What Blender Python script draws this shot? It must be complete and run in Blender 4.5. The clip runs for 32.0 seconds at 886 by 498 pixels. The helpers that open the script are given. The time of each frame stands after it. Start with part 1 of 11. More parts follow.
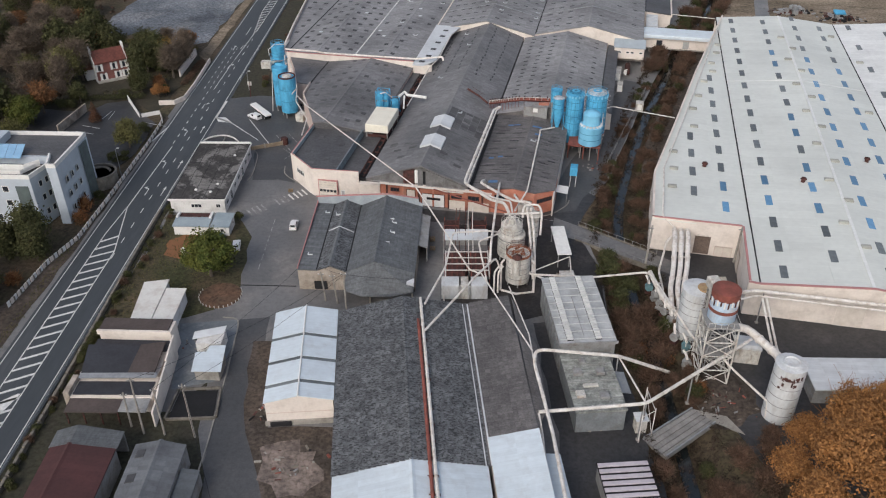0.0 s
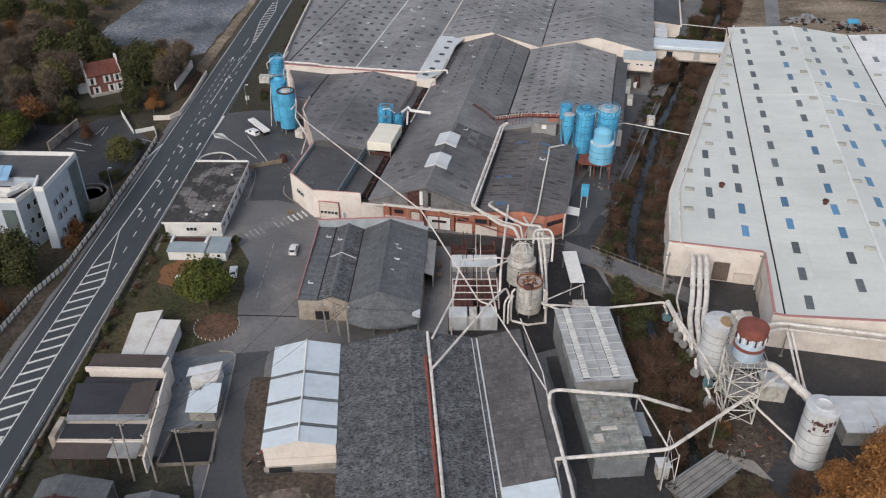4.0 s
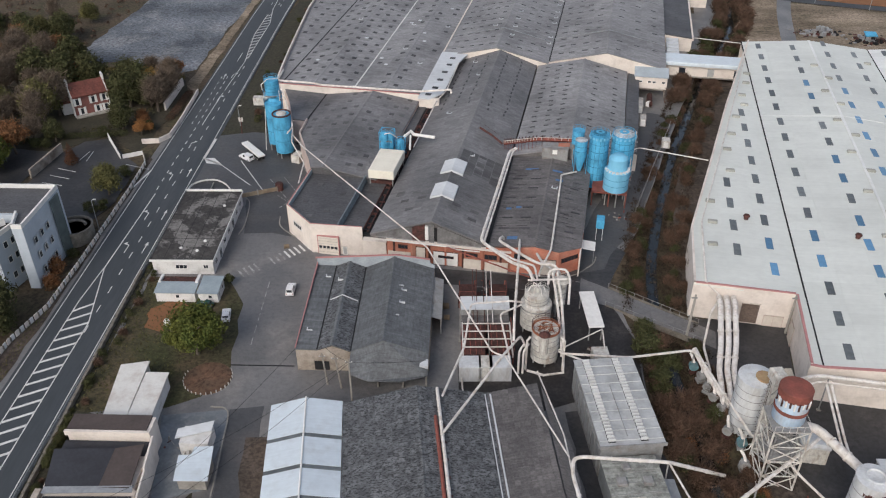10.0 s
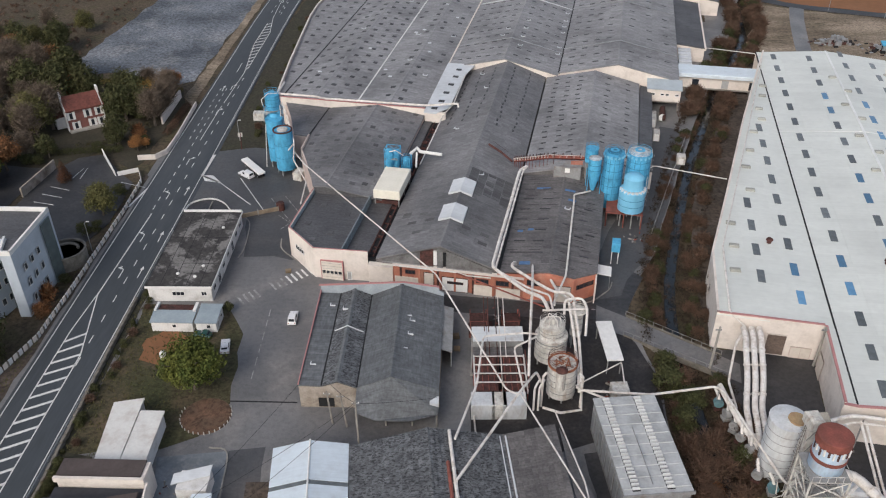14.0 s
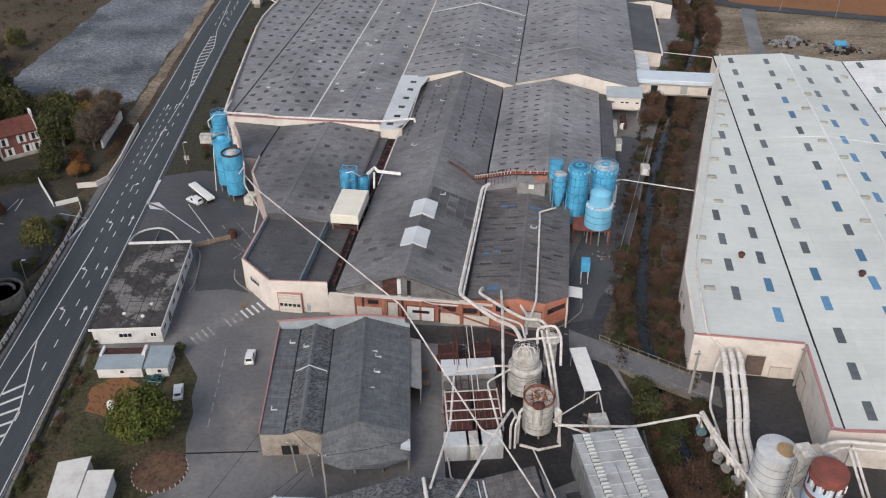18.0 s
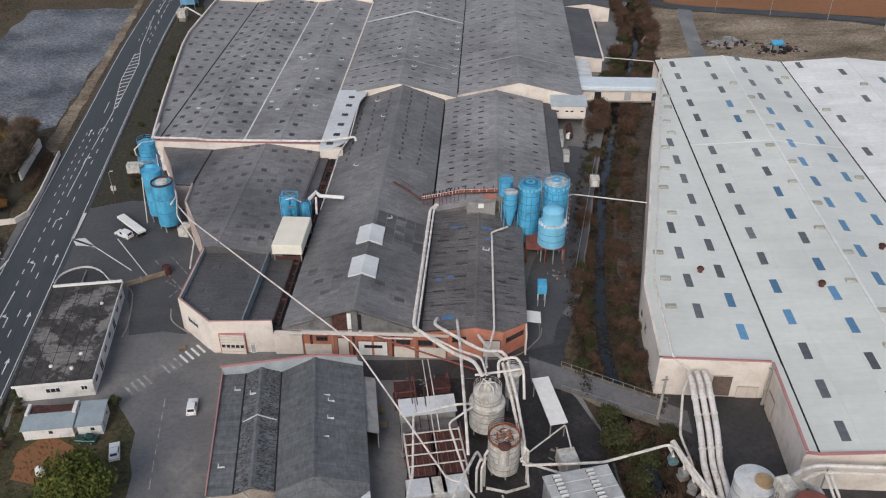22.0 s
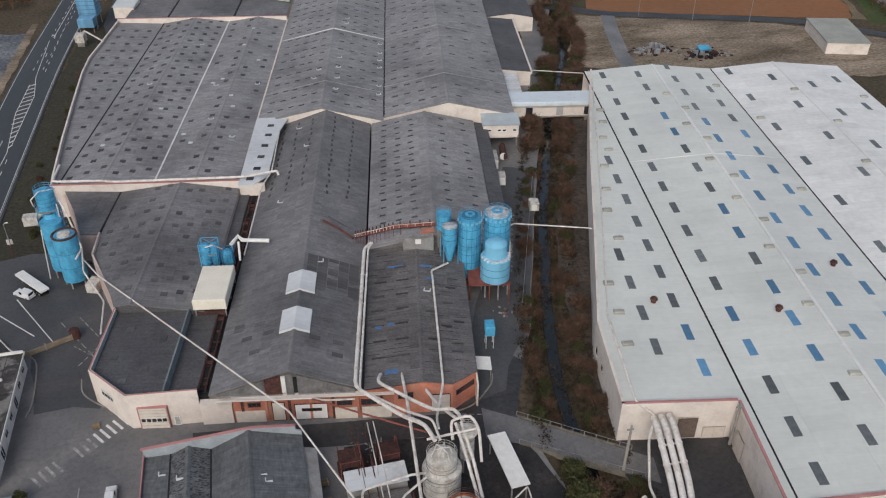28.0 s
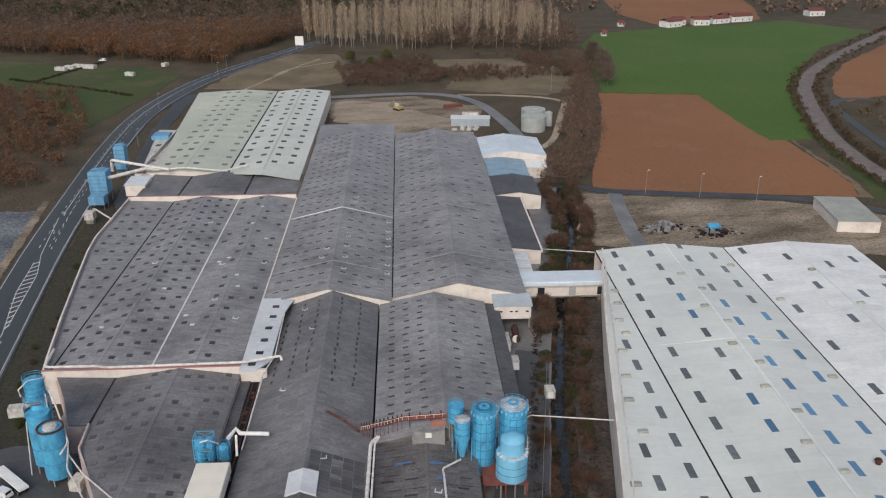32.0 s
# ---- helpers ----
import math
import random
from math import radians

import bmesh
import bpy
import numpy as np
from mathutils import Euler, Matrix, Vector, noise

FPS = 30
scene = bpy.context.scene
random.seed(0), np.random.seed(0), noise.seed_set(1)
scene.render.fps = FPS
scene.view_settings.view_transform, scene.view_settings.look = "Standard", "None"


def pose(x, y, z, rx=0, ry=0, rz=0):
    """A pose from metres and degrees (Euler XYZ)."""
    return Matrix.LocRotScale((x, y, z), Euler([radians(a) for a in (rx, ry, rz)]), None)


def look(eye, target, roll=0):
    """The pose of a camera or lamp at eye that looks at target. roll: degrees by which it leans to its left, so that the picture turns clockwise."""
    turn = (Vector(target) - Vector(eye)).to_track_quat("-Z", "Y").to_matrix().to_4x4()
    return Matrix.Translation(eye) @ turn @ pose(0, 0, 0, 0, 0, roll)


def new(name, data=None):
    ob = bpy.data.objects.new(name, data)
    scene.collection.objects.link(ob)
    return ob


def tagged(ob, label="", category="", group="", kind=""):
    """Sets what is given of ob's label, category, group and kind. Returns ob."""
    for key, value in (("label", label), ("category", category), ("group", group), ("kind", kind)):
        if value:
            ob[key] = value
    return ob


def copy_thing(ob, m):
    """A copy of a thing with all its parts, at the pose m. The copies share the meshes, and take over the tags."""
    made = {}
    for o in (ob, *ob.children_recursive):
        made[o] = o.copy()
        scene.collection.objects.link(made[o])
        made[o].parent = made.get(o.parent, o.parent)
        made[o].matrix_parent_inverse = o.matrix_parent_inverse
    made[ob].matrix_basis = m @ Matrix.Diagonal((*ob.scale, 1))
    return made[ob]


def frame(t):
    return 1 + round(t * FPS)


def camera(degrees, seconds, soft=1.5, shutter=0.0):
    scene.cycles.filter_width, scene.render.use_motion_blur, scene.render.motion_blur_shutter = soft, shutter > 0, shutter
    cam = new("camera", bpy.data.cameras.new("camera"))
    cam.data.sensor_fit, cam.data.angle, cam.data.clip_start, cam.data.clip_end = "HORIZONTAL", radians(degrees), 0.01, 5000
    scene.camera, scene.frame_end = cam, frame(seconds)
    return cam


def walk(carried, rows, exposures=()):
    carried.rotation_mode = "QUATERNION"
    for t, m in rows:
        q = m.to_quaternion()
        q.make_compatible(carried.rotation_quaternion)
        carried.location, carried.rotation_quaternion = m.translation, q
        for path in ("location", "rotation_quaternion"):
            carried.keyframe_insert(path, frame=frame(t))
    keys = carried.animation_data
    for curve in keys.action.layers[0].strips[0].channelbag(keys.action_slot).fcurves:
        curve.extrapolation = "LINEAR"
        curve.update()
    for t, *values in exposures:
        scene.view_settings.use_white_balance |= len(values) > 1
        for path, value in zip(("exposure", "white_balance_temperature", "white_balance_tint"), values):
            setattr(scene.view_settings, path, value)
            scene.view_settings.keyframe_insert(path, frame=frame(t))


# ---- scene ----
cam = camera(55.5, 32.0, soft=1.15)
METRES, EYE, TILT, LEAN, TURN = 79.5, 106.0, 0.0, 0.0, 2.5
ROWS = [
    (0.0, 0.0, 0.0, 0.0, -0.13, -34.05, 0.2),
    (0.5, -0.0025, 0.0166, -0.0005, -0.13, -34.04, 0.2),
    (1.0, -0.005, 0.0315, -0.0008, -0.12, -34.03, 0.2),
    (1.5, -0.0075, 0.0476, -0.0009, -0.1, -34.02, 0.2),
    (2.0, -0.0099, 0.0633, -0.0014, -0.11, -34.0, 0.21),
    (2.5, -0.0126, 0.0792, -0.0018, -0.14, -34.0, 0.2),
    (3.0, -0.0152, 0.0947, -0.002, -0.17, -33.99, 0.21),
    (3.5, -0.0179, 0.1103, -0.0021, -0.2, -33.98, 0.22),
    (5.5, -0.0288, 0.173, -0.0009, -0.36, -34.01, 0.21),
    (6.0, -0.0314, 0.1881, -0.0012, -0.4, -34.0, 0.21),
    (6.5, -0.0341, 0.2036, -0.0017, -0.46, -33.99, 0.21),
    (7.0, -0.0363, 0.2187, -0.0021, -0.47, -33.99, 0.22),
    (7.5, -0.0389, 0.2341, -0.0021, -0.52, -33.99, 0.22),
    (8.0, -0.0412, 0.2496, -0.0019, -0.54, -34.0, 0.22),
    (8.5, -0.0439, 0.265, -0.0021, -0.56, -34.0, 0.22),
    (9.0, -0.0468, 0.2803, -0.0022, -0.59, -34.0, 0.22),
    (9.5, -0.0491, 0.2961, -0.0022, -0.6, -34.0, 0.23),
    (10.0, -0.0518, 0.3114, -0.0022, -0.62, -34.0, 0.22),
    (10.5, -0.055, 0.3266, -0.0025, -0.64, -34.0, 0.22),
    (11.0, -0.0579, 0.3418, -0.0027, -0.66, -33.99, 0.22),
    (11.5, -0.061, 0.357, -0.0033, -0.67, -33.99, 0.22),
    (12.0, -0.0637, 0.3723, -0.0034, -0.67, -33.98, 0.23),
    (12.5, -0.067, 0.3876, -0.0038, -0.69, -33.97, 0.22),
    (13.0, -0.07, 0.4028, -0.0042, -0.69, -33.97, 0.22),
    (13.5, -0.0735, 0.4177, -0.0048, -0.7, -33.97, 0.22),
    (14.0, -0.0763, 0.4329, -0.0049, -0.68, -33.97, 0.22),
    (14.5, -0.0788, 0.448, -0.0054, -0.67, -33.96, 0.24),
    (16.5, -0.0885, 0.5096, -0.0057, -2.69, -34.0, 0.23),
    (17.0, -0.0911, 0.5253, -0.0055, -3.16, -34.01, 0.23),
    (17.5, -0.0932, 0.5409, -0.0054, -3.71, -34.01, 0.22),
    (18.0, -0.0955, 0.5566, -0.0058, -4.41, -34.01, 0.21),
    (18.5, -0.097, 0.5722, -0.006, -5.14, -34.02, 0.2),
    (19.0, -0.0987, 0.5878, -0.006, -5.74, -34.02, 0.19),
    (19.5, -0.0998, 0.6037, -0.0065, -6.26, -34.02, 0.18),
    (20.0, -0.1015, 0.6194, -0.0071, -6.89, -34.02, 0.17),
    (20.5, -0.1024, 0.6356, -0.0069, -7.46, -34.04, 0.17),
    (21.0, -0.1039, 0.6512, -0.007, -8.08, -34.04, 0.16),
    (21.5, -0.1045, 0.6674, -0.0071, -8.58, -34.05, 0.16),
    (22.0, -0.1055, 0.6835, -0.0072, -9.21, -34.04, 0.15),
    (22.5, -0.1061, 0.6995, -0.0071, -9.78, -34.04, 0.15),
    (23.0, -0.107, 0.7155, -0.0067, -10.5, -34.04, 0.14),
    (23.5, -0.1071, 0.7314, -0.0069, -11.18, -34.03, 0.14),
    (24.0, -0.1073, 0.7473, -0.0072, -12.02, -34.01, 0.12),
    (24.5, -0.1068, 0.7631, -0.008, -13.1, -34.0, 0.1),
    (25.0, -0.1059, 0.7787, -0.0086, -14.7, -33.99, 0.07),
    (25.5, -0.105, 0.7939, -0.0092, -15.27, -33.98, 0.05),
    (27.5, -0.099, 0.8546, -0.0113, -15.22, -33.99, 0.07),
    (28.0, -0.0969, 0.8695, -0.0111, -15.16, -33.98, 0.07),
    (28.5, -0.0949, 0.8848, -0.0111, -15.11, -33.99, 0.07),
    (29.0, -0.093, 0.9001, -0.0111, -15.06, -33.98, 0.07),
    (29.5, -0.0909, 0.9153, -0.0115, -15.02, -33.7, 0.09),
    (30.0, -0.0889, 0.9299, -0.0115, -14.97, -31.62, 0.1),
    (30.5, -0.0875, 0.9451, -0.0109, -14.94, -29.39, 0.1),
    (31.0, -0.0868, 0.9595, -0.0104, -14.92, -27.13, 0.1),
    (31.5, -0.0858, 0.9745, -0.0103, -14.89, -24.86, 0.1),
    (32.0, -0.0854, 0.9899, -0.0103, -14.88, -22.81, 0.11),
]
walk(cam, [(t, pose(0, 0, EYE, TILT, LEAN, TURN) @ pose(METRES * x, METRES * y, METRES * z, 90 + pitch, roll, yaw)) for t, x, y, z, yaw, pitch, roll in ROWS], ((0.0, 0.24), (10.0, 0.26), (17.0, 0.31), (20.0, 0.23), (23.0, 0.14), (25.0, 0.1), (28.0, 0.0), (30.0, 0.03), (32.0, 0.11)))

# ---- world, sun ----
SUN_ELEV, SUN_AZ = 38.0, 205.0          # azimuth: degrees clockwise from +y
world = bpy.data.worlds.new("world")
scene.world = world
world.use_nodes = True
wn = world.node_tree
sky = wn.nodes.new("ShaderNodeTexSky")
sky.sky_type, sky.sun_disc = "NISHITA", False
sky.sun_elevation, sky.sun_rotation = radians(SUN_ELEV), radians(SUN_AZ)
sky.air_density, sky.dust_density, sky.ozone_density = 1.0, 3.0, 1.5
wn.nodes["Background"].inputs["Strength"].default_value = 0.13
grey = wn.nodes.new("ShaderNodeHueSaturation")            # a hazy, nearly overcast sky
grey.inputs["Saturation"].default_value = 0.68
wn.links.new(sky.outputs[0], grey.inputs["Color"]), wn.links.new(grey.outputs[0], wn.nodes["Background"].inputs[0])
sun = new("sun", bpy.data.lights.new("sun", "SUN"))
sun.data.energy, sun.data.angle, sun.data.color = 1.1, radians(25), (1.0, 0.93, 0.84)
_az, _el = radians(SUN_AZ), radians(SUN_ELEV)
sun.matrix_world = look((math.sin(_az) * math.cos(_el) * 300, math.cos(_az) * math.cos(_el) * 300, math.sin(_el) * 300), (0, 0, 0))

# ---- materials ----
def mat(name, c1, c2=None, rough=0.85, metal=0.0, scale=0.25, fine=3.0, bump=0.25, island=0.0, rand=0.0,
        stain=None, stain_scale=0.15, stain_amt=0.5, stretch=(1, 1, 1), amount=0.6, spec=0.3, streak=0.0, pits=0.0, edge=(0.5, 0.68)):
    """A weathered surface: two colours mixed by broad noise, fine grain, patchy stains and a piece-to-piece shift."""
    m = bpy.data.materials.new(name)
    m.use_nodes = True
    nt = m.node_tree
    N, lk = nt.nodes, nt.links.new
    b = N["Principled BSDF"]
    b.inputs["Roughness"].default_value, b.inputs["Metallic"].default_value = rough, metal
    b.inputs["Specular IOR Level"].default_value = spec
    c2 = c2 or tuple(v * 0.75 for v in c1)
    tc, mp = N.new("ShaderNodeTexCoord"), N.new("ShaderNodeMapping")
    mp.inputs["Scale"].default_value = stretch
    lk(tc.outputs["Object"], mp.inputs[0])
    n1, n2 = N.new("ShaderNodeTexNoise"), N.new("ShaderNodeTexNoise")
    n1.inputs["Scale"].default_value, n1.inputs["Detail"].default_value = scale, 6
    n2.inputs["Scale"].default_value, n2.inputs["Detail"].default_value = fine, 5
    lk(mp.outputs[0], n1.inputs[0]), lk(mp.outputs[0], n2.inputs[0])
    r1 = N.new("ShaderNodeMapRange")
    r1.inputs[1].default_value, r1.inputs[2].default_value = 0.35, 0.65
    lk(n1.outputs[0], r1.inputs[0])
    mx = N.new("ShaderNodeMix")
    mx.data_type = "RGBA"
    mx.inputs[6].default_value, mx.inputs[7].default_value = (*c1, 1), (*c2, 1)
    lk(r1.outputs[0], mx.inputs[0])
    col = mx.outputs[2]
    if stain:
        n3, r3, m3 = N.new("ShaderNodeTexNoise"), N.new("ShaderNodeMapRange"), N.new("ShaderNodeMix")
        n3.inputs["Scale"].default_value, n3.inputs["Detail"].default_value = stain_scale, 8
        n3.inputs["Roughness"].default_value = 0.65
        lk(tc.outputs["Object"] if stretch == (1, 1, 1) else mp.outputs[0], n3.inputs[0])
        r3.inputs[1].default_value, r3.inputs[2].default_value, r3.inputs[4].default_value = *edge, stain_amt
        lk(n3.outputs[0], r3.inputs[0])
        m3.data_type = "RGBA"
        m3.inputs[7].default_value = (*stain, 1)
        lk(r3.outputs[0], m3.inputs[0]), lk(col, m3.inputs[6])
        col = m3.outputs[2]
    hv = N.new("ShaderNodeHueSaturation")
    r2 = N.new("ShaderNodeMapRange")
    r2.inputs[1].default_value, r2.inputs[2].default_value = 0.25, 0.75
    r2.inputs[3].default_value, r2.inputs[4].default_value = 1 - amount * 0.5, 1 + amount * 0.5
    lk(n2.outputs[0], r2.inputs[0])
    val = r2.outputs[0]
    for amt, st, lo, hi in ((streak, (0.16, 2.6, 0.3), 0.3, 0.7), (pits, (1.1, 1.1, 1.1), 0.38, 0.55)):
        if amt:                               # run-down streaks; dark broken spots
            m4, n4, r4, u4 = N.new("ShaderNodeMapping"), N.new("ShaderNodeTexNoise"), N.new("ShaderNodeMapRange"), N.new("ShaderNodeMath")
            m4.inputs["Scale"].default_value = st
            n4.inputs["Scale"].default_value, n4.inputs["Detail"].default_value, n4.inputs["Roughness"].default_value = 1.0, 7, 0.7
            r4.inputs[1].default_value, r4.inputs[2].default_value = lo, hi
            r4.inputs[3].default_value, r4.inputs[4].default_value = 1 - amt, 1 + amt * 0.35
            lk(tc.outputs["Object"], m4.inputs[0]), lk(m4.outputs[0], n4.inputs[0]), lk(n4.outputs[0], r4.inputs[0])
            u4.operation = "MULTIPLY"
            lk(val, u4.inputs[0]), lk(r4.outputs[0], u4.inputs[1])
            val = u4.outputs[0]
    for amt, node, sock in ((island, "ShaderNodeNewGeometry", "Random Per Island"), (rand, "ShaderNodeObjectInfo", "Random")):
        if amt:
            g, rr, mu = N.new(node), N.new("ShaderNodeMapRange"), N.new("ShaderNodeMath")
            rr.inputs[3].default_value, rr.inputs[4].default_value = 1 - amt, 1 + amt
            lk(g.outputs[sock], rr.inputs[0])
            mu.operation = "MULTIPLY"
            lk(val, mu.inputs[0]), lk(rr.outputs[0], mu.inputs[1])
            val = mu.outputs[0]
    lk(val, hv.inputs["Value"]), lk(col, hv.inputs["Color"])
    lk(hv.outputs[0], b.inputs["Base Color"])
    if bump:
        bp = N.new("ShaderNodeBump")
        bp.inputs["Strength"].default_value, bp.inputs["Distance"].default_value = bump, 0.05
        lk(n2.outputs[0], bp.inputs["Height"]), lk(bp.outputs[0], b.inputs["Normal"])
    return m


FIBRO = mat("fibre_cement", (0.312, 0.304, 0.308), (0.235, 0.229, 0.232), 0.6, scale=0.06, fine=1.5, bump=0.1, amount=0.35, island=0.15, stain=(0.1, 0.096, 0.098), stain_scale=0.08, stain_amt=0.55, spec=0.5, streak=0.28)
FIBRO_OLD = mat("old_fibre_cement", (0.165, 0.17, 0.178), (0.112, 0.116, 0.123), 0.7, scale=0.2, fine=6.0, bump=0.9, amount=0.5, island=0.22, stain=(0.026, 0.026, 0.028), stain_scale=1.4, stain_amt=0.9, spec=0.45, streak=0.12, stretch=(1.3, 2.6, 1), edge=(0.5, 0.57), pits=0.35)
FIBRO_BROWN = mat("brown_fibre_cement", (0.174, 0.161, 0.159), (0.124, 0.115, 0.114), 0.65, scale=0.1, fine=2.5, island=0.2, stain=(0.05, 0.046, 0.045), stain_scale=0.25, stain_amt=0.5, spec=0.5, streak=0.4)
FIBRO_GRIMY = mat("grimy_fibre_cement", (0.22, 0.214, 0.217), (0.152, 0.148, 0.151), 0.6, scale=0.06, fine=1.8, bump=0.1, amount=0.35, island=0.14, stain=(0.065, 0.062, 0.064), stain_scale=0.07, stain_amt=0.6, spec=0.5, streak=0.3, pits=0.1)
FELT = mat("grey_felt", (0.108, 0.106, 0.111), (0.078, 0.076, 0.08), 0.6, scale=0.12, fine=2.0, island=0.08, stain=(0.04, 0.039, 0.041), stain_scale=0.2, spec=0.5, streak=0.3)
WHITE_SHEET = mat("white_sheet_metal", (0.665, 0.683, 0.648), (0.62, 0.637, 0.604), 0.5, scale=0.05, fine=0.8, bump=0.08, island=0.035, amount=0.1, stain=(0.46, 0.475, 0.46), stain_scale=0.05, stain_amt=0.2, streak=0.06)
PALE_SHEET = mat("pale_sheet_metal", (0.65, 0.67, 0.69), (0.57, 0.59, 0.61), 0.5, scale=0.05, fine=0.8, bump=0.08, island=0.07, amount=0.14, streak=0.12, stain=(0.4, 0.41, 0.42), stain_scale=0.09, stain_amt=0.35)
SAGE_SHEET = mat("pale_sage_sheet", (0.6, 0.62, 0.56), (0.53, 0.55, 0.5), 0.55, scale=0.05, fine=0.8, bump=0.08, island=0.05, amount=0.14, streak=0.08)
EAST_SHEET = mat("white_painted_sheet", (0.785, 0.79, 0.775), (0.715, 0.72, 0.705), 0.5, scale=0.05, fine=0.8, bump=0.08, island=0.05, amount=0.14, streak=0.1, stain=(0.48, 0.49, 0.49), stain_scale=0.09, stain_amt=0.35)
GREEN_SHEET = mat("pale_green_sheet", (0.5, 0.52, 0.43), (0.43, 0.45, 0.38), 0.6, scale=0.04, fine=0.8, bump=0.08, island=0.05, amount=0.15)
BRIGHT_SHEET = mat("bright_white_sheet", (0.63, 0.7, 0.755), (0.57, 0.635, 0.69), 0.5, scale=0.1, fine=1.0, bump=0.08, island=0.05, amount=0.1, stain=(0.4, 0.41, 0.42), stain_scale=0.35, stain_amt=0.3, streak=0.08)
CREAM = mat("cream_render", (0.76, 0.69, 0.63), (0.68, 0.61, 0.555), 0.85, scale=0.15, fine=2.0, bump=0.1, amount=0.12, stain=(0.46, 0.4, 0.35), stain_scale=0.3, stain_amt=0.4, streak=0.08)
PINK = mat("pink_render", (0.63, 0.51, 0.455), (0.54, 0.43, 0.39), 0.85, scale=0.2, fine=2.0, bump=0.1, amount=0.15, stain=(0.33, 0.26, 0.23), stain_scale=0.3, stain_amt=0.45)
WHITEWASH = mat("white_render", (0.72, 0.71, 0.7), (0.62, 0.61, 0.6), 0.85, scale=0.3, fine=3.0, bump=0.1, amount=0.15, stain=(0.35, 0.33, 0.3), stain_scale=0.5, stain_amt=0.5)
BRICK = mat("red_brick", (0.5, 0.2, 0.135), (0.38, 0.145, 0.1), 0.9, scale=0.4, fine=6.0, bump=0.3, island=0.14, rand=0.18, amount=0.3, stain=(0.42, 0.3, 0.23), stain_scale=0.25, stain_amt=0.45)
MORTAR = mat("mortar", (0.38, 0.3, 0.25), None, 0.95, scale=1, fine=6, amount=0.2)
REDTRIM = mat("red_coping", (0.48, 0.23, 0.22), (0.4, 0.19, 0.185), 0.7, amount=0.2)
BLACK = mat("black_gutter_and_shade", (0.02, 0.02, 0.022), None, 0.8, amount=0.3)
DARKGLASS = mat("dark_skylight", (0.046, 0.045, 0.048), (0.032, 0.032, 0.034), 0.5, scale=0.8, fine=4, bump=0.05, rand=0.5, amount=0.3, spec=0.4)
FAINTGLASS = mat("weathered_skylight", (0.098, 0.095, 0.098), (0.072, 0.07, 0.072), 0.5, scale=0.8, fine=4, bump=0.05, rand=0.4, amount=0.3, spec=0.4)
GREYGLASS = mat("grey_skylight", (0.13, 0.145, 0.15), (0.09, 0.1, 0.105), 0.35, scale=0.8, fine=4, bump=0.05, rand=0.35, amount=0.3, spec=0.5)
OLIVEGLASS = mat("olive_grey_skylight", (0.16, 0.155, 0.13), (0.11, 0.106, 0.09), 0.45, scale=0.8, fine=4, bump=0.05, rand=0.3, amount=0.3, spec=0.4)
BLUEGLASS = mat("blue_skylight", (0.1, 0.235, 0.39), (0.085, 0.2, 0.34), 0.35, scale=0.8, fine=4, bump=0.05, rand=0.35, amount=0.2, spec=0.5)
WINDOW = mat("window_glass", (0.03, 0.035, 0.045), None, 0.1, scale=1, fine=3, bump=0, amount=0.2, spec=0.8)
BLUE = mat("blue_painted_steel", (0.095, 0.4, 0.63), (0.06, 0.3, 0.5), 0.5, scale=0.3, fine=2, bump=0.06, amount=0.2, stain=(0.05, 0.17, 0.28), stain_scale=0.6, stain_amt=0.6, stretch=(1, 1, 0.35), pits=0.12)
PALEBLUE = mat("pale_blue_steel", (0.2, 0.5, 0.7), (0.16, 0.42, 0.6), 0.55, scale=0.3, fine=2, bump=0.06, amount=0.2, stain=(0.1, 0.27, 0.4), stain_scale=0.5, stain_amt=0.5, stretch=(1, 1, 0.35))
DIRTYWHITE = mat("dirty_white_steel", (0.6, 0.585, 0.55), (0.47, 0.45, 0.415), 0.65, scale=0.6, fine=3, bump=0.1, amount=0.3, stain=(0.25, 0.17, 0.125), stain_scale=1.1, stain_amt=0.6, stretch=(1, 1, 0.4), pits=0.2)
SILO_GREY = mat("grey_white_silo", (0.6, 0.61, 0.62), (0.5, 0.52, 0.54), 0.6, scale=0.4, fine=3, bump=0.08, amount=0.2, stain=(0.3, 0.25, 0.22), stain_scale=0.5, stain_amt=0.45, stretch=(1, 1, 0.4))
PIPEWHITE = mat("white_pipe", (0.72, 0.69, 0.66), (0.62, 0.58, 0.54), 0.6, scale=0.5, fine=3, bump=0.08, amount=0.2, stain=(0.33, 0.24, 0.18), stain_scale=0.7, stain_amt=0.6)
STEEL = mat("galvanised_steel", (0.42, 0.43, 0.44), (0.33, 0.34, 0.35), 0.5, metal=0.6, scale=0.6, fine=3, bump=0.05, amount=0.2)
GREYSTEEL = mat("grey_painted_steel", (0.3, 0.3, 0.3), (0.22, 0.22, 0.22), 0.7, scale=0.5, fine=3, amount=0.25, stain=(0.15, 0.1, 0.07), stain_scale=0.6)
RUST = mat("rusty_steel", (0.1, 0.042, 0.035), (0.058, 0.03, 0.027), 0.9, scale=0.8, fine=4, bump=0.3, amount=0.5, rand=0.25, pits=0.3)
ORUST = mat("orange_rust", (0.3, 0.115, 0.06), (0.17, 0.065, 0.04), 0.9, scale=0.9, fine=5, bump=0.3, amount=0.5, rand=0.25, pits=0.3)
REDSTEEL = mat("red_brown_steel", (0.25, 0.078, 0.06), (0.16, 0.058, 0.046), 0.8, scale=0.6, fine=4, bump=0.2, amount=0.35, rand=0.2)
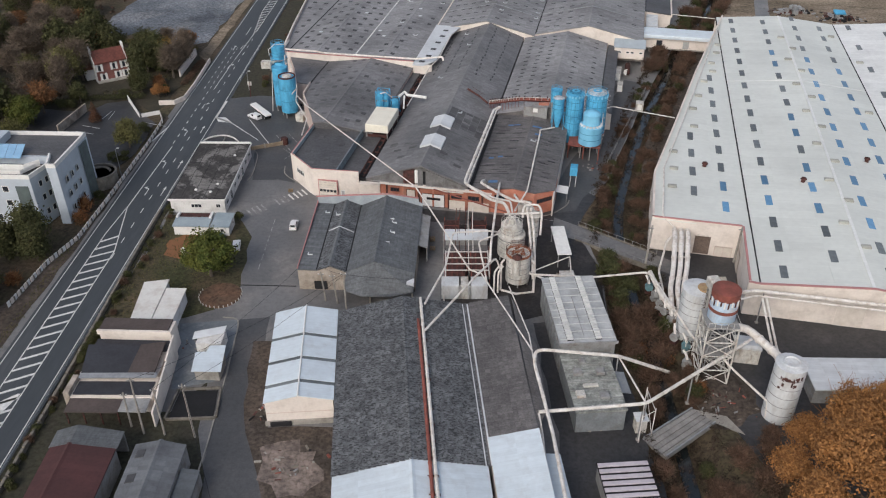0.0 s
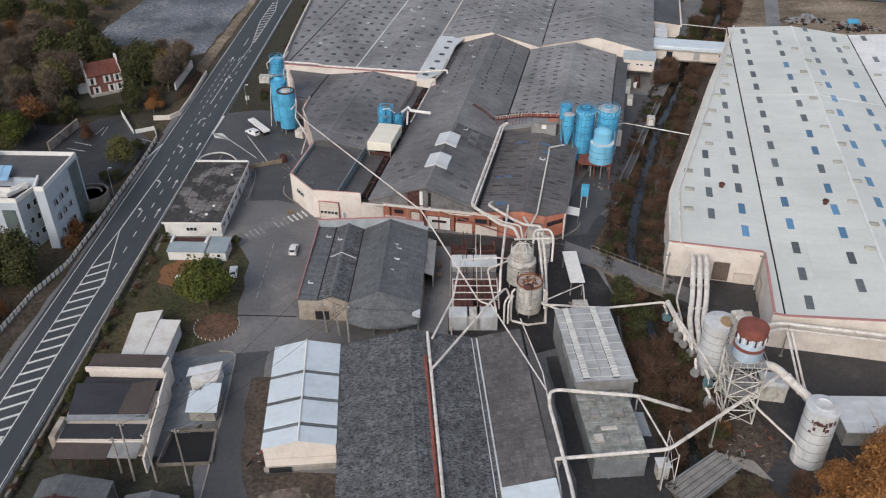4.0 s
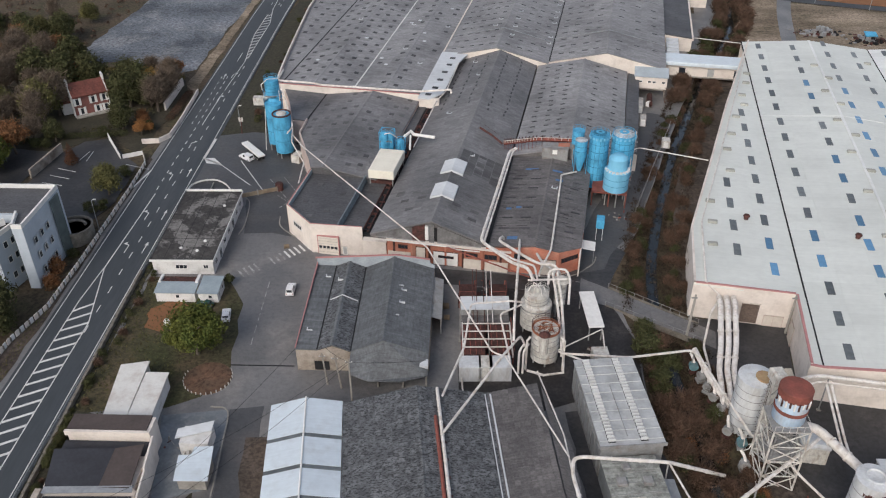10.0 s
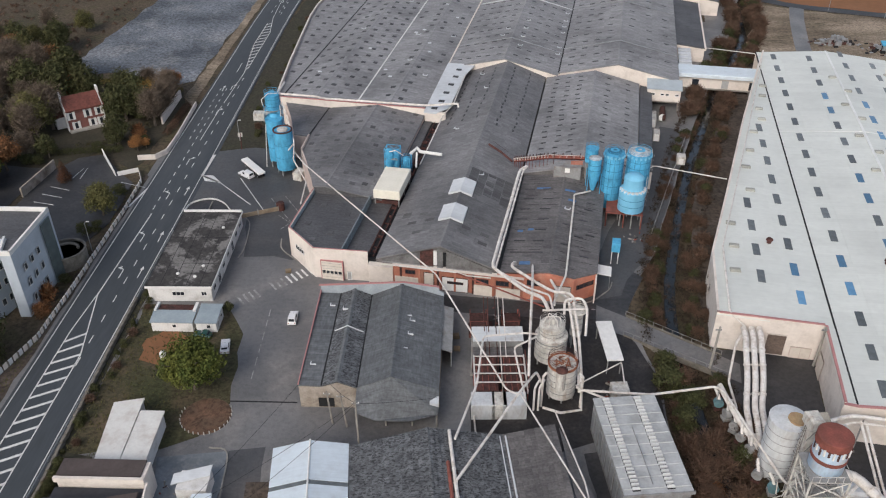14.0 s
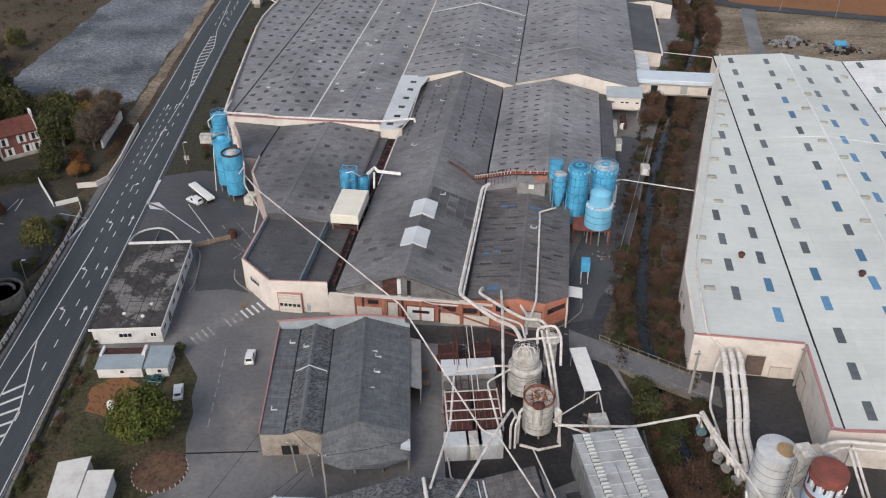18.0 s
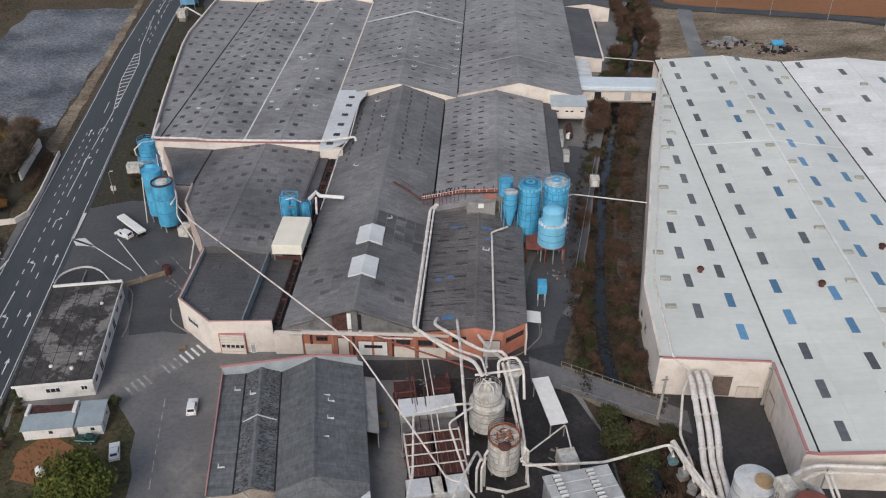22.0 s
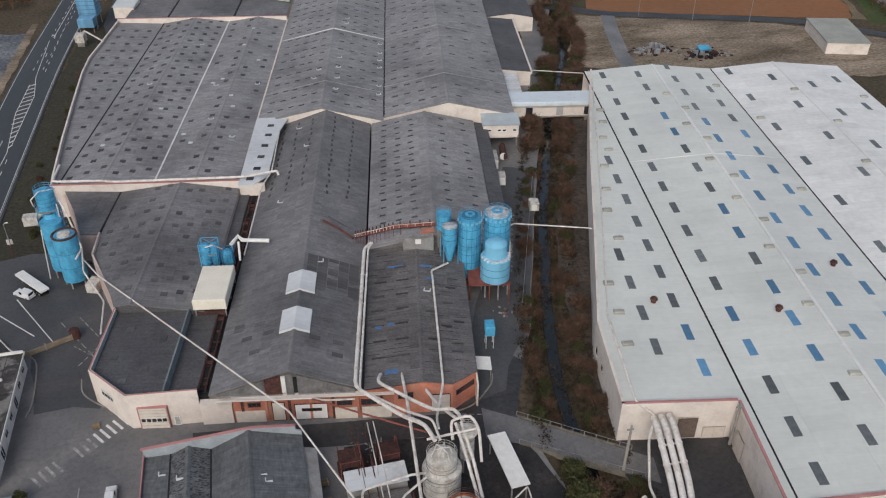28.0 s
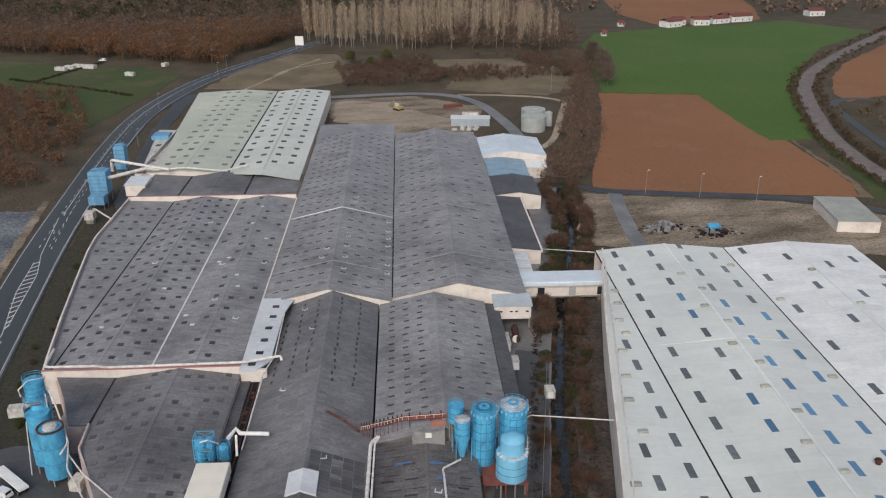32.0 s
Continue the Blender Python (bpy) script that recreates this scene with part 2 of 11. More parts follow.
CONCRETE = mat("concrete", (0.34, 0.32, 0.29), (0.25, 0.235, 0.215), 0.92, scale=0.3, fine=3, bump=0.3, amount=0.3, rand=0.1, stain=(0.13, 0.12, 0.1), stain_scale=0.4)
STONE = mat("stone_wall", (0.21, 0.19, 0.165), (0.13, 0.118, 0.1), 0.95, scale=0.6, fine=3, bump=0.5, amount=0.4, island=0.2)
TARMAC = mat("tarmac", (0.058, 0.066, 0.074), (0.046, 0.053, 0.06), 0.7, scale=0.08, fine=2.0, bump=0.15, amount=0.25, stain=(0.092, 0.097, 0.103), stain_scale=0.12, stain_amt=0.5, stretch=(1, 0.12, 1), spec=0.4)
YARD = mat("worn_asphalt", (0.172, 0.168, 0.168), (0.112, 0.11, 0.112), 0.5, scale=0.06, fine=5.0, bump=0.2, amount=0.32, stain=(0.25, 0.234, 0.222), stain_scale=0.09, stain_amt=0.7, spec=0.55, pits=0.16)
DARKYARD = mat("dark_asphalt", (0.045, 0.044, 0.046), (0.028, 0.028, 0.03), 0.55, scale=0.08, fine=1.5, bump=0.2, amount=0.35, stain=(0.085, 0.078, 0.078), stain_scale=0.15, stain_amt=0.5, spec=0.5, pits=0.3)
OILY = mat("oil_soaked_asphalt", (0.034, 0.03, 0.029), (0.02, 0.018, 0.018), 0.6, scale=0.15, fine=2.0, bump=0.3, amount=0.5, stain=(0.08, 0.068, 0.062), stain_scale=0.25, stain_amt=0.5, spec=0.4, pits=0.35)
PALESOIL = mat("pale_bare_soil", (0.4, 0.33, 0.26), (0.24, 0.19, 0.14), 0.97, scale=0.04, fine=0.6, bump=0.3, amount=0.5, stain=(0.11, 0.09, 0.055), stain_scale=0.05, stain_amt=0.6, stretch=(0.5, 1.4, 1))
ENTRY = mat("entrance_asphalt", (0.082, 0.083, 0.088), (0.055, 0.056, 0.06), 0.6, scale=0.06, fine=3.0, bump=0.2, amount=0.3, stain=(0.12, 0.108, 0.104), stain_scale=0.1, stain_amt=0.55, spec=0.5, pits=0.15)
PAINT = mat("road_paint", (0.7, 0.7, 0.69), (0.55, 0.55, 0.54), 0.8, scale=1.5, fine=6, bump=0.05, amount=0.3)
EARTH = mat("brown_earth", (0.1, 0.074, 0.05), (0.06, 0.049, 0.032), 0.97, scale=0.06, fine=1.0, bump=0.5, amount=0.6, stain=(0.065, 0.064, 0.03), stain_scale=0.1, stain_amt=0.7, pits=0.4)
GRAVEL = mat("pale_gravel_soil", (0.33, 0.265, 0.2), (0.13, 0.1, 0.07), 0.97, scale=0.05, fine=0.9, bump=0.4, amount=0.6, stain=(0.085, 0.07, 0.042), stain_scale=0.09, stain_amt=0.85, pits=0.4, stretch=(0.6, 1.5, 1))
DIRT = mat("dark_soil", (0.085, 0.066, 0.053), (0.052, 0.043, 0.036), 0.97, scale=0.12, fine=1.5, bump=0.5, amount=0.6, stain=(0.16, 0.13, 0.115), stain_scale=0.2, stain_amt=0.5, pits=0.4)
GRASS = mat("short_grass", (0.05, 0.053, 0.024), (0.068, 0.058, 0.034), 0.97, scale=0.12, fine=2.0, bump=0.5, amount=0.6, stain=(0.13, 0.09, 0.062), stain_scale=0.15, stain_amt=0.6, pits=0.4)
DARKVERGE = mat("dark_verge", (0.05, 0.045, 0.034), (0.035, 0.038, 0.024), 0.97, scale=0.2, fine=1.5, bump=0.5, amount=0.5, stain=(0.085, 0.068, 0.05), stain_scale=0.2, stain_amt=0.6, pits=0.3)
FIELD = mat("winter_wheat_field", (0.06, 0.115, 0.021), (0.075, 0.128, 0.028), 0.97, scale=0.012, fine=0.4, bump=0.2, amount=0.25, stain=(0.09, 0.125, 0.036), stain_scale=0.02, stain_amt=0.5, streak=0.12)
MEADOW = mat("rough_meadow", (0.042, 0.07, 0.019), (0.062, 0.07, 0.026), 0.97, scale=0.03, fine=0.8, bump=0.3, amount=0.4, stain=(0.12, 0.1, 0.05), stain_scale=0.025, stain_amt=0.7)
TAN = mat("dry_winter_grass", (0.2, 0.155, 0.1), (0.13, 0.105, 0.065), 0.97, scale=0.04, fine=0.9, bump=0.4, amount=0.5, stain=(0.09, 0.08, 0.045), stain_scale=0.06, stain_amt=0.6)
PLOUGHED = mat("ploughed_field", (0.25, 0.115, 0.055), (0.21, 0.1, 0.05), 0.97, scale=0.015, fine=0.5, bump=0.4, amount=0.2, stain=(0.28, 0.14, 0.075), stain_scale=0.03, stain_amt=0.5)
SLATE_LOT = mat("blue_grey_rubble_lot", (0.18, 0.195, 0.22), (0.075, 0.085, 0.1), 0.9, scale=0.05, fine=0.7, bump=0.4, amount=0.6, stain=(0.3, 0.3, 0.3), stain_scale=0.06, stain_amt=0.7, pits=0.5)
WATER = mat("river_water", (0.014, 0.018, 0.02), (0.01, 0.013, 0.014), 0.12, scale=0.3, fine=2, bump=0.03, amount=0.15, spec=0.7)
BARK = mat("bark", (0.13, 0.105, 0.085), (0.09, 0.075, 0.06), 0.95, scale=1, fine=8, bump=0.5, amount=0.4)
PALEBARK = mat("pale_bark", (0.26, 0.21, 0.175), (0.18, 0.15, 0.125), 0.95, scale=0.5, fine=8, bump=0.3, amount=0.3, island=0.25)


def leaf(name, c1, c2, island=0.35):
    return mat(name, c1, c2, 0.8, scale=0.5, fine=4, bump=0, island=island, rand=0.12, amount=0.3, spec=0.1)


EVERGREEN = leaf("evergreen_leaf", (0.062, 0.08, 0.022), (0.1, 0.105, 0.026))
DARKGREEN = leaf("dark_conifer_leaf", (0.05, 0.056, 0.025), (0.07, 0.068, 0.03))
ORANGE = leaf("autumn_orange_leaf", (0.35, 0.165, 0.06), (0.24, 0.12, 0.05))
RUSSET = leaf("russet_leaf", (0.22, 0.1, 0.045), (0.14, 0.08, 0.042))
BROWNBUSH = leaf("brown_twigs", (0.125, 0.077, 0.055), (0.08, 0.055, 0.04))
OLIVE = leaf("olive_leaf", (0.125, 0.115, 0.045), (0.09, 0.088, 0.038))
GREYTWIG = leaf("grey_twigs", (0.17, 0.13, 0.1), (0.12, 0.096, 0.075))

# ---- building blocks ----
TH = 9.6
FM = pose(0, 0, 0, 0, 0, -TH)            # the factory stands turned by this much
ORG = {}
RNG = random.Random(7)


class G:
    """A growing list of vertices and faces, made into one mesh object."""

    def __init__(s):
        s.v, s.f = [], []

    def add(s, vs, fs):
        k = len(s.v)
        s.v += [tuple(p) for p in vs]
        s.f += [tuple(i + k for i in f) for f in fs]
        return s

    def box(s, x0, y0, z0, x1, y1, z1):
        vs = [(x, y, z) for z in (z0, z1) for x, y in ((x0, y0), (x1, y0), (x1, y1), (x0, y1))]
        return s.add(vs, [(3, 2, 1, 0), (4, 5, 6, 7), (0, 1, 5, 4), (1, 2, 6, 5), (2, 3, 7, 6), (3, 0, 4, 7)])

    def cham(s, x0, y0, z0, x1, y1, z1, c):
        """A box with its upper edges chamfered."""
        rings = [[(x0, y0, z0), (x1, y0, z0), (x1, y1, z0), (x0, y1, z0)], [(x0, y0, z1 - c), (x1, y0, z1 - c), (x1, y1, z1 - c), (x0, y1, z1 - c)],
                 [(x0 + c, y0 + c, z1), (x1 - c, y0 + c, z1), (x1 - c, y1 - c, z1), (x0 + c, y1 - c, z1)]]
        fs = [(3, 2, 1, 0), (8, 9, 10, 11)]
        for r in (0, 4):
            fs += [(r + i, r + (i + 1) % 4, r + 4 + (i + 1) % 4, r + 4 + i) for i in range(4)]
        return s.add(sum(rings, []), fs)

    def prism(s, pts, z0, z1):
        n = len(pts)
        if sum(pts[i][0] * pts[(i + 1) % n][1] - pts[(i + 1) % n][0] * pts[i][1] for i in range(n)) < 0:
            pts = pts[::-1]
        vs = [(x, y, z0) for x, y in pts] + [(x, y, z1) for x, y in pts]
        return s.add(vs, [tuple(range(n - 1, -1, -1)), tuple(range(n, 2 * n))] + [(i, (i + 1) % n, n + (i + 1) % n, n + i) for i in range(n)])

    def slab(s, p, t):
        """A polygon of 3D points (seen from above counter-clockwise) with its thickness t hung below it."""
        n = len(p)
        vs = [tuple(q) for q in p] + [(q[0], q[1], q[2] - t) for q in p]
        return s.add(vs, [tuple(range(n)), tuple(range(2 * n - 1, n - 1, -1))] + [(i, n + i, n + (i + 1) % n, (i + 1) % n) for i in range(n)])

    def wall(s, x0, y0, x1, y1, t, z0, tops):
        """An upright wall from (x0, y0) to (x1, y1), t thick to the left; tops: (fraction, height)."""
        dx, dy = x1 - x0, y1 - y0
        l = math.hypot(dx, dy)
        nx, ny = -dy / l * t, dx / l * t
        prof = [(0, z0), (1, z0)] + [(f, z) for f, z in reversed(tops)]
        a = [(x0 + dx * f, y0 + dy * f, z) for f, z in prof]
        b = [(x + nx, y + ny, z) for x, y, z in a]
        n = len(prof)
        return s.add(a + b, [tuple(range(n)), tuple(range(2 * n - 1, n - 1, -1))] + [(i, n + i, n + (i + 1) % n, (i + 1) % n) for i in range(n)])

    def tube(s, pts, r, n=8, cap=True):
        pts = [Vector(p) for p in pts]
        rs = r if isinstance(r, (list, tuple)) else [r] * len(pts)
        k = len(s.v)
        up = None
        for i, p in enumerate(pts):
            d = (pts[min(i + 1, len(pts) - 1)] - pts[max(i - 1, 0)]).normalized()
            if i and i < len(pts) - 1:
                d = ((pts[i] - pts[i - 1]).normalized() + (pts[i + 1] - pts[i]).normalized())
                d = d.normalized() if d.length > 1e-4 else (pts[i] - pts[i - 1]).normalized()
            if up is None:
                up = Vector((0, 0, 1)) if abs(d.z) < 0.9 else Vector((1, 0, 0))
            u = (up - d * up.dot(d)).normalized()
            w = d.cross(u)
            up = u
            s.v += [tuple(p + (u * math.cos(2 * math.pi * j / n) + w * math.sin(2 * math.pi * j / n)) * rs[i]) for j in range(n)]
        for i in range(len(pts) - 1):
            s.f += [(k + i * n + j, k + i * n + (j + 1) % n, k + (i + 1) * n + (j + 1) % n, k + (i + 1) * n + j) for j in range(n)]
        if cap:
            s.f += [tuple(k + j for j in range(n - 1, -1, -1)), tuple(k + (len(pts) - 1) * n + j for j in range(n))]
        return s

    def lathe(s, x, y, prof, n=24):
        """A body turned round the upright axis at (x, y); prof: (radius, height) from below."""
        k = len(s.v)
        for r, z in prof:
            s.v += [(x + r * math.cos(2 * math.pi * j / n), y + r * math.sin(2 * math.pi * j / n), z) for j in range(n)]
        for i in range(len(prof) - 1):
            s.f += [(k + i * n + j, k + i * n + (j + 1) % n, k + (i + 1) * n + (j + 1) % n, k + (i + 1) * n + j) for j in range(n)]
        s.f += [tuple(k + j for j in range(n - 1, -1, -1)), tuple(k + (len(prof) - 1) * n + j for j in range(n))]
        return s

    def hoop(s, x, y, z, r, t=0.05, n=24, a0=0.0, a1=360.0):
        m = max(3, int(n * (a1 - a0) / 360))
        return s.tube([(x + r * math.cos(radians(a0 + (a1 - a0) * j / m)), y + r * math.sin(radians(a0 + (a1 - a0) * j / m)), z) for j in range(m + 1)], t, 5)

    def data(s, name, material, smooth=False):
        me = bpy.data.meshes.new(name)
        me.from_pydata(s.v, [], s.f)
        me.materials.append(material)
        if smooth:
            me.shade_smooth()
            me.set_sharp_from_angle(angle=radians(40))
        me.update()
        return me

    def make(s, name, material, parent=None, label="", smooth=False, kind="", category="", at=None):
        root = parent
        while root is not None and root.parent is not None:
            root = root.parent
        o = ORG.get(root.name) if root is not None else at
        if o:
            s.v = [(x - o[0], y - o[1], z - o[2]) for x, y, z in s.v]
        ob = new(name, s.data(name, material, smooth))
        if parent is not None:
            ob.parent = parent
        elif at:
            ob.location = at
        return tagged(ob, label, category, "", kind)


def thing(name, x, y, z=0.0, yaw=0.0, label="", category="", group="", kind="", shift=True):
    """An Empty at the base of a thing. shift: its parts are drawn in the world's own places."""
    ob = new(name)
    ob.empty_display_size = 0.5
    ob.matrix_world = pose(x, y, z, 0, 0, yaw)
    return tagged(ob, label, category, group, kind)


def fthing(name, a, b, z=0.0, label="", category="", group="", kind="", m=None):
    """A thing of the factory, drawn in the factory's own (turned) places, with its origin at (a, b, z)."""
    ob = new(name)
    ob.empty_display_size = 0.5
    ob.matrix_world = (m or FM) @ pose(a, b, z)
    ORG[ob.name] = (a, b, z)
    return tagged(ob, label, category, group, kind)


def piece(name, data, parent, m):
    """One of many alike pieces: an object of its own on a shared mesh."""
    ob = new(name, data)
    ob.parent = parent
    root = parent
    while root.parent is not None:
        root = root.parent
    o = ORG.get(root.name, (0, 0, 0))
    ob.matrix_local = Matrix.Translation((-o[0], -o[1], -o[2])) @ m
    return ob


def inside(x, y, poly):
    c = False
    for i in range(len(poly)):
        (x0, y0), (x1, y1) = poly[i - 1], poly[i]
        if (y0 > y) != (y1 > y) and x < (x1 - x0) * (y - y0) / (y1 - y0) + x0:
            c = not c
    return c


def sheets(g, a0, z0, a1, z1, b0, b1, run=2.0, wide=1.1, lift=0.035, keep=None):
    """Overlapping roof sheets on a slope that falls from (a1, z1), the top, to (a0, z0), the eave."""
    l = math.hypot(a1 - a0, z1 - z0)
    n, m = max(1, round(l / run)), max(1, round((b1 - b0) / wide))
    for i in range(n):
        f0, f1 = i / n, (i + 1) / n
        xa, za, xb, zb = a0 + (a1 - a0) * f0, z0 + (z1 - z0) * f0 + lift + 0.02, a0 + (a1 - a0) * f1, z0 + (z1 - z0) * f1 + 0.02
        for j in range(m):
            ya, yb = b0 + (b1 - b0) * j / m, b0 + (b1 - b0) * (j + 1) / m - 0.012
            if keep and not (keep(xa, ya) and keep(xb, ya) and keep(xa, yb) and keep(xb, yb)):
                continue
            d = RNG.uniform(-0.008, 0.012)
            k = len(g.v)
            g.v += [(xa, ya, za + d), (xa, yb, za + d), (xb, yb, zb + d), (xb, ya, zb + d), (xa, ya, za - lift), (xa, yb, za - lift)]
            if xa < xb:
                g.f += [(k, k + 3, k + 2, k + 1), (k + 4, k, k + 1, k + 5)]
            else:
                g.f += [(k, k + 1, k + 2, k + 3), (k + 4, k + 5, k + 1, k)]
    return g


def roof_slope(parent, seg, b0, b1, material, poly=None, run=2.0, wide=1.1, name="roof_slope", lift=0.035):
    """One slope of a roof: a slab and its sheets. seg: ((a, z) low, (a, z) high); poly: an outline in (a, b)."""
    (a0, z0), (a1, z1) = seg
    zz = lambda a: z0 + (z1 - z0) * (a - a0) / (a1 - a0)
    pts = poly or [(min(a0, a1), b0), (max(a0, a1), b0), (max(a0, a1), b1), (min(a0, a1), b1)]
    n = len(pts)
    if sum(pts[i][0] * pts[(i + 1) % n][1] - pts[(i + 1) % n][0] * pts[i][1] for i in range(n)) < 0:
        pts = pts[::-1]
    sl = G().slab([(a, b, zz(a)) for a, b in pts], 0.22).make(name, material, parent)
    g = sheets(G(), a0, z0, a1, z1, b0, b1, run, wide, lift, (lambda a, b: inside(a, b, poly)) if poly else None)
    if g.v:
        g.make("sheeting", material, sl, kind="stuff")
    return sl


SKY = {}


def skylights(slope, seg, spots, size=(1.5, 1.0), material=None, prob=1.0, rim=True):
    """Skylights let into a slope at (a, b) places, each an object of its own."""
    (a0, z0), (a1, z1) = seg
    material = material or DARKGLASS
    key = (size, material.name)
    if key not in SKY:
        g = G().cham(-size[0] / 2, -size[1] / 2, 0, size[0] / 2, size[1] / 2, 0.1, 0.04)
        SKY[key] = g.data("skylight", material)
    ry = -math.degrees(math.atan2(z1 - z0, a1 - a0)) if a1 > a0 else math.degrees(math.atan2(z1 - z0, a0 - a1))
    for a, b in spots:
        if RNG.random() < prob:
            piece("skylight", SKY[key], slope, pose(a, b, z0 + (z1 - z0) * (a - a0) / (a1 - a0) + 0.03, 0, ry, RNG.uniform(-1, 1)))


def grid(a0, a1, na, b0, b1, nb, jit=0.25, skew=0.0):
    out = []
    for i in range(na):
        a = a0 + (a1 - a0) * (i / max(1, na - 1))
        for j in range(nb):
            b = b0 + (b1 - b0) * (j / max(1, nb - 1)) + skew * i
            out.append((a + RNG.uniform(-jit, jit), b + RNG.uniform(-jit, jit)))
    return out


def patch(name, pts, z, material, label, category, thick=0.3, jag=0.0, step=4.0):
    """A flat piece of ground laid over the terrain."""
    if jag:
        out = []
        for i, p in enumerate(pts):
            q = pts[(i + 1) % len(pts)]
            n = max(1, int(math.dist(p, q) / step))
            out += [(p[0] + (q[0] - p[0]) * k / n + (RNG.uniform(-jag, jag) if k else 0), p[1] + (q[1] - p[1]) * k / n + (RNG.uniform(-jag, jag) if k else 0)) for k in range(n)]
        pts = out
    return G().prism(pts, z - thick, z).make(name, material, None, label, kind="structure", category=category)


def spline(pts, n=8):
    """A smooth line through the points (Catmull-Rom)."""
    P = [Vector(p) for p in pts]
    P = [P[0] * 2 - P[1]] + P + [P[-1] * 2 - P[-2]]
    out = []
    for i in range(1, len(P) - 2):
        for k in range(n):
            t = k / n
            out.append(0.5 * (2 * P[i] + (P[i + 1] - P[i - 1]) * t + (2 * P[i - 1] - 5 * P[i] + 4 * P[i + 1] - P[i + 2]) * t * t + (3 * P[i] - P[i - 1] - 3 * P[i + 1] + P[i + 2]) * t ** 3))
    return out + [P[-2]]


def ribbon(g, line, o0, o1, z0, z1):
    """A band along a line between two offsets to its right, with a thickness."""
    k = len(g.v)
    n = len(line)
    for i, p in enumerate(line):
        d = (line[min(i + 1, n - 1)] - line[max(i - 1, 0)]).normalized()
        r = Vector((d.y, -d.x))
        for o in (o0, o1):
            for z in (z0, z1):
                g.v.append((p.x + r.x * o, p.y + r.y * o, z))
    for i in range(n - 1):
        a, b = k + 4 * i, k + 4 * i + 4
        g.f += [(a + 1, a + 3, b + 3, b + 1), (a, b, b + 2, a + 2), (a, a + 1, b + 1, b), (a + 2, b + 2, b + 3, a + 3)]
    g.f += [(k, k + 2, k + 3, k + 1), (k + 4 * n - 4, k + 4 * n - 3, k + 4 * n - 1, k + 4 * n - 2)]
    return g

# ---- ground ----
RIVER = spline([(36, 30), (36.5, 70), (36, 93), (35.5, 119), (34, 140), (33.5, 160), (35.5, 178), (39.5, 195), (44.5, 212), (50.5, 232), (60, 258), (72, 290), (82, 312), (92.5, 338), (100, 374), (116, 402), (140, 450), (158, 500), (190, 580), (215, 660)], 6)
RV = np.array([(p.x, p.y) for p in RIVER])


def river_gap(x, y):
    return float(np.min(np.hypot(RV[:, 0] - x, RV[:, 1] - y)))


def ground_z(x, y, d):
    """A ditch along the river, and a low swell in the open land."""
    w = 6.5
    t = max(0.0, min(1.0, (w - d) / 3.6))
    return -2.7 * t * t * (3 - 2 * t)


def axis(lo, hi, step, far):
    v = list(np.arange(lo, hi + 0.1, step))
    o = [step * 4, step * 12, step * 30, step * 80, step * 200, far]
    return [lo - d for d in reversed(o)] + v + [hi + d for d in o]


xs, ys = axis(-132, 228, 2.0, 2600), axis(30, 480, 2.0, 3200)
gx, gy = np.meshgrid(xs, ys)
dist = np.full(gx.shape, 99.0)
for p in RV:
    dist = np.minimum(dist, np.hypot(gx - p[0], gy - p[1]))
verts = [(float(x), float(y), ground_z(x, y, d) + (0.05 * noise.noise(Vector((x * 0.15, y * 0.15, 0)))) - 0.12) for x, y, d in zip(gx.ravel(), gy.ravel(), dist.ravel())]
nx = len(xs)
me = bpy.data.meshes.new("ground")
me.from_pydata(verts, [], [(r * nx + c, r * nx + c + 1, r * nx + nx + c + 1, r * nx + nx + c) for r in range(len(ys) - 1) for c in range(nx - 1)])
me.materials.append(EARTH)
me.shade_smooth()
tagged(new("ground", me), "brown winter ground with patches of low grass", "ground", kind="structure")

g = G()
ribbon(g, RIVER, -1.2, 1.1, -2.6, -2.3)
g.make("water", WATER, None, "narrow dull blue-grey river between brown banks", kind="structure", category="river")

# paved yards
patch("pavement_yard", [(-74.2, 40), (27, 40), (27.5, 152), (24, 172), (34, 190), (45, 222), (57.5, 258), (83.2, 324), (107, 396), (108, 440), (98, 440), (80, 345), (-20, 345), (-60, 250), (-61, 236), (-75, 235), (-75, 204), (-74.2, 200)], 0.0, YARD, "worn grey asphalt factory yard with pale stains", "yard", jag=0.25)
patch("pavement_east", [(39, 158), (58, 156), (54, 137), (130, 128), (130, 60), (48, 96), (45.5, 103), (43, 113), (46, 122), (42, 137), (38, 149), (37.5, 157)], 0.03, DARKYARD, "dark asphalt yard beside the white hall", "yard", jag=0.25)
patch("pavement_hall_side", [(22, 160), (26, 172), (30, 181), (24, 188), (22, 178), (13, 171), (-30, 176), (-30, 170), (13, 166)], 0.02, DARKYARD, "dark asphalt lane round the brick hall", "lane", jag=0.15)
patch("verge_grass", [(-73.6, 128), (-58, 130), (-52.5, 133), (-49, 141), (-51, 160), (-56, 168.5), (-73.4, 169)], 0.04, GRASS, "patchy green and brown grass plot with bare earth", "grass", jag=0.6)
patch("verge_bare_earth", [(-69, 152), (-61, 150), (-60.5, 158), (-66, 161.5), (-69.5, 158)], 0.06, PLOUGHED, "patch of bare orange-brown earth on the grass plot", "bare earth", jag=0.8, step=2)
patch("lane_west", [(-44.3, 60), (-43.5, 90), (-44.1, 104), (-45.5, 122), (-46.5, 130), (-40.6, 131), (-39.6, 118), (-38.4, 104), (-34.8, 95), (-31, 82), (-26, 60)], 0.022, ENTRY, "dark smooth lane between the sheds", "lane", jag=0.25)
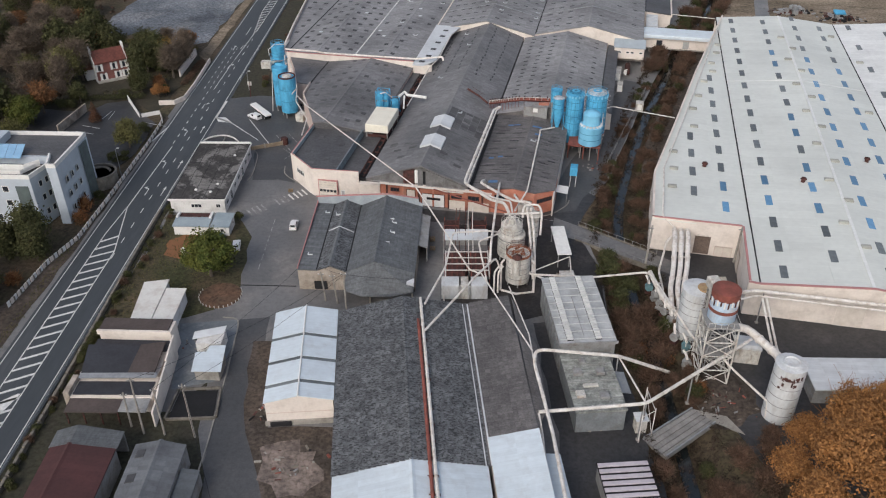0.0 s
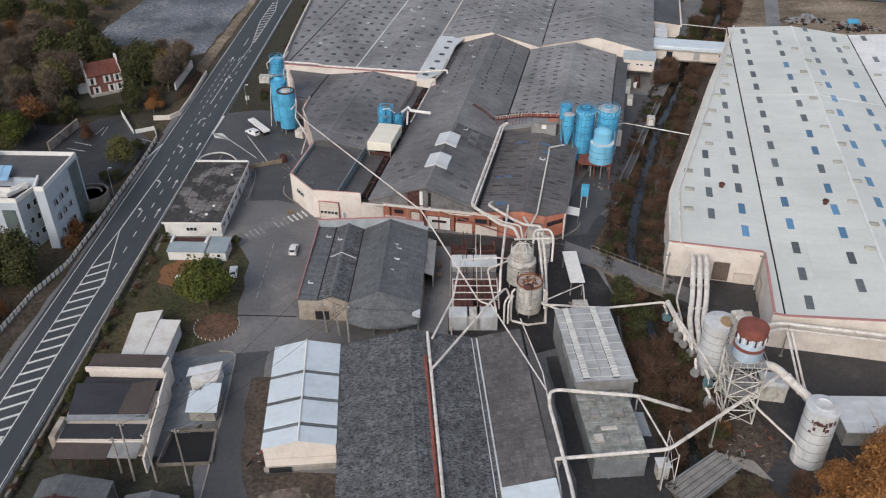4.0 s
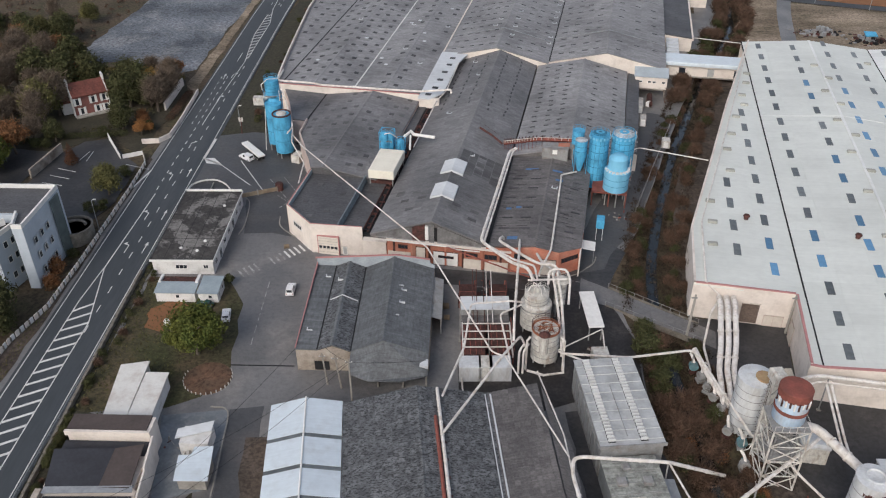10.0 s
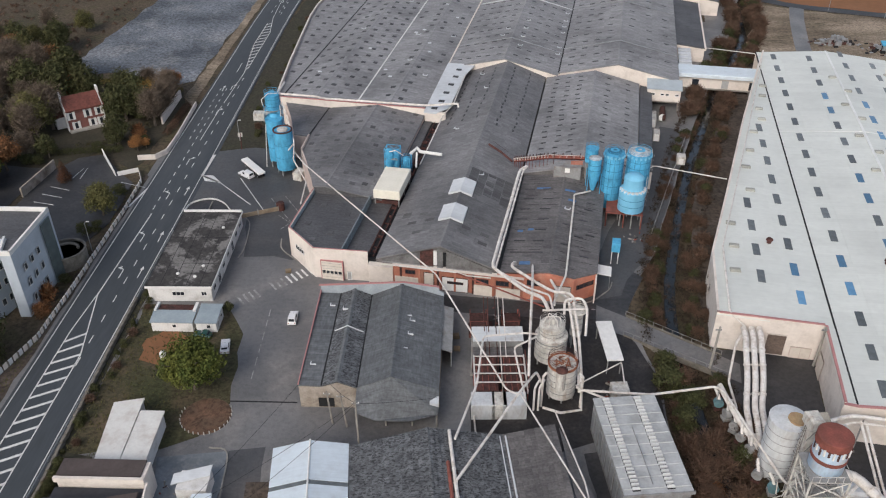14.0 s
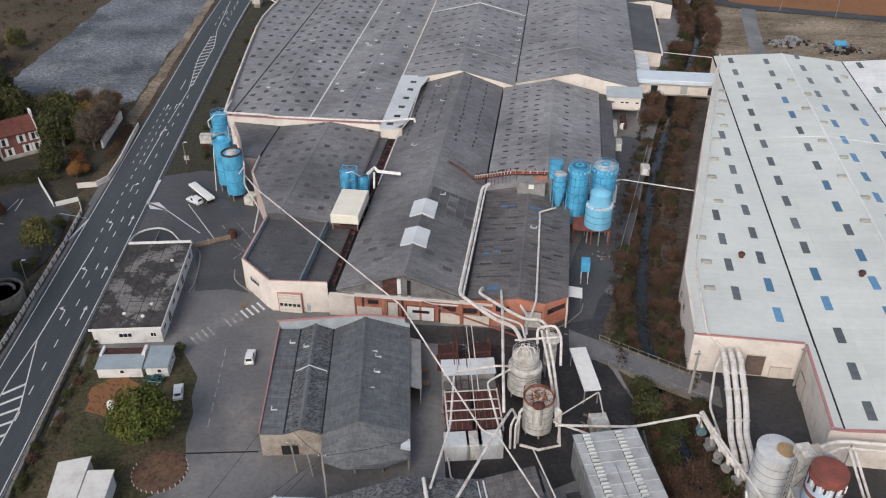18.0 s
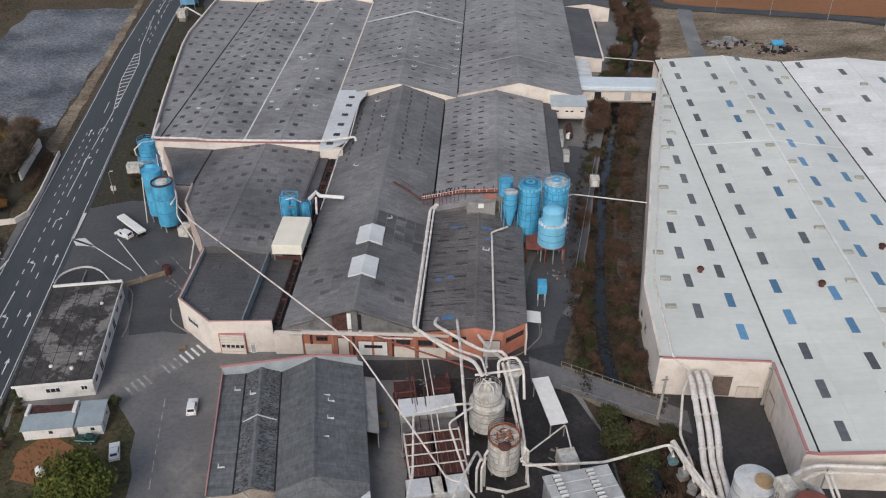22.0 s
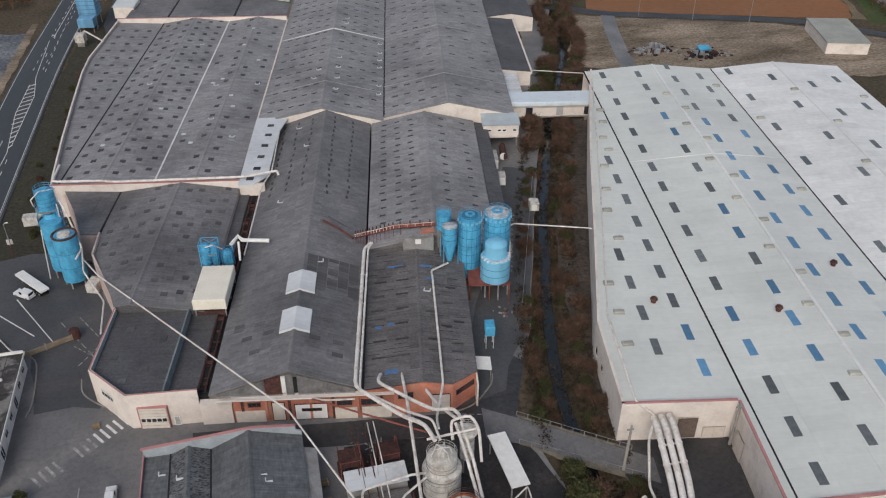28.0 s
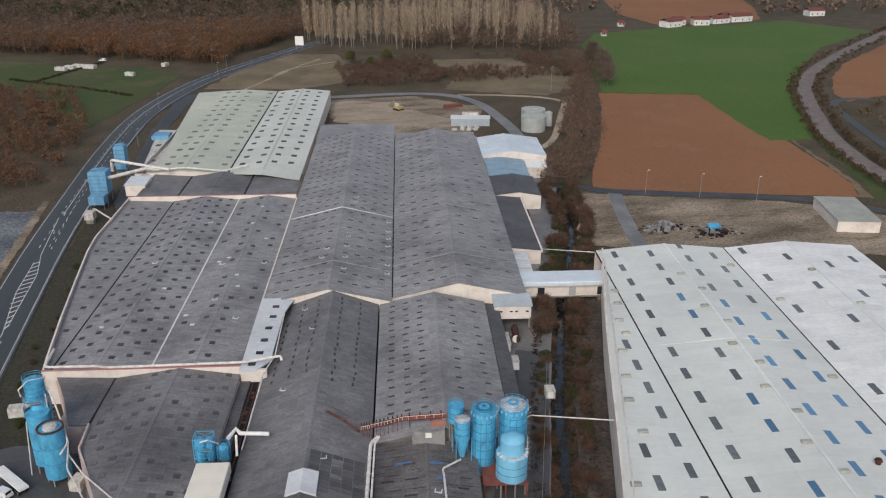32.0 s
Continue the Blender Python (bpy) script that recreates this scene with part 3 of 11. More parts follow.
patch("soil_front", [(-42.2, 123.5), (-38.4, 123.7), (-35.6, 108.8), (-34.6, 101), (-23.2, 101.5), (-22.4, 101), (-20.6, 84), (-19, 60), (-26, 60), (-32.4, 86), (-36.2, 95.5), (-39.2, 103.1), (-40.4, 111.6)], 0.03, DIRT, "dark trodden soil round the white shed", "soil", jag=0.7)
patch("soil_pale", [(-35, 96.5), (-31.5, 98), (-25.4, 96), (-23.2, 90), (-26, 86.6), (-30, 86.2), (-34, 89.6)], 0.07, mat("pinkish_rubble_soil", (0.25, 0.2, 0.175), (0.15, 0.122, 0.108), 0.97, scale=0.2, fine=1.6, bump=0.5, amount=0.6, stain=(0.06, 0.05, 0.045), stain_scale=0.4, stain_amt=0.7, pits=0.4), "heap of pinkish rubble and soil", "soil", jag=1.2, step=2)
patch("soil_west", [(-74, 60), (-50, 60), (-41.5, 84), (-44.5, 95), (-47, 105.5), (-48, 112), (-52, 104), (-68, 104), (-74, 112)], 0.03, DARKVERGE, "dark soil and weeds round the old sheds", "soil", jag=0.7)
patch("soil_verge", [(-74.4, 60), (-71, 60), (-70, 100), (-68.6, 128), (-74.2, 129)], 0.05, DARKVERGE, "dark weedy strip under the roadside wall", "verge", jag=0.5)
patch("slate_lot", [(-141, 286), (-121, 292), (-100, 282), (-95.5, 285), (-94, 330), (-91, 390), (-131, 392), (-136, 340)], -0.02, SLATE_LOT, "blue-grey rubble lot beside the road", "rubble lot", jag=1.0)
patch("far_soil_lot", [(24, 508), (28, 545), (75, 545), (106, 512), (92, 466), (78, 452), (40, 470)], -0.02, GRAVEL, "pale bare soil lot behind the factory", "soil", jag=1.5)
patch("soil_bare", [(27, 541), (48, 539), (60, 533), (58, 521), (72, 506), (85, 488), (81, 474), (48, 480), (25, 496)], 0.01, PALESOIL, "pale beige bare soil on the back lot", "soil", jag=1.8)
patch("meadow_north", [(106, 656), (165, 646), (164, 604), (108, 619)], 0.0, TAN, "strip of dry grass between the thickets", "meadow", jag=1.5)
for line in ([(-22, 578), (-8, 604), (5, 629), (17, 652), (33, 675)], [(0, 622), (10, 642), (26, 653), (42, 662)]):
    ribbon(G(), spline(line, 6), -1.0, 1.0, -0.3, 0.02).make("track_dry", PALESOIL, None, "pale track across the dry grass", kind="structure", category="track")
patch("gravel_lot", [(88, 318), (100, 350), (108, 366), (124, 358), (164, 344), (190, 333), (206, 316), (204, 285), (150, 292), (110, 303)], -0.01, GRAVEL, "rutted brown gravel lot", "gravel", jag=1.2)
patch("field_brown", [(112, 366), (122, 366), (163, 352.5), (207, 338), (215, 352), (236, 470), (233.4, 512), (180, 529), (166, 490), (140, 428), (122, 392)], 0.02, PLOUGHED, "bare red-brown ploughed field", "field", jag=0.5)
patch("field_green", [(183, 530), (233.4, 513.5), (221, 440), (219, 416), (240, 414), (262, 455), (287, 500), (306, 532), (345, 580), (402, 640), (490, 700), (460, 775), (400, 762), (334, 758), (262, 740), (232, 690)], 0.03, FIELD, "bright green field of young wheat", "field", jag=0.5)
patch("field_brown_far", [(305, 478), (312, 500), (340, 540), (375, 578), (455, 640), (560, 700), (560, 560), (400, 500), (342, 490)], 0.02, PLOUGHED, "red-brown ploughed field beyond the railway", "field", jag=0.8)
patch("field_brown_hill", [(335, 775), (440, 785), (480, 860), (520, 960), (360, 960), (330, 850)], 0.02, PLOUGHED, "distant red-brown field on the rise", "field", jag=1)
patch("meadow_left", [(-190, 724), (-140, 692), (-86, 668), (-57, 642), (-67, 595), (-83, 545), (-95, 508), (-110, 540), (-140, 606), (-166, 628)], 0.0, MEADOW, "green meadow beside the road bend", "meadow", jag=1)
patch("meadow_left_green", [(-180, 716), (-138, 686), (-86, 662), (-62, 640), (-72, 600), (-95, 560), (-120, 590), (-160, 636)], 0.04, MEADOW, "greener part of the meadow", "meadow", jag=1.2)

patch("meadow_tan", [(-42, 592), (-21, 648), (14, 699), (46, 690), (54, 640), (40, 590), (10, 578)], -0.01, TAN, "dry tan grassland between road and back lot", "meadow", jag=1.5)
patch("meadow_river", [(96, 560), (120, 610), (168, 628), (190, 590), (170, 545), (150, 530), (120, 545)], -0.02, TAN, "dry grass strip near the river", "meadow", jag=1.5)
patch("field_margin", [(207, 338), (215, 352), (234, 440), (219, 416), (221, 440), (233, 512), (236, 512), (240, 470), (222, 372), (212, 336)], 0.0, TAN, "grassy margin of the ploughed field", "field margin", jag=0.8)
patch("pavement_rack", [(-6.4, 133), (8, 131), (14, 133.5), (27.2, 135), (27.6, 150), (23.5, 163), (21, 166), (-5.5, 167.2), (-6.2, 160)], 0.036, OILY, "oil-dark asphalt round the process rack", "yard", jag=0.4)
patch("pavement_plant", [(18.3, 64), (33.4, 66), (28.4, 116), (25.6, 133), (12.2, 131)], 0.03, DARKYARD, "dirty dark asphalt round the plant blocks", "yard", jag=0.4)
patch("soil_tower", [(38.5, 113), (41, 104), (46.5, 104.5), (51, 108), (50, 116), (47.5, 121), (41, 122)], 0.05, DIRT, "dark rubble and soil round the tower foot", "soil", jag=0.8, step=2)
patch("margin_green", [(210, 333), (219, 350), (236, 404), (243, 418), (247, 424), (250, 414), (240, 386), (232, 356), (224, 322)], -0.015, MEADOW, "green grassy margin beside the railway", "field margin", jag=0.8)
patch("bank_soil_east", [(41, 160), (43.5, 160), (52, 204), (66, 244), (82, 283), (92, 306), (88, 312), (76, 286), (62, 252), (50, 222), (43, 192)], -0.04, DIRT, "bare brown soil strip beside the white hall", "soil", jag=0.6)

patch("lane_green_hall", [(-66.5, 392), (-65.5, 435), (-63, 500), (-56.5, 558), (-50.5, 577), (-44, 577), (-50, 540), (-55.5, 500), (-58.5, 440), (-60, 380), (-63, 378)], 0.04, DARKYARD, "dark asphalt lane beside the pale green hall", "lane", jag=0.2)

# tracks and roads
ROAD = spline([(-83.2, 20), (-83.2, 120), (-83.2, 220), (-83.4, 290), (-83.4, 350), (-81.5, 405), (-78.6, 467), (-72, 528), (-59, 578), (-40.5, 624), (-17.8, 664), (20.5, 724), (40, 752)], 10)
ribbon(G(), ROAD, -5.7, 8.0, -0.3, 0.06).make("road", TARMAC, None, "blue-grey two-lane main road with turning lanes", kind="structure", category="road")
ribbon(G(), [p for p in ROAD if p.y < 240], -7.4, -5.7, -0.3, 0.03).make("road_shoulder", YARD, None, "dusty grey shoulder of the main road", kind="structure", category="road shoulder")
patch("road_entrance", [(-75.6, 204), (-75.6, 236), (-66, 222), (-61, 214), (-57, 207), (-60.5, 203), (-66, 208), (-73, 208.5)], 0.05, ENTRY, "worn entrance lane off the main road", "road")
patch("pavement_entrance", [(-75.4, 236.5), (-66, 239), (-58, 238), (-52, 227), (-46.5, 214), (-42.5, 203), (-43, 191), (-46, 185.5), (-50.5, 187), (-57, 186.5), (-60, 203), (-66, 207.6), (-75.4, 204.4)], 0.036, ENTRY, "dark smooth asphalt of the factory entrance", "yard", jag=0.35)
patch("lane_river", [(16, 172.2), (24.5, 174.5), (26.5, 180), (34, 191), (44.6, 222), (55, 252), (47, 255), (36, 226), (24, 196), (18, 180)], 0.028, ENTRY, "dark asphalt lane along the river flank of the halls", "lane", jag=0.25)
RAIL = spline([(520, 705), (497, 691), (410, 622), (341, 561), (305, 517), (285, 484), (262, 440), (250, 414), (240, 385), (233, 356), (226, 320)], 8)
ribbon(G(), RAIL, -4, 4, -0.3, 0.25).make("trackbed", mat("ballast", (0.2, 0.17, 0.16), (0.14, 0.12, 0.11), 0.95, scale=0.3, fine=3, amount=0.4), None, "curving grey-brown railway trackbed", kind="structure", category="railway")
LANE = spline([(330, 470), (316, 483), (303, 482), (292, 472), (281, 445), (264, 395), (250, 350)], 8)
ribbon(G(), LANE, -2.4, 2.4, -0.3, 0.06).make("road_lane", TARMAC, None, "narrow curving country lane", kind="structure", category="road")
TRACK = spline([(86, 378), (96, 377.5), (108, 372), (122, 363), (162, 349), (188, 338), (206, 321.5), (225, 300)], 8)
ribbon(G(), TRACK, -2.6, 2.6, -0.3, 0.09).make("road_track", DARKYARD, None, "grey service road along the field", kind="structure", category="road")
TRACK2 = spline([(119, 362), (114, 345), (108, 320), (104, 300)], 6)
ribbon(G(), TRACK2, -2.6, 2.6, -0.3, 0.05).make("road_spur", YARD, None, "dusty grey spur of the service road", kind="structure", category="road")
LOOP = spline([(8, 556), (30, 552.6), (72, 552), (96, 541), (106.6, 517), (108.6, 484), (108, 455), (104, 434)], 8)
ribbon(G(), LOOP, -3, 3, -0.3, 0.03).make("road_loop", YARD, None, "grey service road round the back lot", kind="structure", category="road")
LOOP2 = spline([(100, 543), (112.7, 540), (134, 532), (147.5, 523), (152, 510.5), (143, 488.6), (127, 451.4), (119.6, 437.6), (112, 428)], 8)
ribbon(G(), LOOP2, -1.6, 1.6, -0.3, 0.02).make("road_gravel_loop", PALESOIL, None, "pale gravel track round the tanks", kind="structure", category="track")
EASTTRACK = spline([(42, 160), (44, 185), (50, 205), (58, 228), (68, 255), (78, 280), (88, 305)], 6)
ribbon(G(), EASTTRACK, -2.4, 2.2, -0.3, 0.0).make("track_east", DIRT, None, "dark brown dirt track along the white hall", kind="structure", category="track")

# ---- halls ----
def prof_z(prof, a):
    for (a0, z0), (a1, z1) in zip(prof, prof[1:]):
        if a0 <= a <= a1:
            return z0 + (z1 - z0) * (a - a0) / (a1 - a0)
    return prof[0][1] if a < prof[0][0] else prof[-1][1]


def hall(name, prof, b0, b1, label, roofs, wall=None, walls="fblr", group="", run=2.0, wide=1.1, polys=None, cap=True, m=None, gut=True, gw=0.35, lift=0.035):
    """A hall with one or more roof slopes; prof: (a, z) across; walls: which of front, back, left, right are drawn."""
    wall = wall or PINK
    a0, a1 = prof[0][0], prof[-1][0]
    t = fthing("factory_hall", (a0 + a1) / 2, b0, 0, label, "factory hall", group, m=m)
    tops = [((a - a0) / (a1 - a0), z - 0.02) for a, z in prof]
    if "f" in walls:
        G().wall(a0, b0, a1, b0, 0.3, 0, tops).make("wall", wall, t)
    if "b" in walls:
        G().wall(a0, b1 - 0.3, a1, b1 - 0.3, 0.3, 0, tops).make("wall", wall, t)
    if "l" in walls:
        G().wall(a0 + 0.3, b0 + 0.3, a0 + 0.3, b1 - 0.3, 0.3, 0, [(0, prof[0][1] - 0.1), (1, prof[0][1] - 0.1)]).make("wall", wall, t)
    if "r" in walls:
        G().wall(a1, b0 + 0.3, a1, b1 - 0.3, 0.3, 0, [(0, prof[-1][1] - 0.1), (1, prof[-1][1] - 0.1)]).make("wall", wall, t)
    out = []
    for i, ((p, zp), (q, zq)) in enumerate(zip(prof, prof[1:])):
        seg = ((p, zp + 0.2), (q, zq + 0.2)) if zp <= zq else ((q, zq + 0.2), (p, zp + 0.2))
        poly = polys.get(i) if polys else None
        out.append((roof_slope(t, seg, b0 - 0.25, b1 + 0.25, roofs[i % len(roofs)], poly, run, wide, lift=lift), seg))
    for i in range(1, len(prof) - 1):
        a, z = prof[i]
        up = z > prof[i - 1][1]
        if up and cap:
            G().add([(a - 0.45, b0 - 0.3, z + 0.16), (a, b0 - 0.3, z + 0.36), (a + 0.45, b0 - 0.3, z + 0.16), (a - 0.45, b1 + 0.3, z + 0.16), (a, b1 + 0.3, z + 0.36), (a + 0.45, b1 + 0.3, z + 0.16)],
                    [(0, 1, 4, 3), (1, 2, 5, 4), (0, 2, 1), (3, 4, 5), (0, 3, 5, 2)]).make("ridge_cap", roofs[0], t)
        elif not up and gut:
            G().box(a - gw, b0 - 0.2, z + 0.1, a + gw, b1 + 0.2, z + 0.32).make("gutter", BLACK, t)
    return t, out


# middle hall, front and back
t, s = hall("middle_hall", [(-56, 5.5), (-42.2, 10.3), (-30.6, 6)], 171.8, 274, "dark grey fibre-cement roofed factory hall with brick front", [FIBRO_GRIMY], FIBRO_BROWN, "flr")
mid_front = t
skylights(s[0][0], s[0][1], grid(-53, -45.5, 3, 236, 271, 13), (0.5, 1.2))
skylights(s[1][0], s[1][1], grid(-39.5, -35, 2, 232, 271, 16), (0.5, 1.2))
t, s = hall("middle_hall_back", [(-60.8, 7), (-43.5, 11), (-27, 7)], 274, 437, "long dark grey fibre-cement roofed factory hall", [FIBRO], CREAM)
skylights(s[0][0], s[0][1], grid(-58, -46, 5, 279, 432, 26), (1.5, 0.55))
skylights(s[1][0], s[1][1], grid(-40.5, -30, 4, 279, 432, 24), (1.5, 0.55), prob=0.9)
for b in (335.5, 292):
    G().tube([(-60.6, b, 7.35), (-43.5, b, 11.4), (-27.2, b, 7.35)], 0.14, 5).make("roof_seam", PALE_SHEET if b > 300 else STEEL, t)
# right hall: front (with its cut corner), middle, back
BRICK_PROF = [(-30.2, 5.4), (-19.9, 6.7), (-10.3, 5.3)]
t, s = hall("brick_hall", BRICK_PROF, 172, 213, "brick factory hall with patched grey roof and cut corner", [FIBRO_BROWN], CREAM, "r",
            polys={1: [(-19.9, 171.7), (-14.8, 171.7), (-10.3, 175.4), (-10.3, 213.2), (-19.9, 213.2)]})
brick_hall = t
skylights(s[0][0], s[0][1], [(a + RNG.uniform(-0.3, 0.3), b) for a in (-27.6, -23.2) for b in (179, 183.5, 188, 192.5, 197, 201.5, 206)], (2.4, 0.45))
skylights(s[1][0], s[1][1], [(-13.4, 180), (-15, 187), (-12.6, 188.5), (-14.4, 194), (-13.6, 199), (-17.6, 183), (-17.8, 191)], (2.0, 0.45))
lap = G().slab([(-1.2, -0.05, 0.06), (1.2, -0.05, 0.06), (1.2, 0.05, 0.05), (-1.2, 0.05, 0.05)], 0.03).data("sheet_lap", BLACK)
for sl_, seg_, lo_, hi_ in ((s[0][0], s[0][1], -29.2, -21), (s[1][0], s[1][1], -18.8, -11.6)):
    for k in range(20):
        a_, b_ = RNG.uniform(lo_, hi_), 174.5 + 1.1 * RNG.randrange(34)
        (p0, z0), (p1, z1) = seg_
        piece("sheet_lap", lap, sl_, pose(a_, b_, z0 + (z1 - z0) * (a_ - p0) / (p1 - p0) + 0.03, 0, -7.2 if sl_ is s[0][0] else 8.3, 0))
t, s = hall("right_hall_middle", [(-30.2, 6), (-16, 9.2), (-2.8, 6)], 213.6, 274, "grey fibre-cement roofed factory hall", [FIBRO], FIBRO_BROWN, "flr")
skylights(s[0][0], s[0][1], grid(-27, -20, 3, 222, 271, 16), (1.3, 0.5))
skylights(s[1][0], s[1][1], grid(-12, -6, 2, 216, 271, 14), (1.3, 0.5), prob=0.8)
t, s = hall("right_hall_back", [(-27, 7), (-9.5, 11), (8.7, 7)], 276, 435, "long grey fibre-cement roofed factory hall", [FIBRO], CREAM)
skylights(s[0][0], s[0][1], grid(-24, -13, 4, 281, 430, 24), (1.7, 0.55), prob=0.9)
skylights(s[1][0], s[1][1], grid(-6, 5, 3, 281, 430, 20), (1.7, 0.5), prob=0.6)
for b in (337, 296):
    G().tube([(-27, b, 7.35), (-9.5, b, 11.4), (8.6, b, 7.35)], 0.14, 5).make("roof_seam", STEEL, t)
G().box(-27.4, 276, 6.9, -26.6, 435, 7.3).make("gutter", BLACK, t)
G().box(-61.15, 276, 6.6, -60.75, 357, 7.5).make("upstand", CREAM, t, "pale upstand between the roofs")
# left hall, back: two ridges and a curved western eave
t, s = hall("left_hall_back", [(-103.5, 6.5), (-92.5, 8.3), (-81, 6.8), (-71, 8.3), (-61.2, 6.8)], 241, 357, "wide dark grey factory hall roof dotted with skylights", [FIBRO], PINK, gut=False)
left_back = t
for k in range(4):
    lo, hi = (-101.5, -94) if k == 0 else (-90.5, -83.5) if k == 1 else (-78.5, -73) if k == 2 else (-69, -64)
    skylights(s[k][0], s[k][1], grid(lo, hi, 3 if k < 2 else 2, 246, 353, 19, 0.2, 1.6), (1.35, 1.35), prob=1.0 if k < 2 else 0.55)
G().box(-81.2, 240.8, 7.0, -80.8, 357, 7.25).make("gutter", WHITEWASH, t, "pale valley gutter")
G().box(-103.7, 240.8, 6.6, -103.3, 357, 6.82).make("gutter", BLACK, t)
WEST = [(-105.4, 246), (-109.5, 266), (-114, 290), (-117.6, 310), (-119, 322), (-119.2, 357)]
sl = roof_slope(t, ((-103.5, 6.7), (-119.3, 7.3)), 241, 357, FIBRO, [(-103.5, 241)] + [(-104.2, 241)] + WEST + [(-103.5, 357)])
skylights(sl, ((-103.5, 6.7), (-119.3, 7.3)), [(a, b) for a in (-106.8, -111, -115.5) for b in np.arange(250, 355, 6.2) if inside(a - 1, b - 3, [(-103.5, 241)] + WEST + [(-103.5, 357)])], (1.35, 1.35))
for (p, q) in zip([(-104.2, 241)] + WEST, WEST):
    G().wall(q[0], q[1], p[0], p[1], 0.35, 0, [(0, 8.0), (1, 8.0)]).make("wall", PINK, t)
    G().wall(q[0] - 0.02, q[1], p[0] - 0.02, p[1], 0.42, 8.0, [(0, 8.18), (1, 8.18)]).make("coping", CREAM, t)
# the pale parapet between front and back
for b, x0, x1, zt in ((240.2, -104, -60.6, 8.5), (357.1, -119.2, -61.2, 8.6)):
    pw = fthing("parapet_wall", (x0 + x1) / 2, b, 0, "long cream parapet wall between the roofs", "wall", "parapet walls", "structure")
    G().box(x0, b, 0, x1, b + 0.4, zt).make("wall_body", CREAM, pw)
    G().box(x0 - 0.05, b - 0.06, zt, x1 + 0.05, b + 0.46, zt + 0.12).make("coping", REDTRIM, pw, "thin red coping")
t, s = hall("left_hall_far", [(-118, 7), (-104, 6), (-92, 7.6), (-80.5, 6.3), (-71.5, 7.0), (-62, 6.2)], 357.6, 387, "dark grey factory roof behind the cream parapet", [FIBRO_GRIMY], CREAM)
t, s = hall("pale_green_hall", [(-126, 7.2), (-108, 8.2), (-90.5, 7), (-77, 8.3), (-62.4, 7)], 388, 533, "pale green sheet-metal roofed hall with dark skylights", [GREEN_SHEET, GREEN_SHEET, SAGE_SHEET, SAGE_SHEET], CREAM, run=6, wide=4, polys={0: [(-108, 387.8), (-118.5, 387.8), (-126, 460), (-132.9, 532.8), (-108, 533.2)], 2: [(-90.5, 386.5), (-77, 381.5), (-77, 533.2), (-90.5, 533.2)], 3: [(-77, 381.5), (-62.4, 377.5), (-62.4, 533.2), (-77, 533.2)]})
for k, (lo, hi, n) in enumerate(((-116, -111, 2), (-105, -94, 2), (-87, -80, 2), (-74, -67.5, 2))):
    skylights(s[k][0], s[k][1], grid(lo, hi, n, 398, 527, 14, 0.3), (2.2, 2.4), OLIVEGLASS if k < 2 else DARKGLASS)
# left hall, front
LFP = [(-88, 240), (-87.6, 220.3), (-86.9, 213), (-79.1, 198.4), (-77.2, 194), (-74, 194), (-74, 240)]
t, s = hall("left_hall_front", [(-88, 6.3), (-74, 8.3), (-60.6, 6.2)], 194, 240, "dark grey factory roof dotted with skylights", [FIBRO_GRIMY], PINK, "r", polys={0: LFP})
skylights(s[0][0], s[0][1], [q for q in grid(-85.5, -76, 4, 197, 237, 9, 0.2, 0.8) if inside(q[0] - 1, q[1] - 1, LFP)], (1.3, 1.3), FAINTGLASS, prob=0.8)
skylights(s[1][0], s[1][1], grid(-71.5, -63, 4, 197, 237, 9, 0.2, 0.8), (1.3, 1.3), FAINTGLASS, prob=0.8)
for p, q in ((( -77.1, 177), (-77.2, 194)), ((-77.2, 194), (-79.1, 198.4)), ((-79.1, 198.4), (-86.9, 213)), ((-86.9, 213), (-87.8, 221.4))):
    G().wall(q[0], q[1], p[0], p[1], 0.35, 0, [(0, 7.4), (1, 7.4)]).make("wall", PINK, t)
G().wall(-77, 194, -60.7, 194, 0.3, 4.6, [(0, 7.75), (0.18, 8.15), (1, 6.2)]).make("wall", FELT, t)
G().box(-88.2, 220, 6.3, -87.8, 240, 6.55).make("gutter", BLACK, t)
sl = roof_slope(t, ((-88, 6.5), (-101, 7.0)), 221, 240, FIBRO_GRIMY, [(-88, 221.8), (-91.9, 221.8), (-96.4, 231.9), (-100.8, 240.1), (-88, 240.1)])
G().prism([(-88.4, 221.5), (-92.1, 221.5), (-96.7, 231.8), (-101.1, 240), (-88, 240)], 0, 6.28).make("wall", PINK, t)
# parapet block at the front corner
t = fthing("corner_block", -68, 171, 0, "cream rendered flat-roofed corner block with roller door", "factory hall")
corner_block = t
OUT = [(-57.6, 171), (-69.2, 170.2), (-77, 177), (-77.2, 194)]
for p, q in zip(OUT, OUT[1:]):
    G().wall(q[0], q[1], p[0], p[1], 0.35, 0, [(0, 7.5), (1, 7.5)]).make("wall", CREAM, t)
    G().wall(q[0], q[1], p[0], p[1], 0.2, 7.5, [(0, 7.6), (1, 7.6)]).make("coping", REDTRIM, t, "red coping")
LINING = mat("blue_grey_lining", (0.3, 0.36, 0.39), (0.22, 0.27, 0.3), 0.8, scale=0.5, fine=3, amount=0.25)
for p, q in zip(OUT, OUT[1:]):
    d = (Vector(p) - Vector(q)).normalized()
    nv = Vector((-d.y, d.x)) * 0.352
    G().wall(q[0] + nv.x, q[1] + nv.y, p[0] + nv.x, p[1] + nv.y, 0.03, 6.2, [(0, 7.45), (1, 7.45)]).make("lining", LINING, t, "pale blue-grey parapet lining")
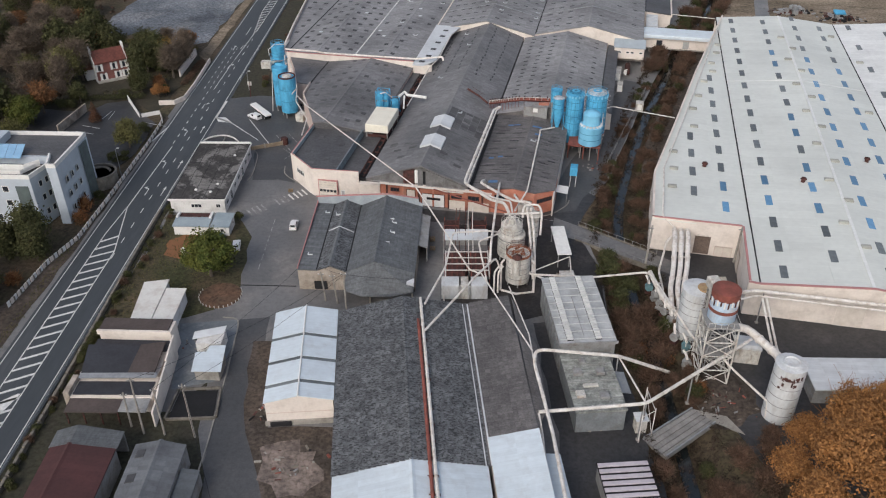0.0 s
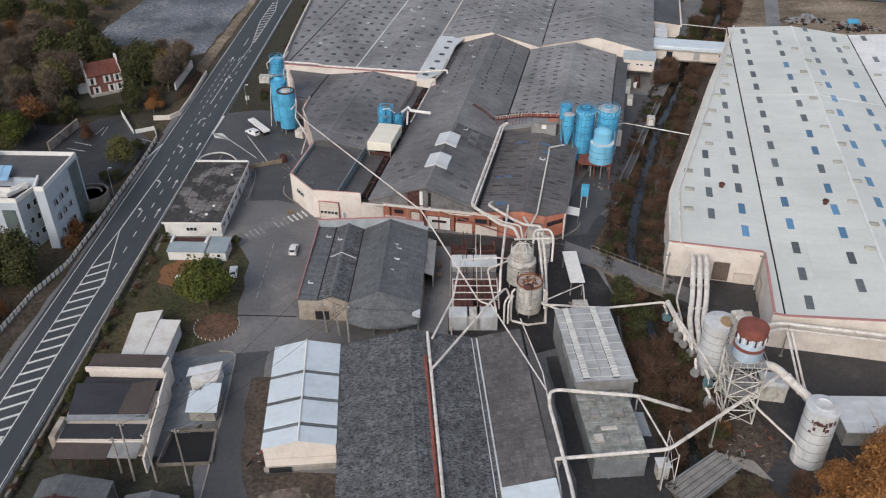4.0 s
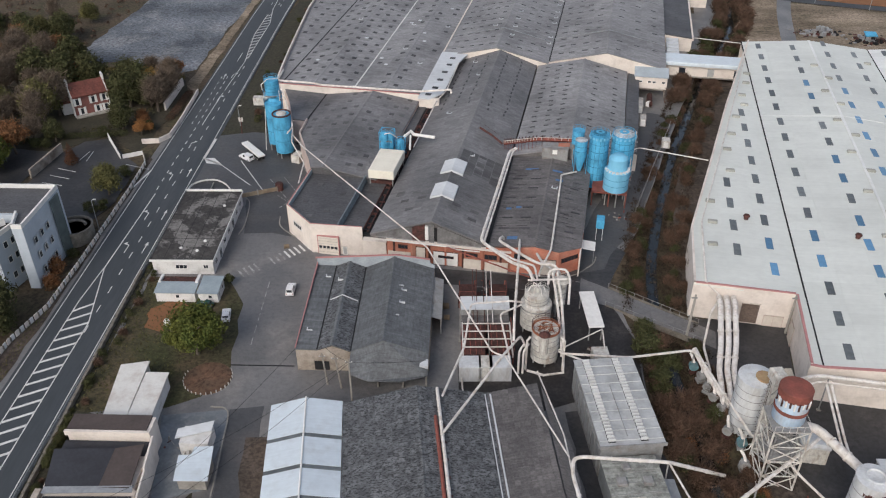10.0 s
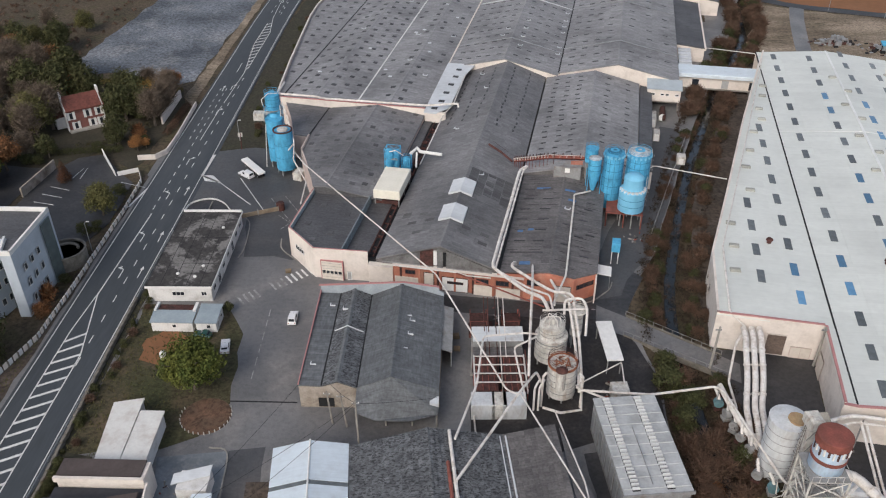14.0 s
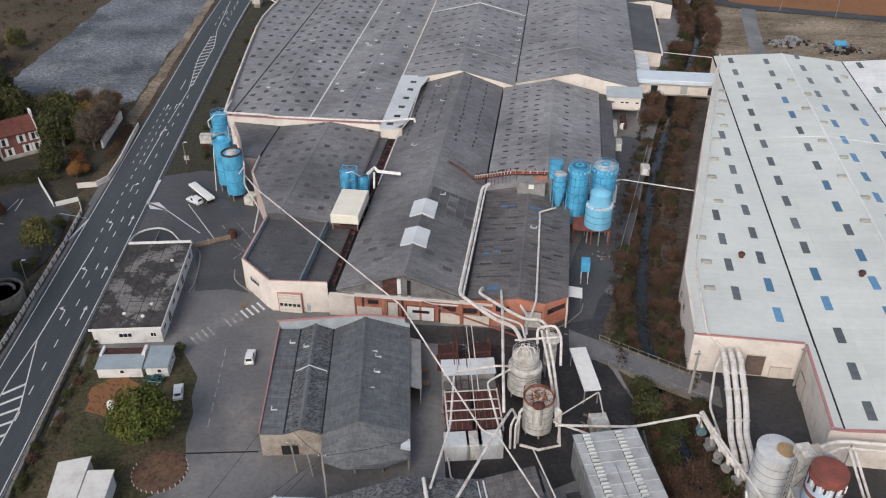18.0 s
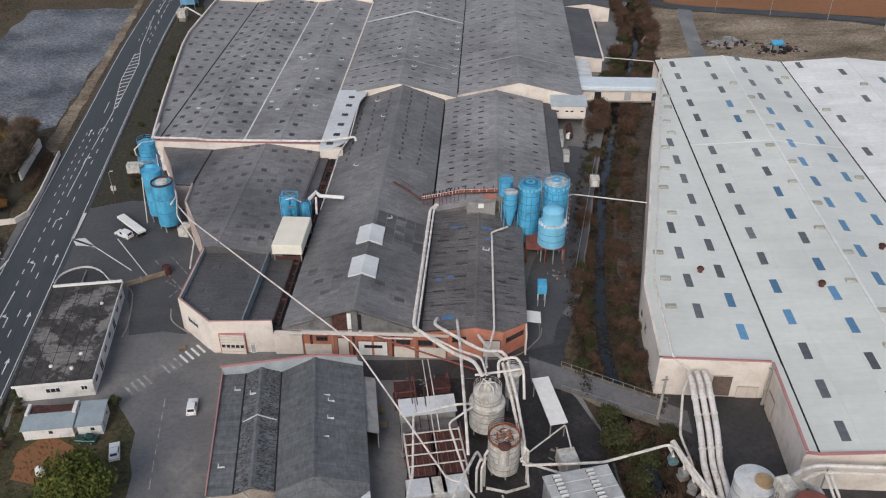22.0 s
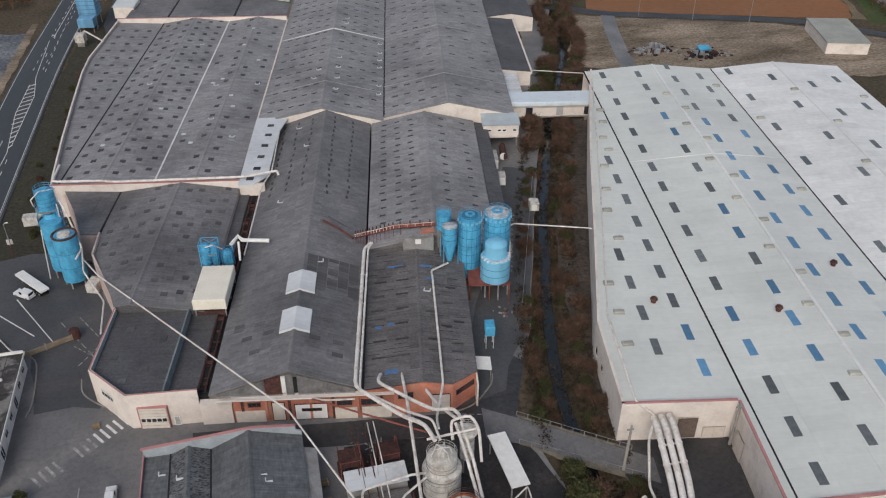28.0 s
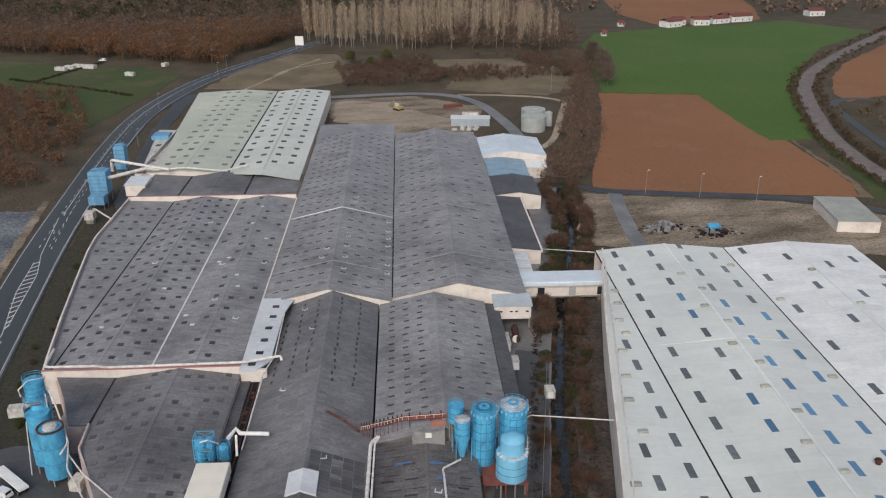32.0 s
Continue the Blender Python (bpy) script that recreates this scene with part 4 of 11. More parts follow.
G().wall(-63.4, 194, -63.4, 171.3, 0.3, 0, [(0, 7.3), (1, 7.3)]).make("parapet", mat("blue_grey_upstand", (0.2, 0.24, 0.26), None, 0.8, scale=0.5, fine=3), t, "blue-grey upstand")
fl = G().prism([(-63.4, 171.2), (-69, 170.7), (-76.6, 177.2), (-76.8, 194), (-63.4, 194)], 6.0, 6.4).make("roof_deck", FELT, t)
skylights(fl, ((-80, 6.4), (-60, 6.4)), [(-74, 181), (-68, 178), (-66.5, 186), (-73, 189), (-71, 175)], (1.3, 1.3), FAINTGLASS)
G().box(-63.1, 171.2, 4.6, -58.3, 240, 5.35).make("roof_deck", FELT, t, "lower felt roof strip")
G().box(-58.3, 172, 4.6, -56.1, 240, 5.1).make("gutter", BLACK, t, "dark gutter between the halls")
# covered walkway roof between left and middle halls
t = fthing("walkway_roof", -58, 241, 0, "white walkway roof with dark skylights", "roof")
sl = G().slab([(-60.6, 238.6, 8.2), (-57.2, 238.6, 8.2), (-54.2, 243, 8.2), (-54.2, 266, 8.2), (-52.3, 274.6, 8.4), (-60.8, 274.6, 8.4)], 0.3).make("roof_slab", PALE_SHEET, t)
skylights(sl, ((-62, 8.2), (-50, 8.2)), [(-58.2, 241.5), (-57.2, 246.5), (-57, 252.5), (-56.8, 258.5), (-56.6, 264.5), (-56.6, 270)], (1.7, 1.4))
G().box(-60.4, 239, 0, -54.6, 240, 8.0).make("wall", CREAM, t)

# white hall
t, s = hall("white_hall", [(33, 7.4), (53.5, 9.2), (71.7, 7.4), (90.5, 9.2), (111, 7.4)], 142.8, 303.5, "huge white sheet-metal roofed hall with cream walls", [WHITE_SHEET, WHITE_SHEET, EAST_SHEET, EAST_SHEET], CREAM, "fbr", run=7, wide=3.2, gut=False)
white_hall = t
for a in (33, 71.7):
    G().box(a - 0.16, 142.6, 7.5, a + 0.16, 303.5, 7.72).make("gutter", BLACK, t, "black valley gutter")
for a in (53.5, 90.5):
    G().box(a - 0.3, 142.6, 9.5, a + 0.3, 303.6, 9.6).make("ridge_cap", EAST_SHEET, t)
G().tube([(33, 245.8, 7.7), (53.5, 245.8, 9.5), (71.7, 245.8, 7.7)], 0.07, 5).make("roof_seam", EAST_SHEET, t)
WESTW = [(33, 302.5), (34.6, 303.3), (24.2, 250.5), (17, 209.7), (12.3, 184), (12, 163), (31, 162.8), (33, 162.8)]
slw = roof_slope(t, ((33, 7.6), (12, 8.1)), 162.8, 303.5, WHITE_SHEET, [(33, 162.9), (12, 162.9), (12.3, 184), (17, 209.7), (24.2, 250.5), (32.9, 295)], 7, 3.2)
W2 = [(34.9, 303.5), (24.2, 250.5), (17, 209.7), (12.3, 184), (12, 163), (31, 162.8), (30.7, 142.8)]
for i, (p, q) in enumerate(zip(W2, W2[1:])):
    G().wall(p[0], p[1], q[0], q[1], 0.35, 0, [(0, 8.3), (1, 8.3)]).make("wall", CREAM, t)
    G().wall(p[0], p[1], q[0], q[1], 0.45, 8.3, [(0, 8.5), (1, 8.5)]).make("coping", REDTRIM if i > 3 else CREAM, t, "red coping" if i > 3 else "")
G().slab([(30.8, 143, 7.9), (33, 143, 7.7), (33, 163, 7.7), (30.9, 163, 7.9)], 0.2).make("roof_slope", WHITE_SHEET, t)
WHP = [(30.7, 7.6), (33, 7.4), (53.5, 9.2), (71.7, 7.4), (90.5, 9.2), (111.2, 7.4)]
G().box(30.7, 142.8, 0, 32.98, 143.1, 7.5).make("wall", CREAM, t)
for (p, zp), (q, zq) in zip(WHP, WHP[1:]):
    G().slab([(p, 142.5, zp + 0.5), (q, 142.5, zq + 0.5), (q, 142.78, zq + 0.5), (p, 142.78, zp + 0.5)], 0.75).make("fascia", CREAM, t)
    G().slab([(p, 142.35, zp + 0.62), (q, 142.35, zq + 0.62), (q, 142.95, zq + 0.62), (p, 142.95, zp + 0.62)], 0.12).make("coping", REDTRIM, t, "red coping")

# ---- front yard buildings ----
YM = pose(0, 0, 0, 0, 0, 6.5)            # the old sheds stand turned the other way
ID = Matrix.Identity(4)


def F(a, b, z=0.0):
    return FM @ Vector((a, b, z))


def Y(c, d, z=0.0):
    return YM @ Vector((c, d, z))


def opening(parent, x0, y0, x1, y1, z0, z1, frame_mat, pane_mat, name="window", bars=0, proud=0.06):
    """A window or door set in a wall that faces away to the right of the line from (x0, y0) to (x1, y1)."""
    l = math.hypot(x1 - x0, y1 - y0)
    ux, uy = (x1 - x0) / l, (y1 - y0) / l
    nx, ny = uy * proud, -ux * proud
    def bar(g, f0, f1, za, zb, d):
        p, q = (x0 + ux * f0, y0 + uy * f0), (x0 + ux * f1, y0 + uy * f1)
        g.prism([(p[0] - nx, p[1] - ny), (q[0] - nx, q[1] - ny), (q[0] + nx * d, q[1] + ny * d), (p[0] + nx * d, p[1] + ny * d)], za, zb)
        return g
    w = bar(G(), 0, l, z0, z1, 0.4).make(name, pane_mat, parent)
    g = G()
    t = min(0.12, l * 0.12)
    bar(g, 0, t, z0, z1, 1), bar(g, l - t, l, z0, z1, 1), bar(g, t, l - t, z0, z0 + t, 1), bar(g, t, l - t, z1 - t, z1, 1)
    for k in range(bars):
        f = l * (k + 1) / (bars + 1)
        bar(g, f - 0.04, f + 0.04, z0 + t, z1 - t, 0.9)
    g.make("frame", frame_mat, w)
    return w


DOORGREY = mat("grey_door", (0.4, 0.4, 0.4), (0.33, 0.33, 0.33), 0.6, scale=1, fine=4, amount=0.2)
WHITEPAINT = mat("white_paint", (0.78, 0.77, 0.75), (0.7, 0.69, 0.67), 0.6, scale=1, fine=4, amount=0.12)
CREAMDOOR = mat("cream_panel", (0.66, 0.6, 0.54), (0.58, 0.52, 0.46), 0.7, scale=1, fine=4, amount=0.15)

# corner block: roller door, side door and slit window
dr = G().box(-67.6, 170.05, 0, -63.0, 170.7, 4.6).make("roller_door", CREAMDOOR, corner_block, "cream roller door with a glazed strip")
for k in range(5):
    G().box(-67.4 + k * 0.88, 169.93, 1.6, -66.75 + k * 0.88, 170.1, 2.2).make("pane", WINDOW, dr)
G().box(-67.75, 169.98, 4.6, -62.85, 170.7, 4.75).make("door_frame", REDTRIM, corner_block), G().box(-67.75, 169.98, 0, -67.6, 170.7, 4.6).make("door_frame", REDTRIM, corner_block), G().box(-63.0, 169.98, 0, -62.85, 170.7, 4.6).make("door_frame", REDTRIM, corner_block)
for k in range(6):
    G().box(-67.58, 170.02, 0.7 * k + 0.6, -63.02, 170.06, 0.7 * k + 0.63).make("door_seam", GREYSTEEL, dr)
opening(corner_block, -62.2, 170.6, -61.2, 170.68, 0, 2.1, WHITEPAINT, DOORGREY, "door")
opening(corner_block, -75.0, 175.15, -72.4, 172.9, 3.4, 4.6, WHITEPAINT, WINDOW, "window", 3)

# brick front of the middle and brick halls
t = fthing("brick_front", -35, 171, 0, "orange-red brick front wall with cream doors", "brick wall")
G().wall(-52.2, 170.9, -24.9, 171.2, 0.4, 0, [(0, 5.0), (1, 5.0)]).make("wall", BRICK, t)
G().wall(-24.9, 171.2, -14.8, 171.5, 0.4, 0, [(0, 6.02), (0.5, 6.66), (1, 5.9)]).make("wall", BRICK, t)
G().wall(-30.3, 171.22, -24.9, 171.25, 0.3, 5.25, [(0, 5.4), (1, 6.0)]).make("wall", BRICK, t)
G().wall(-14.8, 171.5, -10.35, 175.2, 0.4, 0, [(0, 5.9), (1, 5.2)]).make("wall", BRICK, t)
G().wall(-10.35, 175.2, -10.25, 181.5, 0.4, 0, [(0, 5.2), (1, 5.2)]).make("wall", BRICK, t)
G().wall(-57.4, 170.4, -52.2, 170.6, 0.4, 0, [(0, 4.4), (1, 4.4)]).make("wall", CREAM, t, "low cream rendered wall")
G().box(-57.5, 170.3, 4.4, -52.1, 171.8, 4.6).make("coping", CREAM, t)
G().box(-52.3, 170.7, 5.0, -24.8, 171.8, 5.22).make("coping", CREAM, t)
for k, a in enumerate((-50.5, -46.5, -42.6, -39, -35.2, -31, -27)):
    G().box(a - 0.22, 170.72, 0, a + 0.22, 170.98, 4.9).make("pilaster", BRICK if k % 2 else RUST, t)
opening(t, -45.6, 170.75, -43.4, 170.77, 0, 4.2, RUST, CREAMDOOR, "door")
opening(t, -41.8, 170.75, -36.2, 170.8, 0.0, 3.6, RUST, WHITEPAINT, "loading_door")
opening(t, -40.6, 170.66, -37.2, 170.68, 2.0, 2.6, RUST, WINDOW, "window", 3)
for a0, a1, z0, z1 in ((-49.6, -47.4, 3.2, 4.2), (-34.6, -32, 2.9, 3.9), (-30.5, -27.8, 2.8, 4.0), (-24.2, -21.6, 3.6, 4.9), (-55.6, -53.8, 2.2, 3.2)):
    opening(t, a0, 170.85 if a0 < -25 else 171.12, a1, 170.88 if a0 < -25 else 171.18, z0, z1, RUST, WINDOW, "window", 2)
opening(t, -18.6, 171.32, -15.2, 171.42, 0, 4.1, RUST, CREAMDOOR, "loading_door")
opening(t, -14.2, 171.95, -10.9, 174.7, 3.1, 4.2, RUST, WINDOW, "window", 4)
for a0, a1 in ((-51.8, -46.8), (-35, -31.2), (-30.4, -25.4)):
    G().box(a0, 170.6, 0, a1, 170.85, 2.4).make("panel", CREAMDOOR, t)
G().box(-30.75, 171.6, 5.5, -29.9, 212.8, 6.0).make("valley_gutter", BLACK, brick_hall, "black valley gutter")
# gable of the middle hall above the brick front
G().box(-43.6, 171.3, 5.8, -42.9, 171.75, 9.2).make("gable_post", WHITEPAINT, mid_front)
G().box(-41.6, 171.3, 5.8, -41.0, 171.75, 8.9).make("gable_post", BLACK, mid_front)
GABLEGREY = mat("weathered_gable_sheet", (0.2, 0.195, 0.195), (0.13, 0.127, 0.127), 0.75, scale=0.5, fine=3, amount=0.35, streak=0.2, stain=(0.07, 0.06, 0.055), stain_scale=0.6)
gz = lambda a: 10.3 - (a + 42.2) * 4.3 / 11.6 if a > -42.2 else 10.3 + (a + 42.2) * 4.8 / 13.8
for p, q, mt in ((-54.6, -46.5, GABLEGREY), (-46.45, -43.65, RUST), (-42.85, -41.65, GABLEGREY), (-40.95, -36.6, GABLEGREY), (-36.55, -31.4, GABLEGREY)):
    G().wall(p, 171.38, q, 171.38, 0.3, 5.3, [(0, gz(p) - 0.25), (1, gz(q) - 0.25)]).make("gable_panel", mt, mid_front)
    G().box(p, 171.3, 5.2, q, 171.4, 5.45).make("sill_rail", GREYSTEEL, mid_front)
# darker replacement sheets on the middle hall roof
DARKSHEET = mat("dark_roof_sheet", (0.125, 0.121, 0.123), (0.09, 0.088, 0.09), 0.6, scale=0.3, fine=3, rand=0.25, amount=0.4, streak=0.3)
sheet = G().slab([(-1.0, -0.54, 0.06), (1.0, -0.54, 0.03), (1.0, 0.54, 0.03), (-1.0, 0.54, 0.06)], 0.03).data("roof_sheet", DARKSHEET)
for b0_, b1_, a0_, a1_, dens in ((196, 206, -40.6, -32, 0.85), (176, 192, -40.6, -33, 0.12), (176, 192, -53, -45, 0.1)):
    for a in np.arange(a0_, a1_, 2.0):
        for b in np.arange(b0_, b1_, 1.1):
            if RNG.random() < dens:
                piece("roof_sheet", sheet, mid_front, pose(a, b, gz(a) + 0.26, 0, math.degrees(math.atan2(4.3, 11.6)) if a > -42.2 else -math.degrees(math.atan2(4.8, 13.8)), 0))
# cream ridge vents on the middle hall
for b in (185.4, 196.9):
    v = fthing("ridge_vent", -42.2, b, 10.3, "pale grey ridge vent cap on the roof", "roof vent", "ridge vents")
    G().slab([(-44.9, b - 3.1, 10.05), (-42.2, b - 3.1, 11.0), (-42.2, b + 3.1, 11.0), (-44.9, b + 3.1, 10.05)], 0.5).make("vent_slope", PALE_SHEET, v)
    G().slab([(-42.2, b - 3.1, 11.0), (-39.5, b - 3.1, 10.05), (-39.5, b + 3.1, 10.05), (-42.2, b + 3.1, 11.0)], 0.5).make("vent_slope", PALE_SHEET, v)
# cream plant box on the left roof with its support
t = fthing("plant_box", -59.2, 198.6, 5.2, "cream metal plant housing on the roof", "plant box")
G().cham(-62.4, 193.4, 7.0, -56.2, 204.8, 9.2, 0.15).make("housing", mat("cream_sheet", (0.78, 0.74, 0.64), (0.72, 0.68, 0.58), 0.6, scale=0.3, fine=2, bump=0.05, amount=0.1), t)
for a in (-62.1, -56.5):
    for b in (193.7, 199.1, 204.5):
        G().box(a - 0.12, b - 0.12, 5.0, a + 0.12, b + 0.12, 7.0).make("leg", GREYSTEEL, t)
    G().box(a - 0.1, 193.6, 6.75, a + 0.1, 204.6, 7.0).make("bearer", GREYSTEEL, t)
G().box(-62.0, 193.9, 5.4, -56.6, 204.3, 6.2).make("fan_tray", RUST, t)
GREYREAR = mat("pale_grey_rear_roof", (0.3, 0.3, 0.31), (0.23, 0.23, 0.24), 0.7, scale=0.1, fine=2, amount=0.25, streak=0.2, island=0.08)
# low strip along the right flank of the halls and the annex by the foot bridge
t, s = hall("flank", [(-2.6, 5.6), (0.9, 5.0)], 222, 274, "narrow grey lean-to along the factory hall", [FELT], CREAM, gut=False)
t, s = hall("flank", [(8.9, 5.6), (18.3, 4.6)], 312, 360, "grey lean-to roof with cream end wall", [FELT], CREAM, gut=False)
G().box(18.2, 311, 4.2, 18.7, 360.5, 5.1).make("fascia", CREAM, t, "white fascia board")
t, s = hall("flank", [(8.9, 5.6), (18, 6.6), (26, 5.2)], 361, 382.2, "grey low-pitched roof beside the hall", [FELT], CREAM, gut=False)
t, s = hall("flank", [(9.2, 6.0), (16.8, 6.3), (25.2, 5.2)], 382.6, 405.2, "pale blue sheet roof beside the hall", [mat("pale_blue_sheet", (0.25, 0.37, 0.46), (0.21, 0.31, 0.39), 0.5, scale=0.2, fine=2, amount=0.15, island=0.08)], CREAM, gut=False, run=4, wide=2)
t, s = hall("flank", [(8, 6.9), (20.5, 8.7), (35.2, 6.6)], 406, 433, "bright white gabled sheet-metal hall", [BRIGHT_SHEET], CREAM, gut=False, run=5, wide=2)
G().slab([(25.8, 396.6, 4.6), (34, 396.6, 4.6), (34, 405.4, 5.4), (25.8, 405.4, 5.4)], 0.25).make("awning", WHITEPAINT, t)
G().box(26.2, 397, 0, 33.6, 405, 4.4).make("wall", CREAM, t)
for k in range(5):
    G().box(9.6, 296 + k * 3.2, 4.2 + 0.05 * k, 13.6, 298.6 + k * 3.2, 4.5 + 0.05 * k).make("canopy", PALE_SHEET, t)
for a0, a1, b0, b1 in ((-61.5, -27.2, 437.6, 462), (-26.6, 8.4, 435.6, 445.5)):
    hall("flank", [(a0, 6.3), (a1, 6.2)], b0, b1, "pale grey flat rear roof behind the long halls", [GREYREAR], CREAM, gut=False, run=4, wide=2)
t = fthing("annex_block", 4.4, 272, 0, "cream annex block with a pale metal roof", "annex")
G().box(-0.4, 270.6, 2.8, 9.2, 275.8, 6.6).make("wall", CREAM, t)
G().slab([(-0.7, 270.2, 6.7), (9.5, 270.2, 6.7), (9.5, 276, 7.6), (-0.7, 276, 7.6)], 0.2).make("roof_slab", mat("pale_blue_grey_sheet", (0.42, 0.47, 0.5), (0.36, 0.4, 0.43), 0.5, scale=0.3, fine=2, amount=0.15), t)
for a in (0.8, 3.4, 4.8, 7.6):
    opening(t, a, 270.6, a + 1.1, 270.6, 4.6, 5.3, WHITEPAINT, WINDOW)
for a in (0.0, 8.6):
    G().box(a, 270.8, 0, a + 0.4, 271.2, 2.8).make("post", CONCRETE, t)
t = fthing("tank_trailer", 4.5, 262, 0, "white cylindrical tank beside the hall", "tank")
G().tube([(4.2, 262, 1.6), (4.4, 262.1, 1.6), (4.4, 268, 1.6), (4.2, 268.1, 1.6)], [0.9, 1.05, 1.05, 0.9], 16).make("shell", RUST, t, smooth=True)
G().box(3.4, 263, 0, 5.4, 263.4, 1.0).make("cradle", CONCRETE, t), G().box(3.4, 266.6, 0, 5.4, 267, 1.0).make("cradle", CONCRETE, t)
G().tube([(4.3, 261.8, 1.6), (4.3, 262.05, 1.6)], 1.0, 16).make("end_cap", WHITEPAINT, t)
for a, b, w, d, h in ((1.6, 261, 1.8, 6, 2.6), (2.6, 251, 1.7, 3.4, 2.4)):
    bx = fthing("container", a, b, 0, "white metal container beside the hall", "container", "containers")
    G().cham(a - w / 2, b - d / 2, 0.1, a + w / 2, b + d / 2, h, 0.08).make("shell", DIRTYWHITE, bx)
    G().box(a - w / 2 + 0.2, b - d / 2 - 0.04, 0.2, a + w / 2 - 0.2, b - d / 2, h - 0.2).make("door", WHITEPAINT, bx)
# foot bridge over the river
t = fthing("foot_bridge", 21, 288, 0, "white covered bridge between the halls", "covered bridge")
G().cham(8.6, 284.9, 5.2, 33.4, 292.6, 6.4, 0.2).make("roof_slab", BRIGHT_SHEET, t)
G().box(8.8, 286, 1.6, 32.6, 286.3, 5.2).make("wall", CREAM, t), G().box(8.8, 292, 1.6, 32.6, 292.3, 5.2).make("wall", CREAM, t)
G().box(8.8, 285.8, 1.2, 32.6, 292.4, 1.6).make("deck", CONCRETE, t)
for a in (13.2, 22, 30):
    opening(t, a, 286, a + 2.2, 286, 1.7, 4.4, CREAM, WINDOW if a != 22 else DOORGREY, "bay")
for a in (11, 30.5):
    G().box(a, 286, -2.6, a + 0.7, 292, 1.2).make("pier", CONCRETE, t)

FIBRO_BARN = mat("barn_fibre_cement", (0.15, 0.157, 0.165), (0.105, 0.111, 0.118), 0.65, streak=0.35, pits=0.15, spec=0.45, scale=0.12, fine=2.5, island=0.12, amount=0.5, stain=(0.085, 0.09, 0.092), stain_scale=0.2, stain_amt=0.5, stretch=(1, 0.3, 1))
GRIMEWASH = mat("grimy_cream_render", (0.42, 0.37, 0.32), (0.26, 0.215, 0.175), 0.9, scale=0.35, fine=3.0, bump=0.15, amount=0.3, stain=(0.1, 0.075, 0.055), stain_scale=0.4, stain_amt=0.7, streak=0.1)
# barn with several roofs
t, s = hall("flank", [(-36.3, 5.1), (-32.3, 5.0), (-29.5, 6.1), (-26.2, 4.7), (-20.2, 7.4), (-12.0, 4.6)], 140.6, 166.6, "old barn with several grey roofs and red copings", [FIBRO_BARN, FIBRO_OLD, FIBRO_OLD, FIBRO_BARN, FIBRO_BARN], GRIMEWASH, "lr", m=ID, run=1.8, wide=1.0, gw=0.14)
t.name = "barn"
ORG[t.name] = ((-36.3 - 12.0) / 2, 140.6, 0)
barn = t
G().wall(-36.3, 140.6, -26.2, 140.6, 0.3, 0, [(0, 5.1), (0.4, 5.0), (0.68, 6.1), (1, 4.7)]).make("wall", GRIMEWASH, t)
G().wall(-36.3, 166.9, -12, 166.9, 0.3, 0, [(0, 6.95), (0.68, 7.95), (0.963, 6.95), (0.964, 6.0), (1, 5.6)]).make("wall", mat("pale_blue_grey_render", (0.36, 0.4, 0.43), (0.28, 0.31, 0.34), 0.85, scale=0.3, fine=3, amount=0.25), t, "pale blue-grey back gable")
for p, q, z0, z1 in (((-36.6, 140.4), (-36.6, 167.6), 5.3, 6.0),):
    G().wall(q[0] + 0.2, q[1], p[0] + 0.2, p[1], 0.2, 5.38, [(0, 6.0), (1, 5.5)]).make("coping", REDTRIM, t, "red coping")
for (x0, z0), (x1, z1) in (((-36.6, 6.98), (-19.8, 8.0)), ((-19.8, 8.0), (-12.9, 6.98))):
    G().slab([(x0, 166.8, z0 + 0.1), (x1, 166.8, z1 + 0.1), (x1, 167.3, z1 + 0.1), (x0, 167.3, z0 + 0.1)], 0.1).make("coping", REDTRIM, t)
G().slab([(-26.2, 136.2, 3.3), (-22.5, 134.4, 3.3), (-16.5, 134.4, 3.3), (-12, 136.2, 3.2), (-12, 140.5, 4.78), (-20.2, 140.5, 7.5), (-26.2, 140.5, 4.88)], 0.2).make("hip_roof", FIBRO_BARN, t)
# solid black wall: the shade under the hip roof put into its colour
G().box(-26.0, 140.4, 0, -12.2, 140.7, 4.4).make("wall", BLACK, t, "black wall painted as the shade in the open bay")
for x in (-26, -21, -16.5, -12.3):
    G().box(x - 0.15, 136.4, 0, x + 0.15, 136.7, 3.2).make("post", CONCRETE, t)
G().slab([(-12, 151.5, 4.4), (-10, 151.5, 3.7), (-10, 164.6, 3.7), (-12, 164.6, 4.4)], 0.15).make("lean_to_roof", GREYSTEEL, t)
G().box(-10.3, 151.7, 0, -10.1, 164.4, 3.5).make("wall", GREYSTEEL, t)
# doorway closed by a black pane, painted as the shade inside
opening(t, -33.2, 140.6, -30.2, 140.6, 0, 2.4, GRIMEWASH, BLACK, "open_doorway")
for k, (x, y, z) in enumerate(((-18.2, 158.3, 7.0), (-17.6, 153, 6.9), (-18.4, 149, 7.0), (-17.5, 157, 6.8), (-33.4, 163, 5.4), (-34.5, 146, 5.4), (-30.6, 161, 6.2))):
    h = G().box(x - 0.55, y - 0.4, z - 0.3, x - 0.42, y + 0.4, z + 0.12).box(x - 0.42, y - 0.4, z - 0.3, x + 0.5, y - 0.28, z + 0.12)
    h.make("roof_hatch", PALE_SHEET, t)
G().tube([(-31.9, 155, 5.4), (-29.5, 155.2, 6.55), (-26.5, 155, 5.2)], 0.1, 5).make("roof_seam", PALE_SHEET, t)
